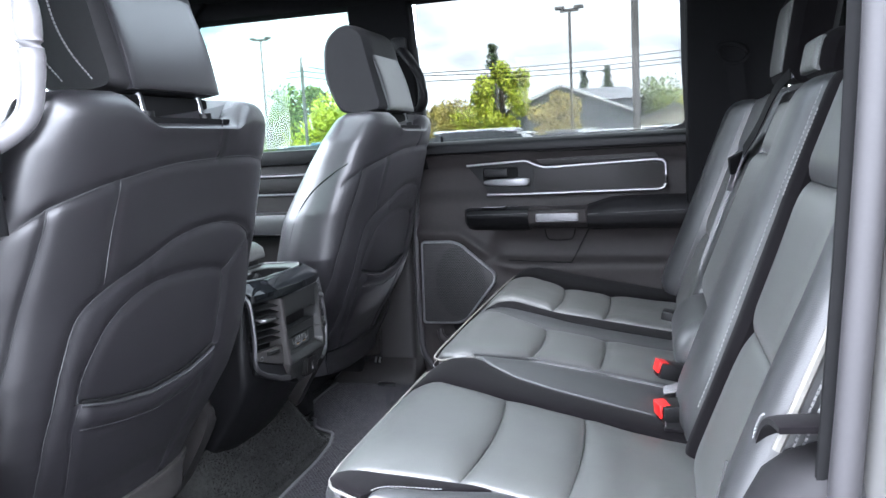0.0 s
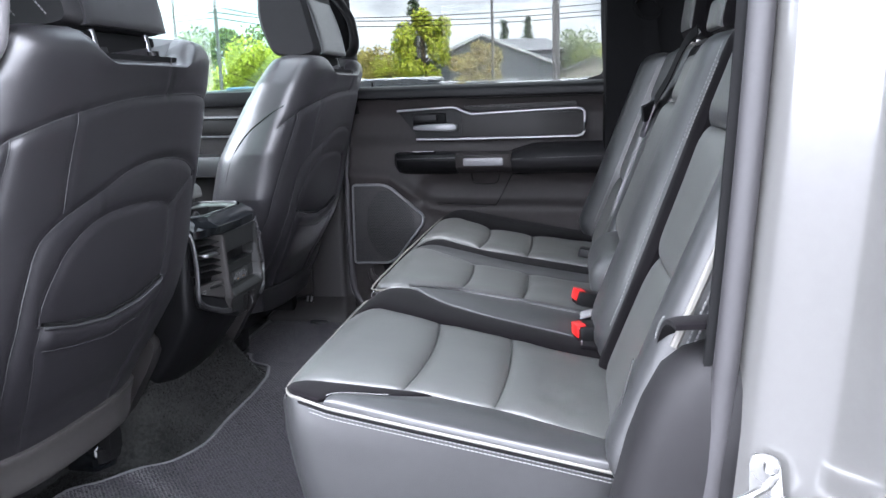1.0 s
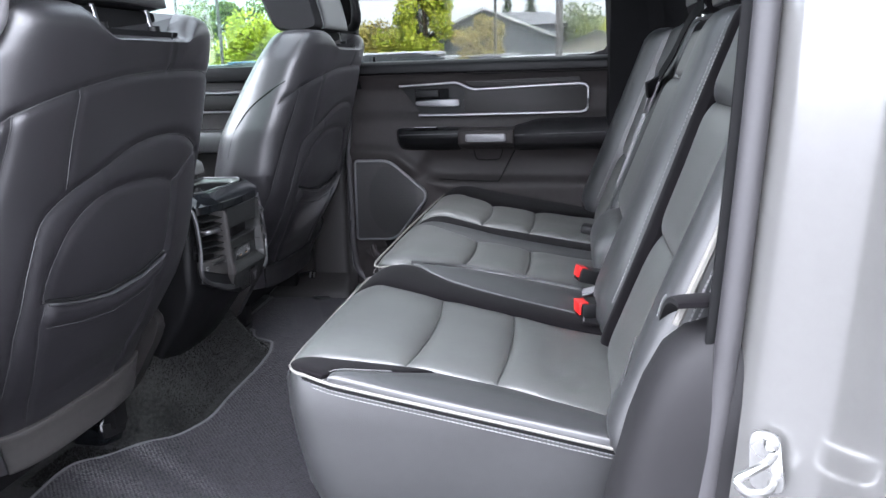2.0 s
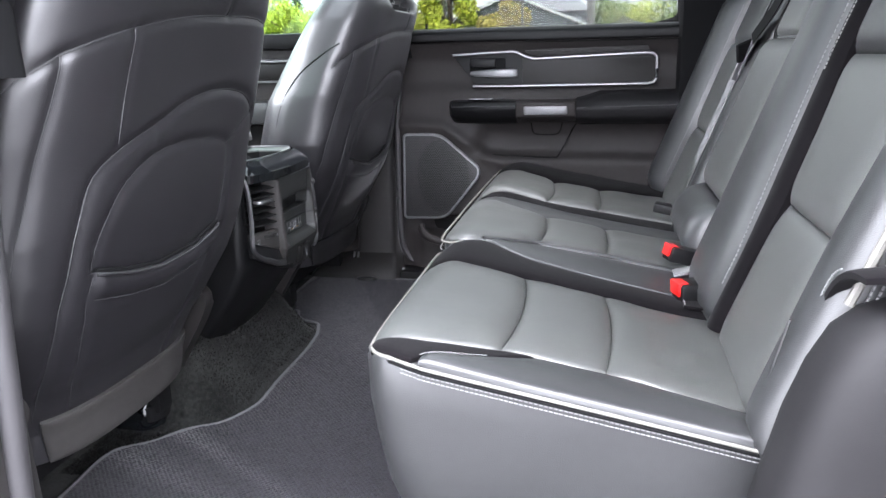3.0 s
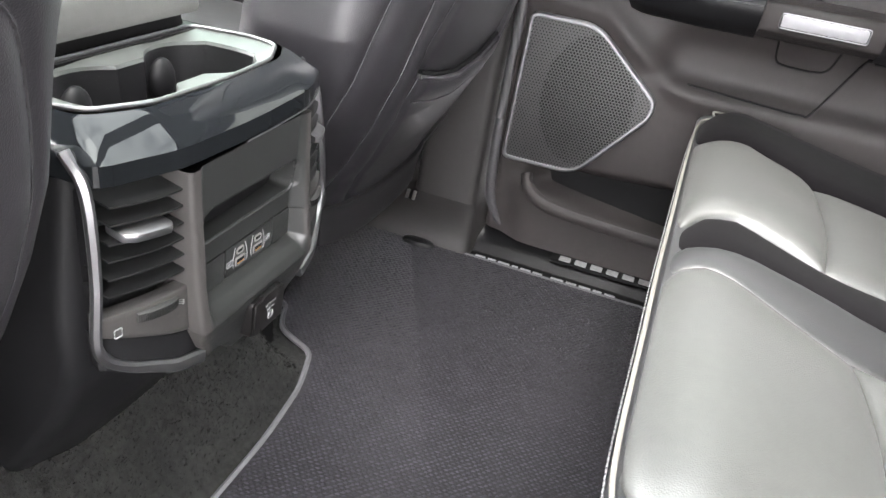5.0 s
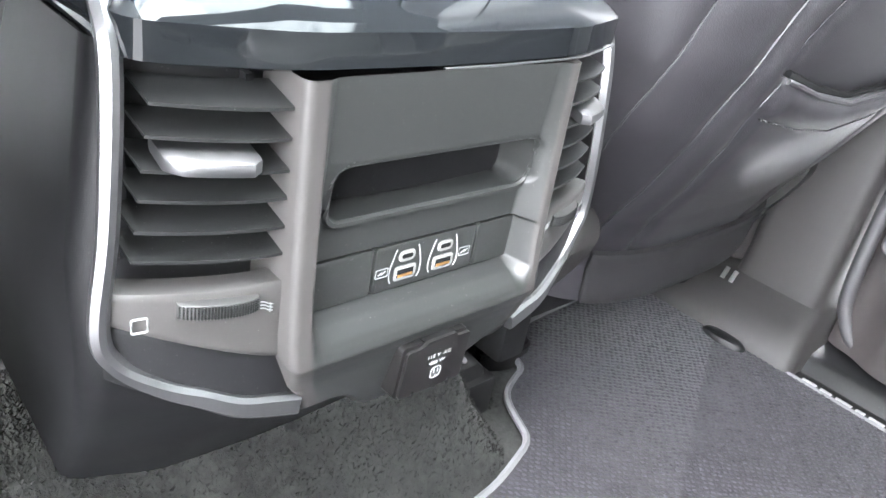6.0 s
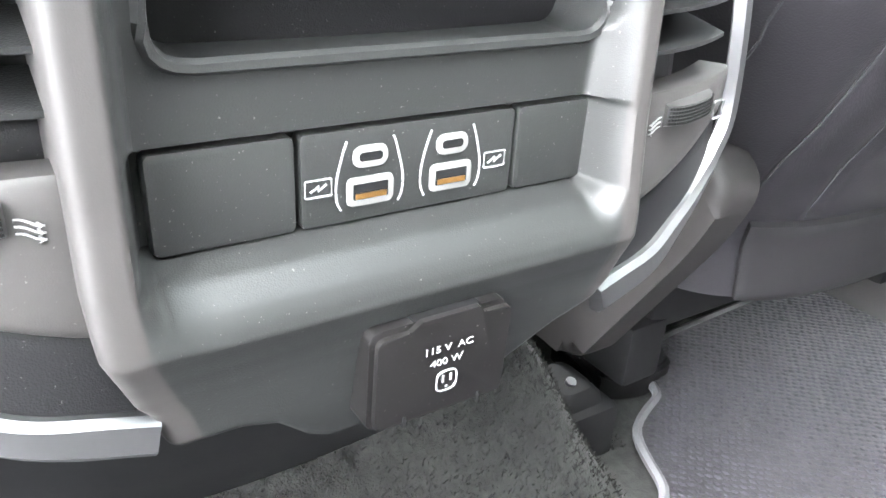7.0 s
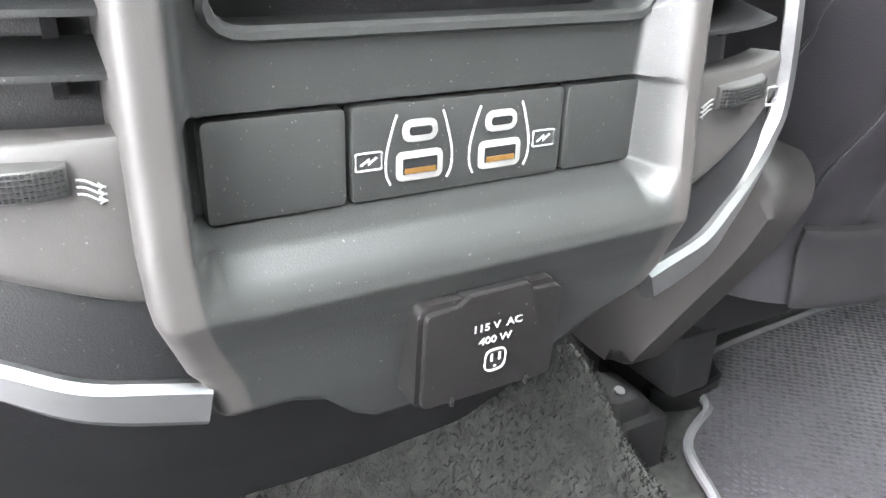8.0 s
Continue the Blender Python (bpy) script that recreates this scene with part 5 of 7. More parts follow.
part("handle_lever", loft([rounded([(x, 0.828 + k, 0.638 + h), (x, 0.828 + k, 0.662 - h), (x, 0.846 + k, 0.660 - h), (x, 0.846 + k, 0.640 + h)], 0.005, 3) for x, k, h in ((0.268, 0.012, 0.006), (0.285, 0.006, 0.003), (0.34, 0.0, 0.0), (0.40, -0.002, -0.001), (0.412, 0.004, 0.002))]), M["greytab"], dr, "brushed silver door lever")
part("lock_tab", boxed((0.268, 0.842, 0.668), (0.345, 0.856, 0.692), 0.005), M["plastic"], dr)
# armrest in three pieces
part("armrest_front", loft([rounded([(x, 0.815 + k, 0.518), (x, 0.800 + k, 0.545), (x, 0.806 + k, 0.568 - k * 0.1), (x, 0.872, 0.572 - k * 0.1), (x, 0.872, 0.500), (x, 0.84 + k, 0.498 + k * 0.3)], 0.010, 3) for x, k in ((0.200, 0.045), (0.212, 0.018), (0.235, 0.006), (0.32, 0.0), (0.412, 0.0))]), M["plastic"], dr)
part("armrest_seam", tubed([(0.205, 0.815, 0.552), (0.235, 0.799, 0.553), (0.41, 0.793, 0.555)], 0.0016, n=5), M["seam"], dr)
part("switch", boxed((0.265, 0.806, 0.5705), (0.345, 0.835, 0.5755), 0.003), M["gloss"], dr)
part("switch_edge", tubed([(0.27, 0.806, 0.576), (0.34, 0.806, 0.576)], 0.0014, n=5), M["chrome"], dr)
part("pull_block", loft([rounded([(x, 0.787 + k, 0.522), (x, 0.784 + k, 0.566), (x, 0.872, 0.570), (x, 0.872, 0.505), (x, 0.83, 0.505)], 0.008, 3) for x, k in ((0.412, 0.006), (0.42, 0.0), (0.58, 0.0), (0.588, 0.006))]), M["doorskin"], dr)
part("pull_plate", prism(rounded([(0.440, 0.785, 0.533), (0.440, 0.783, 0.551), (0.562, 0.783, 0.551), (0.562, 0.785, 0.533)], 0.004, 3), (0, -0.004, 0), 0.001), M["greytab"], dr, "pale satin pull handle plate")
part("pull_rim", tubed(rounded([(0.438, 0.782, 0.531), (0.438, 0.780, 0.553), (0.564, 0.780, 0.553), (0.564, 0.782, 0.531)], 0.004, 3), 0.0010, n=5, closed=True), M["chrome"], dr)
part("armrest_rear", loft([rounded([(x, 0.806 + k, 0.515), (x, 0.792 + k, 0.545), (x, 0.798 + k, 0.560 + h), (x, 0.825 + k, 0.582 + h), (x, 0.872, 0.592 + h), (x, 0.872, 0.500), (x, 0.84, 0.498)], 0.010, 3) for x, k, h in ((0.588, 0.004, -0.016), (0.62, 0.0, -0.008), (0.66, 0.0, 0.004), (0.75, 0.0, 0.006), (0.88, 0.004, 0.006), (0.895, 0.02, 0.0))]), M["bolster"], dr)
part("armrest_seam", tubed([(0.592, 0.797, 0.548), (0.88, 0.791, 0.555)], 0.0016, n=5), M["seam"], dr)
part("tab_line", tubed(smooth_line([(0.452, 0.860, 0.500), (0.458, 0.866, 0.470), (0.475, 0.869, 0.462), (0.52, 0.869, 0.462), (0.538, 0.866, 0.470), (0.548, 0.860, 0.500)], 5), 0.0018, n=5), M["dark"], dr)
part("scoop_line", tubed(smooth_line([(0.335, 0.852, 0.402), (0.45, 0.852, 0.396), (0.52, 0.852, 0.394), (0.538, 0.854, 0.402), (0.585, 0.866, 0.49), (0.60, 0.862, 0.498)], 6), 0.0020, n=5), M["dark"], dr)
part("scoop_line", tubed(smooth_line([(0.60, 0.864, 0.494), (0.72, 0.862, 0.497), (0.88, 0.862, 0.495)], 5), 0.0022, n=5), M["dark"], dr)
# speaker
sp = rounded([(0.055, 0.836, 0.466), (0.170, 0.836, 0.466), (0.292, 0.836, 0.362), (0.289, 0.836, 0.335), (0.184, 0.836, 0.202), (0.049, 0.836, 0.200)], [0.012, 0.03, 0.02, 0.02, 0.03, 0.012], 5)
spk = part("speaker_grille", prism(sp, (0, -0.003, 0), 0.001), M["grille"], dr, "black perforated speaker grille")
part("speaker_backing", prism([p + Vector((0, 0.014, 0)) for p in sp], (0, -0.014, 0)), M["doorskin"], dr, smooth=False)
part("speaker_frame", tubed(sp, 0.0, n=8, closed=True, flat=(0.0052, 0.0052), up=(0, 1, 0)), M["chrome"], dr, "satin chrome speaker frame")


def grille_bumps():
    """The webs between the grille's holes."""
    verts, faces = [], []
    spp = [Vector((p.x, p.z, 0)) for p in sp]
    row, z = 0, 0.205
    while z < 0.465:
        x = 0.046 + (row % 2) * 0.0029
        while x < 0.29:
            if inside(x, z, spp):
                big = ((x - 0.178) / 0.082) ** 2 + ((z - 0.335) / 0.118) ** 2 < 1
                if big:
                    k = len(verts)
                    for a in range(6):
                        t = math.pi / 3 * a + 0.52
                        verts.append((x + 0.0021 * math.cos(t), 0.8317, z + 0.0021 * math.sin(t)))
                    faces.append(tuple(range(k, k + 6)))
                else:
                    k = len(verts)
                    for a in range(6):
                        t = math.pi / 3 * a + 0.52
                        verts.append((x + 0.0014 * math.cos(t), 0.8317, z + 0.0014 * math.sin(t)))
                    faces.append(tuple(range(k, k + 6)))
            x += 0.0058
        z += 0.0050
        row += 1
    me = bpy.data.meshes.new("mesh")
    me.from_pydata(verts, [], faces)
    me.materials.append(M["dark"])
    return me


gb = new("perforation", grille_bumps())
gb.parent = spk
tagged(gb, "rows of small dark holes", kind="stuff")
# lower pocket lip
part("pocket_lip", tubed(smooth_line([(0.10, 0.838, 0.175), (0.112, 0.826, 0.150), (0.16, 0.822, 0.128), (0.30, 0.822, 0.118), (0.55, 0.822, 0.112), (0.85, 0.824, 0.112)], 6), 0.0, n=10, flat=(0.010, 0.014)), M["doorskin"], dr)
# flat near-black sheet stands in for the shade inside the door pocket
part("pocket_shade", prism(rounded([(0.125, 0.884, 0.205), (0.32, 0.884, 0.205), (0.60, 0.884, 0.215), (0.86, 0.884, 0.215), (0.86, 0.884, 0.10), (0.16, 0.884, 0.11)], 0.02, 3), (0, -0.001, 0)), M["dark"], dr)
# window: frame and pane
part("window_frame", loft([rounded([(x, y0, z), (x + 0.012, y0, z), (x + 0.012, y0 + 0.05, z), (x - 0.02, y0 + 0.05, z)], 0.004, 2) for x, y0, z in ((0.895, 0.868, 0.77), (0.885, 0.868, 0.95), (0.880, 0.862, 1.25))]), M["dark"], dr)
part("corner_cover", prism([(0.80, 0.905, 0.782), (0.885, 0.905, 0.782), (0.885, 0.905, 0.83), (0.865, 0.905, 0.80)], (0, 0.006, 0)), M["plastic"], dr)
part("pane", boxed((0.05, 0.922, 0.76), (0.90, 0.926, 1.26)), M["glass"], dr, "clear window pane", smooth=False).visible_shadow = False
part("lock_pin", tubed([(0.125, 0.89, 0.784), (0.125, 0.89, 0.80)], 0.004, n=8), M["plastic"], dr)

# belt guide on the far rear pillar
bg = thing("belt_guide", "black shoulder belt guide on the rear pillar", "belt guide", (0.99, 0.80, 0.98))
part("ring", tubed(smooth_line([(0.96, 0.792, 1.0), (0.985, 0.785, 1.01), (1.02, 0.785, 1.0), (1.035, 0.785, 0.975), (1.01, 0.785, 0.955), (0.975, 0.785, 0.965)], 5, closed=True), 0.006, n=8), M["dark"], bg)
part("webbing", ribbon([Vector((1.0, 0.782, 0.965)), Vector((1.02, 0.785, 0.80)), Vector((1.04, 0.79, 0.62))], 0.045, 0.002, (1, 0, 0)), M["headliner"], bg)

# ---- centre console ----
K = 0.043
co_ = thing("centre_console", "black centre console with air vents, ports and a power outlet", "console", (-0.2, K, 0.05))


def con_ring(z, grow=0.0, rear=0.0):
    """The console's outline at a height, front open far ahead."""
    hw = 0.170 + grow
    xr = rear
    return rounded([(-0.95, K - 0.14, z), (-0.05 + xr, K - hw, z), (-0.022 + xr, K - hw, z), (xr, K - 0.095, z), (xr + 0.004, K - 0.02, z), (xr + 0.004, K + 0.02, z), (xr, K + 0.095, z), (-0.022 + xr, K + hw, z), (-0.05 + xr, K + hw, z), (-0.95, K + 0.14, z)], [0.02, 0.03, 0.02, 0.015, 0.01, 0.01, 0.015, 0.02, 0.03, 0.02], 3)


part("body", loft([con_ring(0.03, -0.020, -0.20), con_ring(0.10, -0.014, -0.150), con_ring(0.17, -0.008, -0.098), con_ring(0.235, -0.003, -0.050), con_ring(0.28, 0.001, -0.029), con_ring(0.30, 0.002, -0.022), con_ring(0.36, 0.004, -0.022), con_ring(0.47, -0.008, -0.022)], cap=False), M["plastic"], co_)
# glossy rim and tray
part("gloss_rim", loft([con_ring(0.468, -0.014, 0.002), con_ring(0.470, -0.010, 0.006), con_ring(0.486, -0.010, 0.006), con_ring(0.490, -0.013, 0.002), con_ring(0.507, -0.030, -0.022), con_ring(0.509, -0.034, -0.027)], cap=False), M["gloss"], co_, "piano black rim")
part("rim_line", tubed([p + Vector((0.001, 0, 0)) for p in con_ring(0.4685, -0.0095, 0.0055)][18:-4], 0.0007, n=6), M["softchrome"], co_, "thin bright line under the black rim")
tray_edge = rounded([(-0.147, K - 0.136, 0.5100), (-0.078, K - 0.134, 0.5100), (-0.052, K - 0.128, 0.5100), (-0.029, K - 0.080, 0.5100), (-0.025, K, 0.5100), (-0.029, K + 0.080, 0.5100), (-0.052, K + 0.128, 0.5100), (-0.090, K + 0.134, 0.5100), (-0.147, K + 0.122, 0.5100)], 0.012, 4)


def ray_out(poly, cx, cy, t):
    """How far the outline lies from (cx, cy) in the direction t."""
    d, best = Vector((math.cos(t), math.sin(t))), 0.0
    for i in range(len(poly)):
        a, b = poly[i - 1] - Vector((cx, cy, 0)), poly[i] - Vector((cx, cy, 0))
        e = (b - a)
        den = d.x * e.y - d.y * e.x
        if abs(den) > 1e-9:
            k = (a.x * e.y - a.y * e.x) / den
            q = (a.x * d.y - a.y * d.x) / den
            if k > 0 and -1e-6 <= q <= 1 + 1e-6:
                best = max(best, k)
    return best


TX, TY = -0.086, K - 0.004
ring_o, ring_i, ring_m, ring_b = [], [], [], []
for t in np.linspace(0, 2 * math.pi, 72, endpoint=False):
    ro = ray_out(tray_edge, TX, TY, t)
    # two round wells that run into each other
    d1 = max((s_ * 0.057 * math.sin(t) + math.sqrt(max(0.0, 0.049 ** 2 - (0.057 * math.cos(t)) ** 2)) if abs(0.057 * math.cos(t)) < 0.049 and s_ * math.sin(t) > 0 else 0.0) for s_ in (-1, 1))
    ri = min(max(d1, 0.030 / max(0.2, abs(math.cos(t)))), 0.106, ro - 0.010)
    for lst, rr_, zz in ((ring_o, ro, 0.5090), (ring_m, ri + 0.002, 0.5050), (ring_i, ri, 0.502), (ring_b, ri * 0.88, 0.435)):
        lst.append(Vector((TX + rr_ * math.cos(t), TY + rr_ * math.sin(t), zz)))
part("tray_floor", loft([ring_o, ring_m, ring_i], cap=False), M["traysat"], co_, "glossy tray around the cup holders")
wells = part("cup_holder", loft([ring_i, ring_b, [Vector((TX + (p.x - TX) * 0.1, TY + (p.y - TY) * 0.1, 0.434)) for p in ring_b]], cap=False), M["plastic"], co_, "deep black double cup holder")
part("tray_rim", tubed(tray_edge, 0.0, n=8, closed=True, flat=(0.0020, 0.0022)), M["softchrome"], co_, "satin chrome tray rim")
part("rear_deck", prism([p + Vector((0, 0, 0.0)) for p in rounded([(-0.95, K - 0.135, 0.505), (-0.140, K - 0.135, 0.505), (-0.140, K + 0.135, 0.505), (-0.95, K + 0.135, 0.505)], 0.01, 2)], (0, 0, 0.004)), M["plastic"], co_)
for cx, cy in ((TX - 0.026, TY - 0.070), (TX - 0.030, TY + 0.040)):
    nub = bmesh.new()
    bmesh.ops.create_uvsphere(nub, u_segments=16, v_segments=10, radius=0.015, matrix=Matrix.Translation((cx, cy, 0.480)) @ Matrix.Diagonal((0.7, 1.0, 1.4, 1)))
    part("grip", nub, M["plastic"], wells)

# chrome frame, left and right
def chrome_u(sgn):
    base = [(-0.042, -0.160, 0.492), (-0.023, -0.163, 0.466), (-0.015, -0.169, 0.40), (-0.014, -0.175, 0.350), (-0.012, -0.168, 0.329), (-0.005, -0.150, 0.3145), (0.002, -0.132, 0.3060), (0.008, -0.113, 0.2968), (0.012, -0.083, 0.2895)]
    return smooth_line([(x, K + (y if sgn < 0 else -y), z) for x, y, z in base], 7)


def chrome_band(sgn):
    pts = chrome_u(sgn)
    secs = []
    for i, p in enumerate(pts):
        d = (pts[min(i + 1, len(pts) - 1)] - pts[max(i - 1, 0)]).normalized()
        out = max(0.0, min(1.0, (abs(p.y - K) - 0.10) / 0.07))
        n_ = Vector((1.0, sgn * out * 0.9, 0.10 * (1 - out))).normalized()
        w = d.cross(n_).normalized()
        n_ = w.cross(d).normalized()
        hw = 0.0042 + 0.0022 * (1 - out)
        secs.append([p - w * hw - n_ * 0.004, p - w * hw + n_ * 0.0008, p - w * (hw - 0.0022) + n_ * 0.0032, p + w * (hw - 0.0022) + n_ * 0.0032, p + w * hw + n_ * 0.0008, p + w * hw - n_ * 0.004])
    return loft(secs)


for sgn in (-1, 1):
    part("chrome_frame", chrome_band(sgn), M["softchrome"], co_, "satin chrome frame strip", smooth=False)


def vent_face(s, z, out=0.0):
    """The curved side face: s from 0 at the pillar to 1 at the chrome; sgn by the caller."""
    y = 0.094 + (0.078 - 0.015 * max(0.0, min(1.0, (z - 0.35) / 0.115))) * s
    x = 0.006 - 0.024 * max(s, 0.0) ** 1.7 + out
    return x, y, z


for sgn in (-1, 1):
    vt = part("vent", loft([[Vector((vent_face(s, z, -0.035)[0], K + sgn * vent_face(s, z)[1], z)) for z in (0.364, 0.468)] + [Vector((vent_face(s, z, -0.075)[0], K + sgn * vent_face(s, z)[1], z)) for z in (0.468, 0.364)] for s in np.linspace(0, 1, 8)]), M["dark"], co_, "louvred air vent")
    zs_ = (0.3815, 0.3958, 0.4105, 0.4240, 0.4390, 0.4530)
    for zz in zs_:
        secs = []
        for s in np.linspace(0.0, 0.89, 9):
            x, y, _ = vent_face(s, zz)
            secs.append([Vector((x, K + sgn * y, zz + 0.0012)), Vector((x, K + sgn * y, zz - 0.0004)), Vector((x - 0.024, K + sgn * y, zz + 0.0046)), Vector((x - 0.024, K + sgn * y, zz + 0.0062))])
        part("slat", loft(secs), M["slat"], vt)
    for s in (0.16, 0.85):
        x, y, _ = vent_face(s, 0.4)
        part("link", boxed((x - 0.028, K + sgn * y - 0.0018, 0.372), (x - 0.022, K + sgn * y + 0.0018, 0.462)), M["plastic"], vt, smooth=False)
    secs = []
    for s in np.linspace(0.25, 0.80, 8):
        x, y, _ = vent_face(s, 0.43)
        e = edge_rise((s - 0.25) / 0.55, 0.15) * 0.6 + 0.4
        secs.append(rounded([(x + 0.0085 * e, K + sgn * y, 0.4255), (x + 0.0085 * e, K + sgn * y, 0.4325), (x - 0.012, K + sgn * y, 0.4360), (x - 0.012, K + sgn * y, 0.4300)], 0.002, 2))
    part("vent_tab", loft(secs), M["softchrome"], vt, "bright vent adjuster tab")
    # control face under the louvres
    def ctrl(u, v, sgn=sgn):
        s = -0.06 + 1.06 * v
        x, y, _ = vent_face(s, 0)
        z0 = 0.3215 + 0.030 * max(s, 0.0) ** 1.1
        return Vector((x, K + sgn * y, z0 + (0.3675 - z0) * u))
    f2 = (lambda u, v: ctrl(u, 1 - v)) if sgn > 0 else ctrl
    part("wheel_panel", padded(f2, 10, 14, 0.002, 0.012, 0.12, 0.08), M["satin"], co_, "warm satin control face")
    def band(u, v, sgn=sgn):
        s = -0.19 + 1.19 * v
        x, y, _ = vent_face(s, 0)
        za, zb_ = 0.2905 + 0.030 * max(s, 0.0) ** 1.6, 0.3225 + 0.030 * max(s, 0.0) ** 1.1
        return Vector((x - 0.003 + 0.004 * (1 - u), K + sgn * y, za + (zb_ - za) * u))
    f3 = (lambda u, v: band(u, 1 - v)) if sgn > 0 else band
    part("lower_band", padded(f3, 8, 14, 0.002, 0.012, 0.15, 0.08), M["plastic"], co_)
    secs = []
    for s in np.linspace(0.185, 0.64, 12):
        x, y, _ = vent_face(s, 0)
        e = edge_rise((s - 0.175) / 0.485, 0.4)
        secs.append(rounded([(x + 0.002 + 0.005 * e, K + sgn * y, 0.3548), (x + 0.002 + 0.005 * e, K + sgn * y, 0.3628), (x - 0.004, K + sgn * y, 0.3644), (x - 0.004, K + sgn * y, 0.3536)], 0.0012, 2))
    wheel = part("thumb_wheel", loft(secs), M["wheelgrey"], co_, "ribbed dark grey thumb wheel")
    kn = bmesh.new()
    for s in np.linspace(0.20, 0.635, 26):
        x, y, _ = vent_face(s, 0)
        e = edge_rise((s - 0.175) / 0.485, 0.4)
        for zz in np.linspace(0.3560, 0.3616, 5):
            box(kn, (x + 0.002 + 0.0046 * e, K + sgn * y - 0.00045, zz - 0.00045), (x + 0.002 + 0.0056 * e, K + sgn * y + 0.00045, zz + 0.00045))
    part("knurl", kn, M["slat"], wheel, smooth=False)
    marks = bmesh.new()
    for i in range(3):
        tube(marks, [Vector((vent_face(0.165 - 0.082 * t, 0)[0] + 0.0022, K + sgn * vent_face(0.165 - 0.082 * t, 0)[1], 0.3548 + i * 0.0018 - 0.0022 * t + 0.0004 * math.sin(t * 6))) for t in np.linspace(0, 1, 7)], 0.00033, n=4)
        xe, ye2, _ = vent_face(0.088, 0)
        tube(marks, [Vector((xe + 0.0022, K + sgn * (ye2 + 0.0014), 0.3536 + i * 0.0018)), Vector((xe + 0.0024, K + sgn * ye2, 0.3526 + i * 0.0018)), Vector((xe + 0.0022, K + sgn * (ye2 + 0.0014), 0.3518 + i * 0.0018))], 0.0003, n=4)
    part("airflow_mark", marks, M["white"], co_)
    x, y, _ = vent_face(0.83, 0)
    part("airflow_mark", tubed(rounded([(x + 0.004, K + sgn * (y - 0.0035), 0.348), (x + 0.003, K + sgn * (y + 0.0035), 0.348), (x + 0.003, K + sgn * (y + 0.0035), 0.3555), (x + 0.004, K + sgn * (y - 0.0035), 0.3555)], 0.001, 2), 0.0006, n=4, closed=True), M["white"], co_)

# fascia: struts, header, pocket, port bay, ledge and lower face moulded in one
Y0, Y1 = -0.0345, 0.1250
front_x = table([(0.255, 0.0045), (0.265, 0.0072), (0.275, 0.0098), (0.285, 0.0122), (0.295, 0.0143), (0.303, 0.0162), (0.31, 0.0186), (0.315, 0.0208), (0.32, 0.0228), (0.33, 0.0222), (0.36, 0.019), (0.42, 0.016), (0.468, 0.014)])
bay_x = table([(0.3195, 0.0228), (0.3235, 0.0210), (0.3275, 0.0178), (0.3335, 0.0108), (0.3368, 0.0030), (0.3385, -0.003), (0.3392, -0.006), (0.3678, -0.006), (0.369, 0.0015), (0.388, 0.0025), (0.426, 0.009), (0.468, 0.011)])
left_y = table([(0.275, -0.0370), (0.2854, -0.0388), (0.3045, -0.0425), (0.3196, -0.0482), (0.331, -0.0525), (0.345, -0.0536), (0.468, -0.0532)])
right_y = table([(0.275, 0.1220), (0.2905, 0.1262), (0.3076, 0.1295), (0.322, 0.1318), (0.335, 0.1325), (0.468, 0.1325)])
foot_z = table([(-0.05, 0.284), (-0.036, 0.2785), (-0.015, 0.278), (-0.003, 0.274), (0.008, 0.263), (0.016, 0.2585), (0.075, 0.2585), (0.088, 0.270), (0.105, 0.281), (0.125, 0.289)])


def fascia_x(y, z):
    F = front_x(z)
    if z <= 0.3195:
        return F
    left = 1 - soft(-0.0425, -0.0345, y)
    right = soft(0.1130, 0.1242, y)
    drop = 0.0032 * (1 - edge_rise(min(max((y - Y0) / (Y1 - Y0), 0.0), 1.0), 0.09)) if z < 0.337 else 0.0
    inner_x = bay_x(z - drop)
    # the pocket is a deep rounded box
    dy, dz = abs(y - 0.0450) - 0.0630, abs(z - 0.4065) - 0.0075
    out = math.hypot(max(dy, 0), max(dz, 0)) if dy > 0 or dz > 0 else 0.0
    inner_x += (-0.030 - inner_x) * (1 - soft(0.0080, 0.0105, out))
    return inner_x + (F - inner_x) * max(left, right)


def fascia():
    nv, nu = 210, 190
    rows, flags = [], []
    bm = bmesh.new()
    for i in range(nv + 1):
        v = i / nv
        zn = 0.272 + 0.196 * v
        ya_, yb_ = left_y(zn), right_y(zn)
        row = []
        for j in range(nu + 1):
            y = ya_ + (yb_ - ya_) * j / nu
            z = 0.2585 + 0.2095 * v + (foot_z(y) - 0.2585) * max(0.0, 1 - v / 0.2)
            e = min(y - ya_, yb_ - y) / 0.005
            roll = 0.005 * (1 - math.sqrt(max(0.0, 1 - max(0.0, 1 - e) ** 2)))
            roll += 0.005 * max(0.0, 1 - (z - foot_z(y)) / 0.006) ** 2
            row.append(bm.verts.new((fascia_x(y, z) - roll, y, z)))
        row = [bm.verts.new((-0.03, ya_ + 0.001, row[0].co.z))] + row + [bm.verts.new((-0.03, yb_ - 0.001, row[-1].co.z))]
        rows.append(row)
    rows.insert(0, [bm.verts.new((-0.035, v_.co.y, v_.co.z + 0.002)) for v_ in rows[0]])
    for a, b in zip(rows, rows[1:]):
        for j in range(len(a) - 1):
            f = bm.faces.new((a[j], a[j + 1], b[j + 1], b[j]))
            f.smooth = True
            # outer columns get a paler graphite that holds the light on the struts
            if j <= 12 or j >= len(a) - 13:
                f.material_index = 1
    return bm


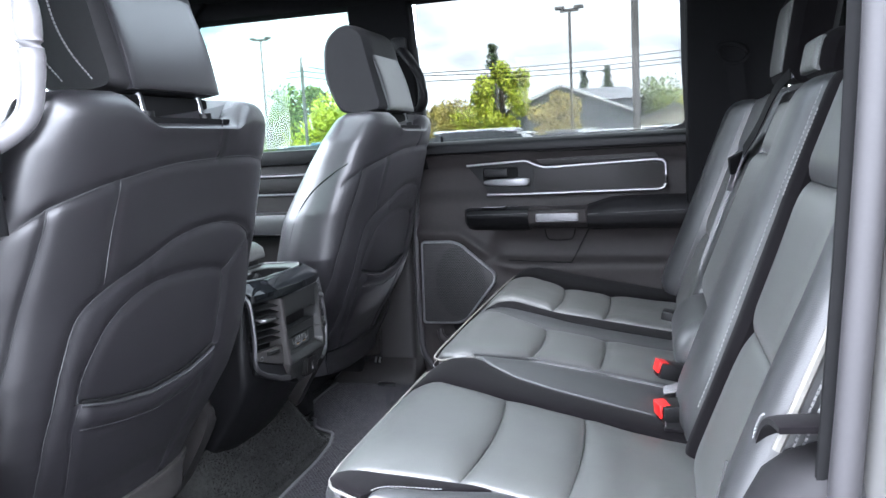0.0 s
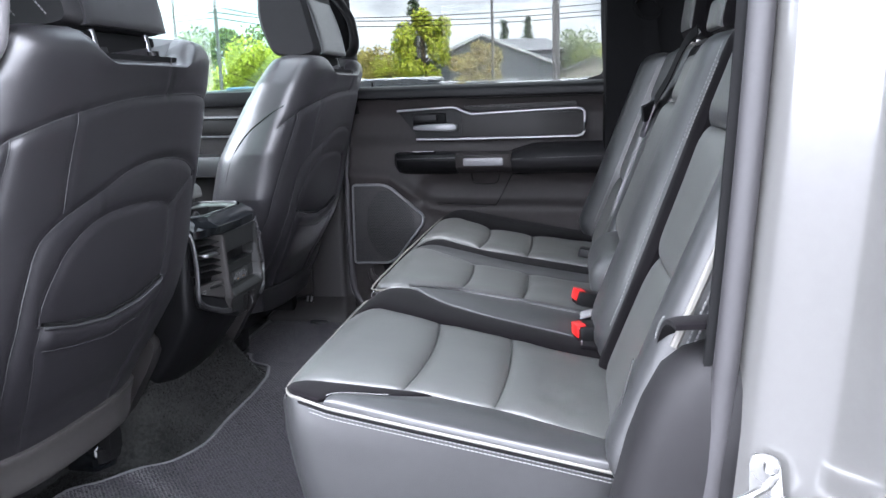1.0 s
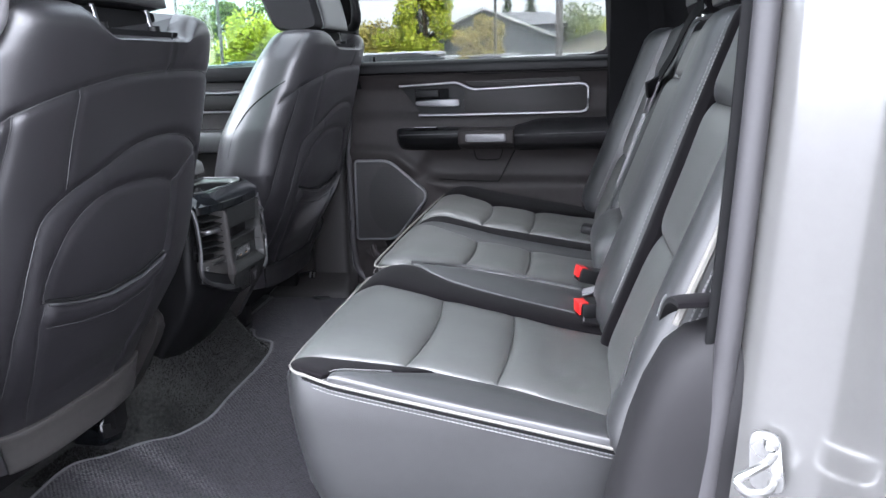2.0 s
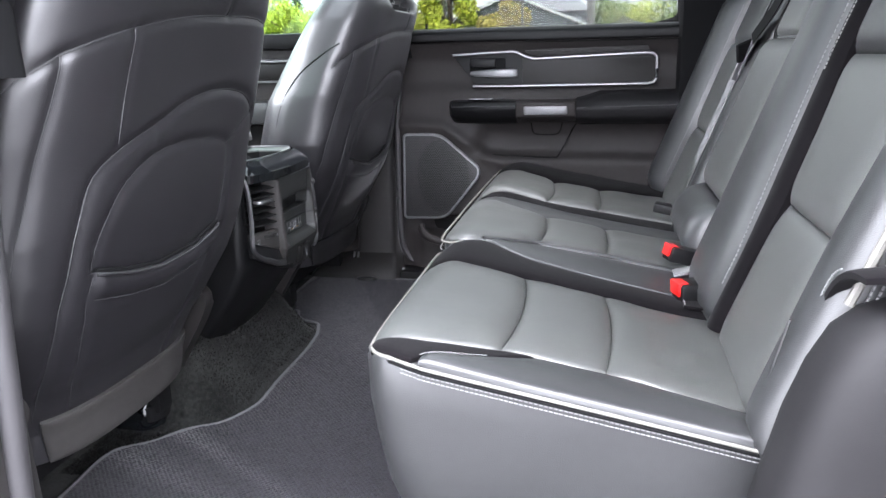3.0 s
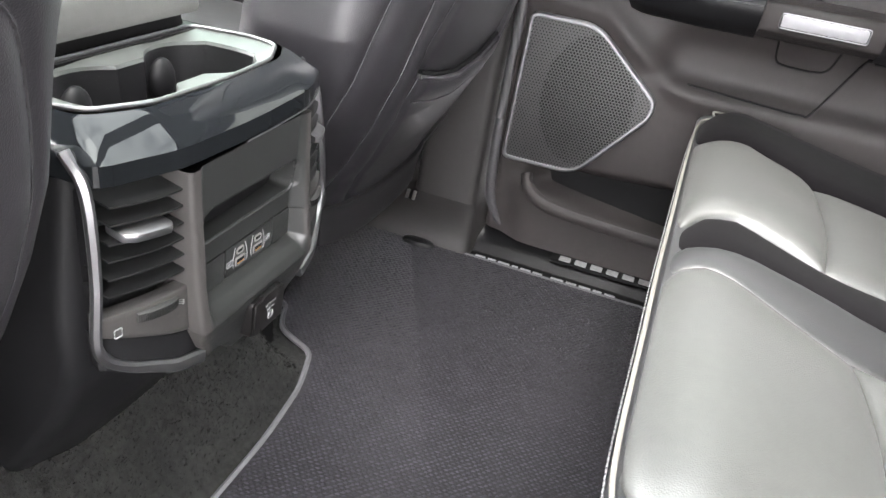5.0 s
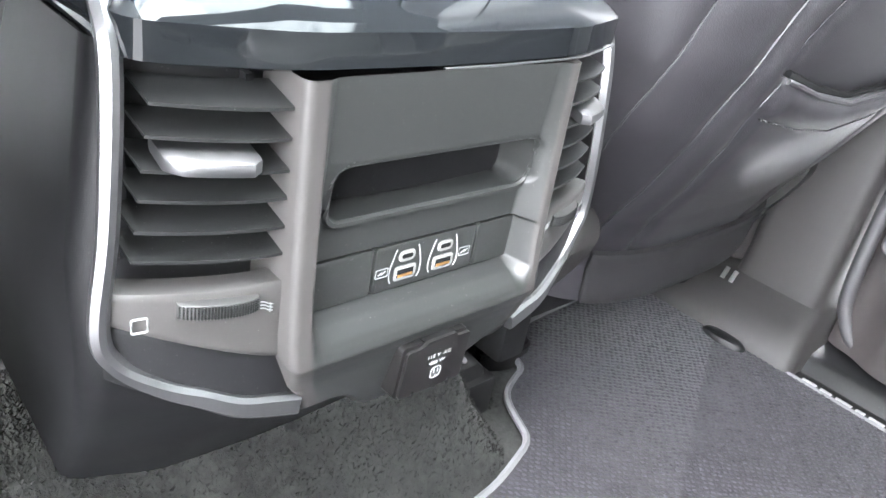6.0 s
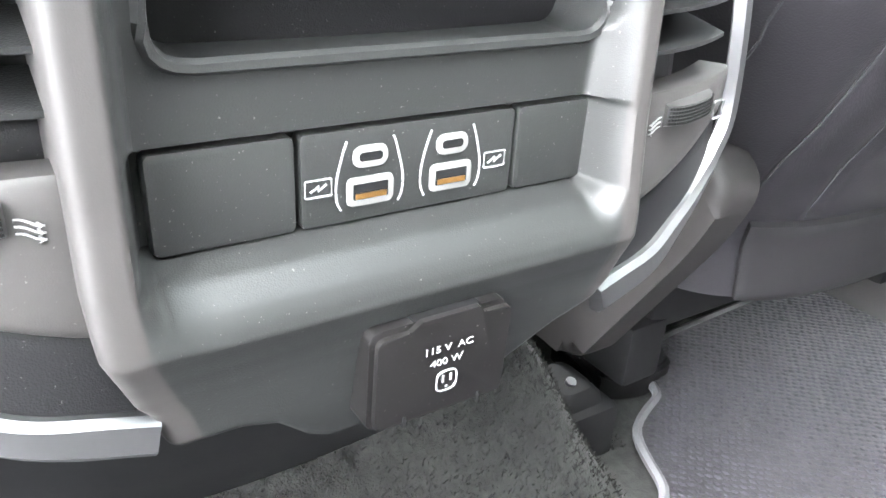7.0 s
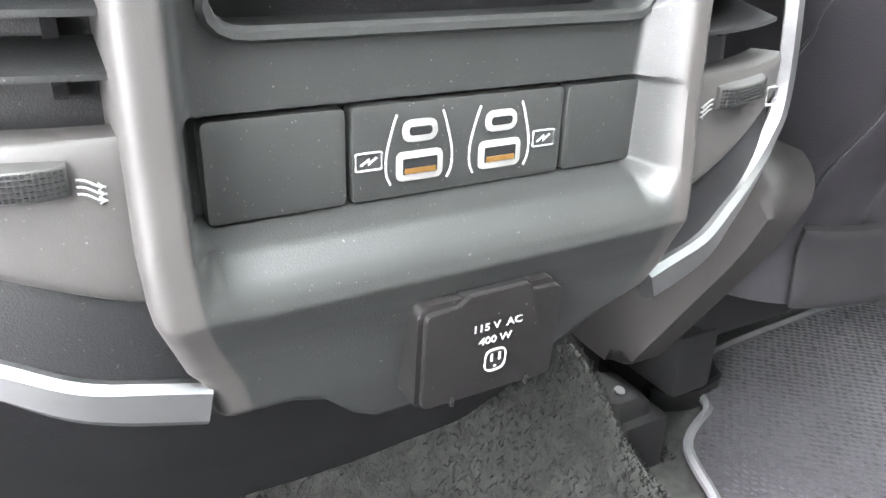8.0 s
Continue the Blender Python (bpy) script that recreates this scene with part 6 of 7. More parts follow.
fascia_ob = part("fascia", fascia(), M["consoleface"], co_, "graphite fascia, struts coloured paler for the light on them")
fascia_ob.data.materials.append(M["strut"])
rimp = rounded([(0.0025, Y0 + 0.004, 0.389), (0.0025, Y1 - 0.006, 0.389), (0.0065, Y1 - 0.006, 0.424), (0.0065, Y0 + 0.004, 0.424)], 0.012, 5)
part("pocket_rim", tubed(rimp, 0.0022, n=6, closed=True), M["consoleface"], co_, "raised pocket rim")
blank_l = part("blank_cover", prism(rounded([(-0.004, -0.0332, 0.338), (-0.004, 0.0078, 0.338), (-0.004, 0.0078, 0.3675), (-0.004, -0.0332, 0.3675)], 0.0025, 3), (0.0055, 0, 0), 0.0016), M["consoleface"], co_, "blank switch cover")
blank_r = part("blank_cover", prism(rounded([(-0.004, 0.0868, 0.338), (-0.004, 0.1240, 0.338), (-0.004, 0.1240, 0.3675), (-0.004, 0.0868, 0.3675)], 0.0025, 3), (0.0055, 0, 0), 0.0016), M["consoleface"], co_, "blank switch cover")
usb = part("port_plate", prism(rounded([(-0.004, 0.0092, 0.338), (-0.004, 0.0854, 0.338), (-0.004, 0.0854, 0.3675), (-0.004, 0.0092, 0.3675)], 0.002, 3), (0.0055, 0, 0), 0.0015), M["consoleface"], co_, "port plate with four charging ports")
XF = 0.0015


def plate_loop(cy, cz, w, h, r, x):
    return rounded([(x, cy - w / 2, cz - h / 2), (x, cy + w / 2, cz - h / 2), (x, cy + w / 2, cz + h / 2), (x, cy - w / 2, cz + h / 2)], r, 5)


for cy in (0.0314, 0.0605):
    sh = part("port", prism(plate_loop(cy, 0.3478, 0.0158, 0.0092, 0.0022, XF - 0.0005), (0.0012, 0, 0), 0.0004), M["port"], usb, "pale grey rectangular port")
    part("opening", prism(plate_loop(cy, 0.3478, 0.0118, 0.0050, 0.0004, XF + 0.0006), (0.0003, 0, 0)), M["dark"], sh, smooth=False)
    part("tongue", boxed((XF + 0.0008, cy - 0.0052, 0.3456), (XF + 0.0012, cy + 0.0052, 0.3472)), M["contact"], sh, smooth=False)
    sc = part("port", prism(plate_loop(cy, 0.3587, 0.0118, 0.0068, 0.0034, XF - 0.0005), (0.0012, 0, 0), 0.0004), M["port"], usb, "pale grey oval port")
    part("opening", prism(plate_loop(cy, 0.3587, 0.0078, 0.0027, 0.0013, XF + 0.0006), (0.0003, 0, 0)), M["dark"], sc, smooth=False)
    for sg in (-1, 1):
        ln = smooth_line([(XF + 0.0002, cy + sg * 0.0078, 0.3640), (XF + 0.0002, cy + sg * 0.0092, 0.3600), (XF + 0.0002, cy + sg * 0.0112, 0.3520), (XF + 0.0002, cy + sg * 0.0112, 0.3460), (XF + 0.0002, cy + sg * 0.0098, 0.3425)], 5)
        part("bracket_mark", tubed(ln, 0.00042, n=4), M["white"], usb)
for cy in (0.0145, 0.0778):
    part("charge_mark", tubed(rounded([(XF + 0.0002, cy - 0.0042, 0.3482), (XF + 0.0002, cy + 0.0042, 0.3482), (XF + 0.0002, cy + 0.0042, 0.3535), (XF + 0.0002, cy - 0.0042, 0.3535)], 0.0004, 2), 0.00035, n=4, closed=True), M["white"], usb)
    part("charge_mark", tubed([(XF + 0.0002, cy - 0.0026, 0.3498), (XF + 0.0002, cy + 0.0002, 0.3516), (XF + 0.0002, cy - 0.0002, 0.3500), (XF + 0.0002, cy + 0.0026, 0.3519)], 0.0004, n=4), M["white"], usb)

# power outlet with its flap
ot = part("outlet", prism(rounded([(0.004, 0.0208, 0.2715), (0.004, 0.0722, 0.2715), (0.006, 0.0722, 0.3105), (0.006, 0.0208, 0.3105)], 0.004, 4), (0.0170, 0, 0), 0.0014), M["outletblack"], co_, "black power outlet cover")
fl = part("flap", prism(rounded([(0.0222, 0.0220, 0.2735), (0.0222, 0.0722, 0.2735), (0.0242, 0.0722, 0.3092), (0.0242, 0.0610, 0.3092), (0.0242, 0.0590, 0.3122), (0.0242, 0.0372, 0.3122), (0.0242, 0.0330, 0.3092), (0.0242, 0.0220, 0.3092)], [0.003, 0.003, 0.003, 0.0006, 0.0006, 0.0006, 0.0006, 0.003], 3), (0.0022, 0, 0), 0.0007), M["outletblack"], ot, "black flap with white print")
part("hinge_slot", boxed((0.0194, 0.036, 0.3104), (0.0234, 0.061, 0.3112)), M["dark"], ot, smooth=False)
for yy in (0.033, 0.062):
    part("hinge_pin", boxed((0.0216, yy - 0.0006, 0.2720), (0.0248, yy + 0.0006, 0.2762)), M["dark"], ot, smooth=False)


def lettering(text, size, m, mat, parent, name="lettering"):
    cu = bpy.data.curves.new("text", "FONT")
    cu.body, cu.size, cu.extrude = text, size, 0.00012
    cu.offset = 0.00003
    cu.align_x = "CENTER"
    tmp = bpy.data.objects.new("tmp_text", cu)
    scene.collection.objects.link(tmp)
    me = bpy.data.meshes.new_from_object(tmp.evaluated_get(bpy.context.evaluated_depsgraph_get()))
    bpy.data.objects.remove(tmp)
    me.transform(m)
    me.materials.clear()
    me.materials.append(mat)
    ob = new(name, me)
    ob.parent = parent
    return ob


def flap_m(y, z):
    return Matrix.Translation((0.0244 + (z - 0.2695) * 0.051 + 0.0003, y, z)) @ Euler((radians(90), 0, radians(90))).to_matrix().to_4x4() @ Matrix.Diagonal((1.22, 1.0, 1, 1))


lettering("115 V  AC", 0.0036, flap_m(0.0478, 0.2988), M["white"], fl)
lettering("400 W", 0.0036, flap_m(0.0474, 0.2935), M["white"], fl)
sym = bmesh.new()
sx = lambda z: 0.0244 + (z - 0.2695) * 0.051 + 0.0004
tube(sym, rounded([(sx(0.2824), 0.0441, 0.2824), (sx(0.2824), 0.0519, 0.2824), (sx(0.2906), 0.0519, 0.2906), (sx(0.2906), 0.0441, 0.2906)], 0.003, 4), 0.0004, n=4, closed=True)
box(sym, (sx(0.286), 0.0461, 0.2862), (sx(0.286) + 0.0003, 0.0469, 0.2890))
box(sym, (sx(0.286), 0.0491, 0.2862), (sx(0.286) + 0.0003, 0.0499, 0.2890))
box(sym, (sx(0.283), 0.0475, 0.2836), (sx(0.283) + 0.0003, 0.0485, 0.2846), 0.0002)
part("socket_mark", sym, M["white"], fl, smooth=False)

# raised matt black block stands in for the shade of a recess with its bolt
lt = thing("carpet_recess_block", "matt black block for a shaded recess beside the floor mat", "latch", (-0.172, 0.31, 0.04))
part("base", boxed((-0.215, 0.276, -0.004), (-0.140, 0.342, 0.052), 0.008), M["dark"], lt)
part("catch", loft([rounded([(-0.205 + k, 0.284 + k, z), (-0.148 - k, 0.284 + k, z), (-0.148 - k, 0.334 - k, z), (-0.205 + k, 0.334 - k, z)], 0.012, 4) for z, k in ((0.048, 0.0), (0.058, 0.002), (0.065, 0.008))]), M["dark"], lt)
part("screw", tubed([(-0.170, 0.309, 0.062), (-0.168, 0.309, 0.068)], 0.0045, n=10), M["softchrome"], lt)

# front armrest lid and the lower console ahead of it
ar = thing("armrest_lid", "black leather front armrest lid with pale stitching", "armrest", (-0.4, K, 0.5))
part("body", boxed((-0.75, K - 0.13, 0.40), (-0.155, K + 0.13, 0.528), 0.02), M["plastic"], ar)
part("pad", loft([rounded([(x, K - w, 0.525), (x, K - w, 0.565 + h), (x, K, 0.578 + h), (x, K + w, 0.565 + h), (x, K + w, 0.525)], 0.015, 3) for x, w, h in ((-0.75, 0.13, -0.01), (-0.70, 0.15, 0.0), (-0.45, 0.15, 0.006), (-0.22, 0.15, 0.004), (-0.170, 0.146, -0.004), (-0.150, 0.138, -0.014), (-0.142, 0.128, -0.030))]), M["insert"], ar)
for dx in (0.0, 0.012):
    part("stitching", stitches([Vector((-0.185 - dx, K - 0.13 + 0.26 * t, 0.570 + 0.008 * math.sin(math.pi * t))) for t in np.linspace(0, 1, 30)], r=0.001), M["thread"], ar)

# ---- outside ----
GZ = -0.80
asphalt = material("grey_asphalt", (0.065, 0.064, 0.065), 0.9, var=0.2, scale=0.8)
grass_m = material("spring_grass", (0.10, 0.14, 0.035), 0.9, var=0.35, scale=0.5)
siding = material("slate_grey_siding", (0.16, 0.17, 0.185), 0.7, var=0.08, scale=0.8)
roof_m = material("grey_shingle_roof", (0.20, 0.20, 0.21), 0.85, var=0.18, scale=2.0)
tan_m = material("tan_siding", (0.42, 0.38, 0.32), 0.7, var=0.1, scale=0.8)
trim_m = material("white_trim", (0.7, 0.7, 0.7), 0.6, var=0.05)
pane_m = material("dark_window_pane", (0.03, 0.035, 0.04), 0.15, var=0.2)
pole_m = material("weathered_pole", (0.16, 0.15, 0.14), 0.7, var=0.2, scale=2)
bark_m = material("brown_bark", (0.09, 0.07, 0.05), 0.9, var=0.3, scale=4)
leaf_y = material("yellow_green_leaves", (0.42, 0.46, 0.04), 0.7, var=0.3, scale=1.5, island=0.35)
leaf_o = material("orange_green_leaves", (0.36, 0.30, 0.07), 0.7, var=0.3, scale=1.5, island=0.35)
leaf_d = material("dark_green_leaves", (0.14, 0.19, 0.05), 0.8, var=0.3, scale=1.5, island=0.4)
leaf_s = material("spruce_needles", (0.07, 0.10, 0.04), 0.8, var=0.3, scale=1.5, island=0.4)
car_white = material("white_car_paint", (0.72, 0.73, 0.74), 0.25, var=0.03, coat=0.5)
car_grey = material("grey_car_paint", (0.25, 0.27, 0.29), 0.25, var=0.03, coat=0.5)
car_blue = material("blue_car_paint", (0.10, 0.20, 0.30), 0.25, var=0.03, coat=0.5)

EYE0 = Vector((0.77, -1.57, 0.77))


def ground_sheet():
    bm = bmesh.new()
    bmesh.ops.create_grid(bm, x_segments=60, y_segments=60, size=900, matrix=Matrix.Translation((0, 300, GZ)))
    return bm


setting("ground", ground_sheet(), asphalt, "pale worn asphalt of a car park reaching to the horizon", "ground", smooth=False)
setting("lawn", boxed((-120, 44, GZ - 0.05), (90, 200, GZ + 0.04)), grass_m, "spring grass beyond the car park", "grass", smooth=False)


def leaf_cloud(centres, n, size, seed):
    """Many small leaf blades in uneven clumps."""
    r = random.Random(seed)
    verts, faces = [], []
    tot = sum(c[3] for c in centres)
    for cx, cy, cz, rad in centres:
        for _ in range(int(n * rad / tot)):
            while True:
                d = Vector((r.uniform(-1, 1), r.uniform(-1, 1), r.uniform(-1, 1)))
                if 0.25 < d.length < 1:
                    break
            p = Vector((cx, cy, cz)) + d * rad * r.uniform(0.75, 1.15)
            a = Vector((r.gauss(0, 1), r.gauss(0, 1), r.gauss(0, 1))).normalized()
            b = a.orthogonal().normalized()
            s = size * r.uniform(0.6, 1.4)
            k = len(verts)
            verts += [p - a * s, p + b * s * 0.6, p + a * s, p - b * s * 0.6]
            faces.append((k, k + 1, k + 2, k + 3))
    me = bpy.data.meshes.new("mesh")
    me.from_pydata(verts, [], faces)
    return me


def broad_tree(x, y, h, w, mat, label, seed, trunk=0.3):
    r = random.Random(seed)
    tr = thing("tree", label, "tree", (x, y, GZ), group="trees beyond the car park")
    bm = tubed([(x, y, GZ), (x + 0.1, y, GZ + h * 0.35), (x, y + 0.1, GZ + h * 0.75)], h * 0.025, n=8)
    top = []
    for k in range(9):
        a, zz = r.uniform(0, 6.28), GZ + h * r.uniform(trunk, 0.7)
        e = (x + math.cos(a) * w * 0.38, y + math.sin(a) * w * 0.38, zz + h * 0.16)
        tube(bm, [(x, y, zz), e], h * 0.008, n=5)
        top.append(e)
    part("trunk", bm, bark_m, tr)
    cs = [(e[0], e[1], e[2], w * r.uniform(0.16, 0.26)) for e in top]
    for k in range(16):
        a, q = r.uniform(0, 6.28), r.uniform(0, 1)
        rad = w * 0.5 * math.sin(math.pi * (0.2 + 0.75 * q)) * r.uniform(0.3, 0.85)
        cs.append((x + rad * math.cos(a), y + rad * math.sin(a), GZ + h * (trunk + (0.92 - trunk) * q), w * r.uniform(0.10, 0.20)))
    me = leaf_cloud(cs, 5200, h * 0.022, seed)
    me.materials.append(mat)
    crown = new("crown", me)
    crown.parent, crown.location = tr, -ORIGIN[tr.name]
    return tr


def spruce(x, y, h, w, label, seed):
    r = random.Random(seed)
    tr = thing("spruce_tree", label, "tree", (x, y, GZ), group="trees beyond the car park")
    part("trunk", tubed([(x, y, GZ), (x, y, GZ + h * 0.98)], h * 0.012, n=6), bark_m, tr)
    verts, faces = [], []
    for k in range(150):
        q = k / 150
        zz = GZ + h * (0.10 + 0.9 * q)
        L = w * 0.5 * (1 - q) ** 0.85 * r.uniform(0.65, 1.15) + 0.1
        a = r.uniform(0, 6.28)
        d = Vector((math.cos(a), math.sin(a), -0.25))
        for j in range(18):
            t = r.uniform(0.1, 1)
            p = Vector((x, y, zz)) + d * L * t + Vector((r.gauss(0, 1), r.gauss(0, 1), r.gauss(0, 0.6))) * 0.12
            s = h * 0.016 * r.uniform(0.6, 1.4)
            aa = Vector((r.gauss(0, 1), r.gauss(0, 1), r.gauss(0, 0.5) - 0.5)).normalized()
            b = aa.orthogonal().normalized()
            i = len(verts)
            verts += [p - aa * s, p + b * s * 0.4, p + aa * s, p - b * s * 0.4]
            faces.append((i, i + 1, i + 2, i + 3))
    me = bpy.data.meshes.new("mesh")
    me.from_pydata(verts, [], faces)
    me.materials.append(leaf_s)
    crown = new("crown", me)
    crown.parent, crown.location = tr, -ORIGIN[tr.name]


def away(x, y, z, k):
    """The same direction from the first eye, k times as far."""
    return EYE0 + (Vector((x, y, z)) - EYE0) * k


# grey house with a gable to the street and a long wing behind
S = 1.6
hs = thing("house", "slate grey gabled house beyond the parked cars", "house", tuple(away(-3, 32, 0, S).xy) + (GZ,))
pL, pP, pR = away(-5.62, 32, 1.99, S), away(-3.21, 32, 2.99, S), away(-0.21, 32, 1.75, S)
y0 = pL.y
wall = prism([(pL.x, y0, GZ), (pR.x, y0, GZ), (pR.x, y0, pR.z), (pP.x, y0, pP.z), (pL.x, y0, pL.z)], (0, 9, 0))
part("wall", wall, siding, hs, smooth=False)
for a, b in ((pL, pP), (pP, pR)):
    d = (b - a).normalized()
    a2 = a - d * 0.35 if a is pL else a
    b2 = b + d * 0.45 if b is pR else b
    up = Vector((-d.z, 0, d.x)) * 0.16
    part("roof", prism([a2 + Vector((0, -0.4, 0)), b2 + Vector((0, -0.4, 0)), b2 + up + Vector((0, -0.4, 0)), a2 + up + Vector((0, -0.4, 0))], (0, 9.8, 0)), roof_m, hs, smooth=False)
    part("fascia", prism([a2 + Vector((0, -0.43, -0.02)), b2 + Vector((0, -0.43, -0.02)), b2 + up + Vector((0, -0.43, 0)), a2 + up + Vector((0, -0.43, 0))], (0, 0.025, 0)), trim_m, hs, smooth=False)
for xa, xb, za, zb in ((-5.1, -3.9, 0.2, 1.35), (-1.6, 0.6, 0.0, 1.3), (1.4, 2.4, 0.1, 1.4)):
    xx0 = pP.x + xa
    wd = part("window", boxed((xx0, y0 - 0.06, za), (xx0 + xb - xa, y0 + 0.02, zb), 0.02), trim_m, hs, smooth=False)
    part("pane", boxed((xx0 + 0.1, y0 - 0.09, za + 0.1), (xx0 + xb - xa - 0.1, y0 - 0.065, zb - 0.1)), pane_m, wd, smooth=False)
for k in range(14):
    zz = GZ + 0.25 + k * 0.26
    if zz < pL.z - 0.1:
        part("siding_board", boxed((pL.x + 0.02, y0 - 0.03, zz), (pR.x - 0.02, y0 + 0.01, zz + 0.245)), siding, hs, smooth=False)
wing = thing("house", "long grey roofed wing behind the gabled house", "house", tuple(away(-2, 42, 0, 1.5).xy) + (GZ,))
qa, qb = away(-4.2, 42, 3.62, 1.5), away(-0.9, 42, 3.55, 1.5)
qc = away(-0.15, 42, 2.75, 1.5)
part("wall", boxed((qa.x, qa.y, GZ), (qc.x, qa.y + 8, qc.z)), siding, wing, smooth=False)
rf = bmesh.new()
vs = [rf.verts.new(p) for p in ((qa.x, qa.y - 0.5, qc.z), (qc.x + 0.4, qa.y - 0.5, qc.z), (qb.x, qa.y + 4, qb.z), (qa.x, qa.y + 4, qa.z), (qa.x, qa.y + 8.5, qc.z), (qc.x + 0.4, qa.y + 8.5, qc.z))]
for f in ((0, 1, 2, 3), (3, 2, 5, 4), (1, 5, 2), (0, 3, 4), (0, 4, 5, 1)):
    rf.faces.new([vs[i] for i in f])
part("roof", rf, roof_m, wing, smooth=False)
sh2 = thing("shed", "tan gabled shed with grey roof at the lot edge", "shed", tuple(away(1.4, 40, 0, 1.3).xy) + (GZ,))
ra, rb, rc_ = away(-0.1, 40, 1.45, 1.3), away(1.75, 40, 2.14, 1.3), away(3.4, 40, 1.5, 1.3)
part("wall", prism([(ra.x, ra.y, GZ), (rc_.x, ra.y, GZ), (rc_.x, ra.y, rc_.z), (rb.x, ra.y, rb.z), (ra.x, ra.y, ra.z)], (0, 6, 0)), tan_m, sh2, smooth=False)
for a, b in ((ra, rb), (rb, rc_)):
    d = (b - a).normalized()
    up = Vector((-d.z, 0, d.x)) * 0.14
    part("roof", prism([a - d * 0.3 + Vector((0, -0.4, 0)), b + d * 0.05 + Vector((0, -0.4, 0)), b + d * 0.05 + up + Vector((0, -0.4, 0)), a - d * 0.3 + up + Vector((0, -0.4, 0))], (0, 6.6, 0)), roof_m, sh2, smooth=False)
part("door", boxed((rb.x - 0.9, ra.y - 0.08, GZ), (rb.x + 0.9, ra.y - 0.01, 1.35), 0.02), siding, sh2, smooth=False)

# poles and wires
def pole(name, label, x, y, top, r, cross=None):
    pt = thing(name, label, "pole", (x, y, GZ), group="poles along the lot")
    part("shaft", tubed([(x, y, GZ), (x, y, top)], r, n=10), pole_m, pt)
    if cross:
        part("crossbar", boxed((x - cross, y - 0.06, top - 0.12), (x + cross, y + 0.06, top), 0.02), pole_m, pt)
        for s in (-1, 1):
            part("lamp_head", boxed((x + s * cross - 0.18, y - 0.12, top - 0.02), (x + s * cross + 0.18, y + 0.12, top + 0.10), 0.03), pole_m, pt)


pole("light_pole", "grey steel light pole in the car park", 0.40, 14, 9.0, 0.072)
p = away(-1.70, 22, 4.57, 1.25)
pole("street_lamp", "thin street lamp with a twin head", p.x, p.y, p.z, 0.055, 0.35)
p = away(-16.3, 30, 5.88, 1.3)
pole("street_lamp", "street lamp with a twin head behind the lawn", p.x, p.y, p.z, 0.08, 0.5)
p = away(-14.38, 30, 4.95, 1.3)
pole("utility_pole", "wooden utility pole carrying wires", p.x, p.y, p.z, 0.10, None)
UP = p
for xq, yq, zq in ((-8.05, 42, 4.45), (-9.3, 46, 3.3), (-10.3, 48, 3.0)):
    q = away(xq, yq, zq, 1.2)
    pole("utility_pole", "distant wooden utility pole", q.x, q.y, q.z, 0.09, 0.7 if zq > 4 else 0.5)
for k, (za, zb, zc_) in enumerate(((3.67, 3.63, 4.25), (3.80, 3.90, 4.5), (3.45, 3.45, 3.95))):
    wr = thing("power_line", "dark overhead power line", "wire", tuple(away(-8, 30, za, 1.3)), group="overhead wires")
    a, b = away(-8.12, 30, za, 1.3), away(1.89, 30, zb, 1.3)
    pts = [UP + Vector((0, 0, -0.5 - 0.3 * k)) + (a - UP - Vector((0, 0, -0.5 - 0.3 * k))) * t - Vector((0, 0, 0.25 * math.sin(math.pi * t))) for t in np.linspace(0, 1, 10)]
    pts += [a + (b - a) * t - Vector((0, 0, 0.15 * math.sin(math.pi * t))) for t in np.linspace(0, 2.2, 20)][1:]
    pts = [UP + Vector((-16, 2, -1.2 - 0.2 * k))] + pts
    part("cable", tubed(pts, 0.022, n=5), M["dark"], wr)

# trees
def tree_at(x, y, ztop, k, w, mat, label, seed, trunk=0.25):
    q = away(x, y, ztop, k)
    broad_tree(q.x, q.y, q.z - GZ, w, mat, label, seed, trunk)


tree_at(-5.45, 30, 4.0, 1.55, 3.6, leaf_y, "bright yellow green spring tree beside the house", 11)
tree_at(-2.9, 27, 2.55, 1.55, 2.8, leaf_o, "young orange green tree in front of the house", 12, 0.2)
tree_at(-8.6, 36, 2.9, 1.4, 4.6, leaf_o, "budding orange brown shrub row", 13, 0.1)
tree_at(-7.7, 35, 2.5, 1.4, 4.0, leaf_y, "yellow green shrub at the lawn's edge", 14, 0.1)
tree_at(-10.2, 37, 2.8, 1.4, 4.4, leaf_o, "budding orange shrub at the lawn's edge", 15, 0.1)
tree_at(0.9, 46, 3.8, 1.5, 7.5, leaf_d, "full green tree behind the shed", 16, 0.15)
tree_at(2.6, 45, 3.3, 1.5, 6.0, leaf_y, "yellow green tree behind the shed", 17, 0.15)
tree_at(4.6, 45, 3.5, 1.5, 7.0, leaf_d, "green tree at the edge of the lot", 18, 0.15)
tree_at(-14.2, 34, 3.65, 1.4, 5.5, leaf_y, "yellow green tree beside the road", 19, 0.1)
tree_at(-12.6, 34, 2.9, 1.4, 4.5, leaf_y, "yellow shrub beside the road", 20, 0.1)
tree_at(-16.2, 36, 2.9, 1.4, 5.5, leaf_y, "low yellow green tree beside the road", 21, 0.1)
tree_at(-18.7, 40, 4.6, 1.4, 6.0, leaf_d, "dark green tree beside the road", 22, 0.15)
tree_at(-20.5, 38, 3.4, 1.4, 6.0, leaf_d, "dark green tree by the road", 23, 0.1)
tree_at(-3.9, 50, 3.7, 1.5, 6.0, leaf_o, "bare budding tree behind the roof", 24, 0.2)
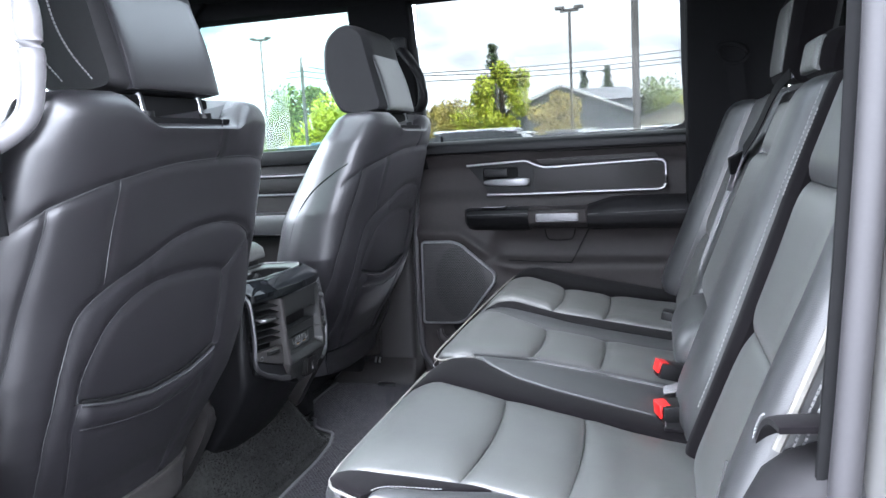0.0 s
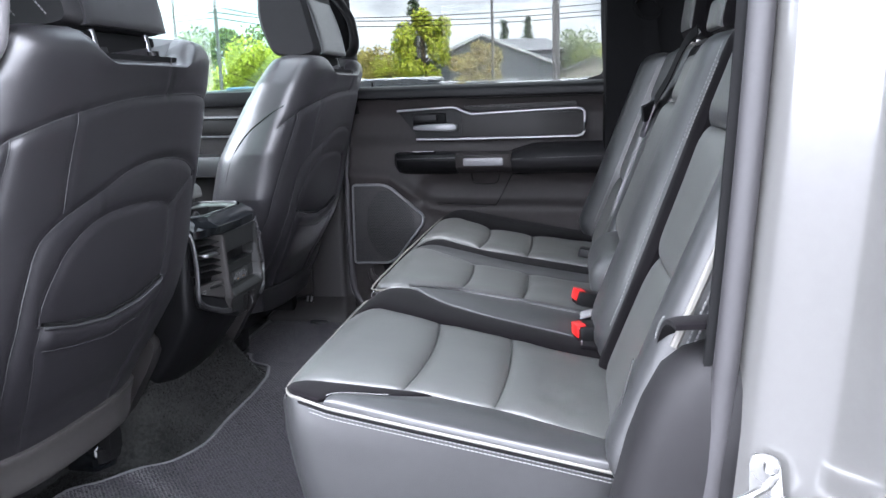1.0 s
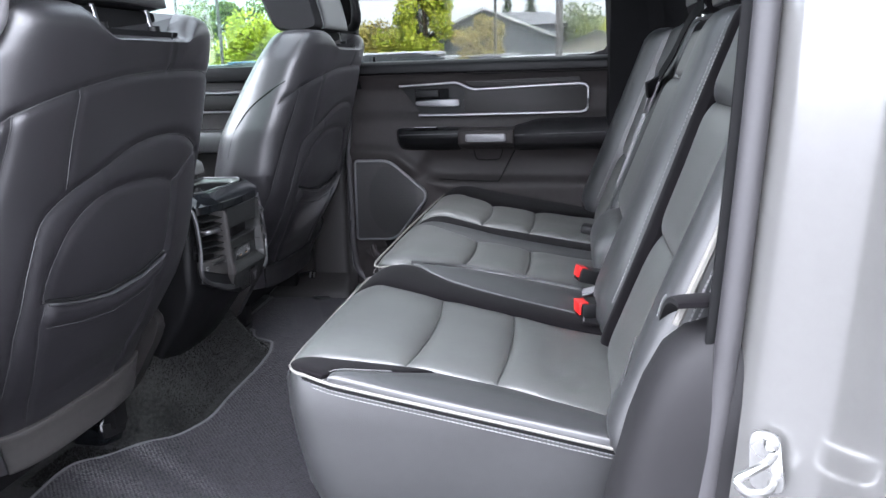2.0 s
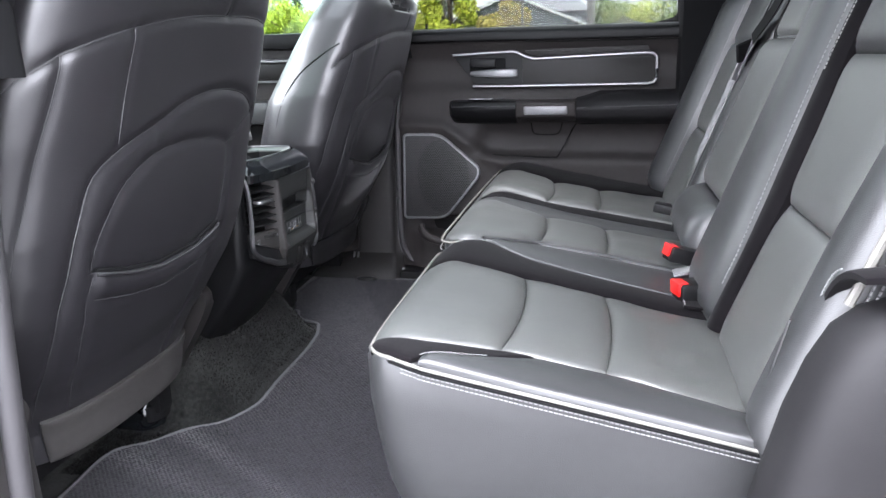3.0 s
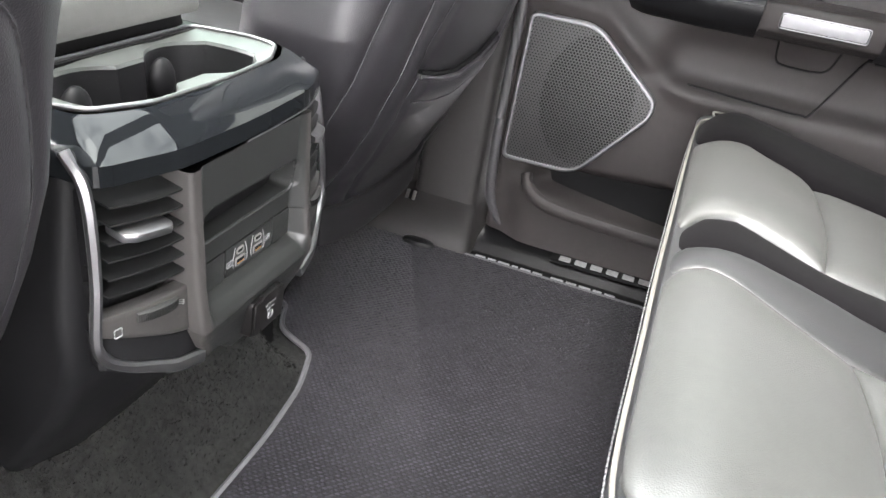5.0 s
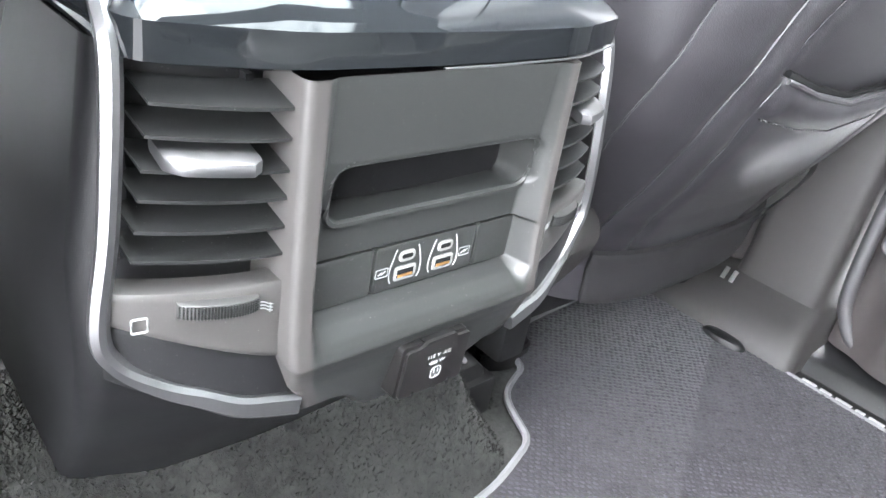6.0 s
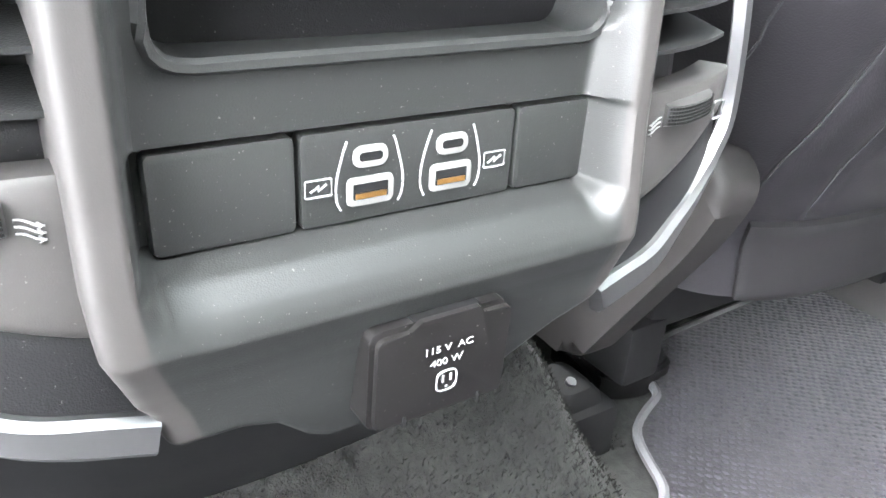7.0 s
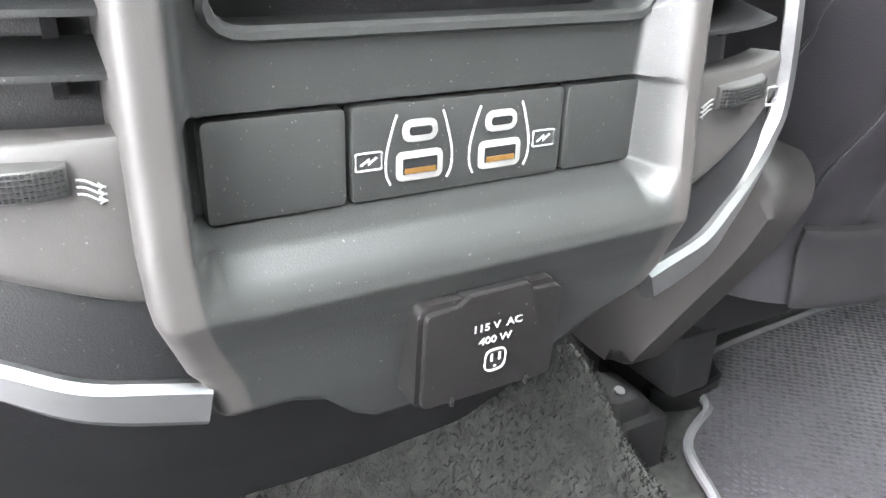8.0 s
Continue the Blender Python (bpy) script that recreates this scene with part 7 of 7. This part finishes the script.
tree_at(-11.9, 48, 3.0, 1.3, 6.0, leaf_o, "budding tree in the distance", 25, 0.1)
for x, y, z, w, sd in ((-7.4, 38, 5.75, 3.6, 31), (-4.75, 60, 5.95, 3.6, 32), (-2.95, 60, 6.15, 3.8, 33), (-8.6, 44, 4.0, 3.2, 34), (-17.6, 44, 4.4, 4.0, 35)):
    q = away(x, y, z, 1.45)
    spruce(q.x, q.y, q.z - GZ, w, "dark pointed spruce tree beyond the lot", sd)


# distant tree line
def woods():
    cs = []
    r = random.Random(5)
    for k in range(150):
        x = -150 + 300 * k / 150
        cs.append((x + r.uniform(-1, 1), 105 + r.uniform(-6, 6), GZ + r.uniform(1.0, 3.4), r.uniform(1.4, 2.6)))
    me = leaf_cloud(cs, 16000, 0.45, 8)
    me.materials.append(leaf_d)
    return me


wd_ = new("distant_woods", woods())
tagged(wd_, "hazy green tree line in the distance", "woods", kind="stuff")


# parked cars
def car(x, y, paint, top, label, turn=0.0):
    c = thing("parked_car", label, "car", (x, y, GZ), group="parked cars")
    h = top - GZ
    secs = []
    for yy, e in ((-0.90, 0.0), (-0.86, 1.0), (-0.5, 1.0), (0.5, 1.0), (0.86, 1.0), (0.90, 0.0)):
        body = [(-2.2, 0.35), (-2.25, 0.62), (-2.1, 0.88), (-1.0, 0.98), (1.0, 1.0), (2.15, 0.95), (2.25, 0.6), (2.2, 0.35)]
        secs.append([Vector((x + a, y + yy, GZ + (b - 0.02 * (1 - e)) * h / 1.6)) for a, b in body])
    part("body", loft(secs), paint, c)
    secs = []
    for yy, ins in ((-0.72, 0.0), (-0.62, 0.06), (0.62, 0.06), (0.72, 0.0)):
        cab = [(-1.15, 0.96), (-0.55 - 0.0, 1.46), (-0.2, 1.56), (0.9, 1.57), (1.5, 1.47), (2.05, 0.97)]
        secs.append([Vector((x + a, y + yy * (1.0 if b < 1.0 else 0.9), GZ + b * h / 1.6)) for a, b in cab])
    part("cabin", loft(secs), pane_m, c, "dark glazed cabin")
    part("roof", boxed((x - 0.45, y - 0.56, GZ + 1.53 * h / 1.6), (x + 1.35, y + 0.56, GZ + h), 0.03), paint, c)
    for wx in (-1.4, 1.4):
        for wy in (-0.84, 0.84):
            whl = part("wheel", tubed([(x + wx, y + wy - 0.1, GZ + 0.33), (x + wx, y + wy + 0.1, GZ + 0.33)], 0.33, n=20), M["dark"], c)
            part("rim", tubed([(x + wx, y + wy - 0.108, GZ + 0.33), (x + wx, y + wy + 0.108, GZ + 0.33)], 0.20, n=14), M["steel"], whl)


car(-3.5, 15.2, car_white, 1.06, "white parked car beyond the window")
car(-0.9, 20.5, car_white, 0.95, "white parked car in the next row")
car(-2.6, 26.0, car_grey, 1.05, "grey parked car in a far row")
car(0.6, 26.0, car_white, 1.02, "white parked car in a far row")
car(4.0, 23.0, car_grey, 1.0, "grey parked car at the row's end")
car(-7.3, 17.0, car_blue, 1.0, "blue parked car in the lot")
car(-10.4, 21.0, car_grey, 0.98, "grey parked car in the lot")
car(-5.4, 30.0, car_white, 1.12, "white parked car in a far row of the lot")
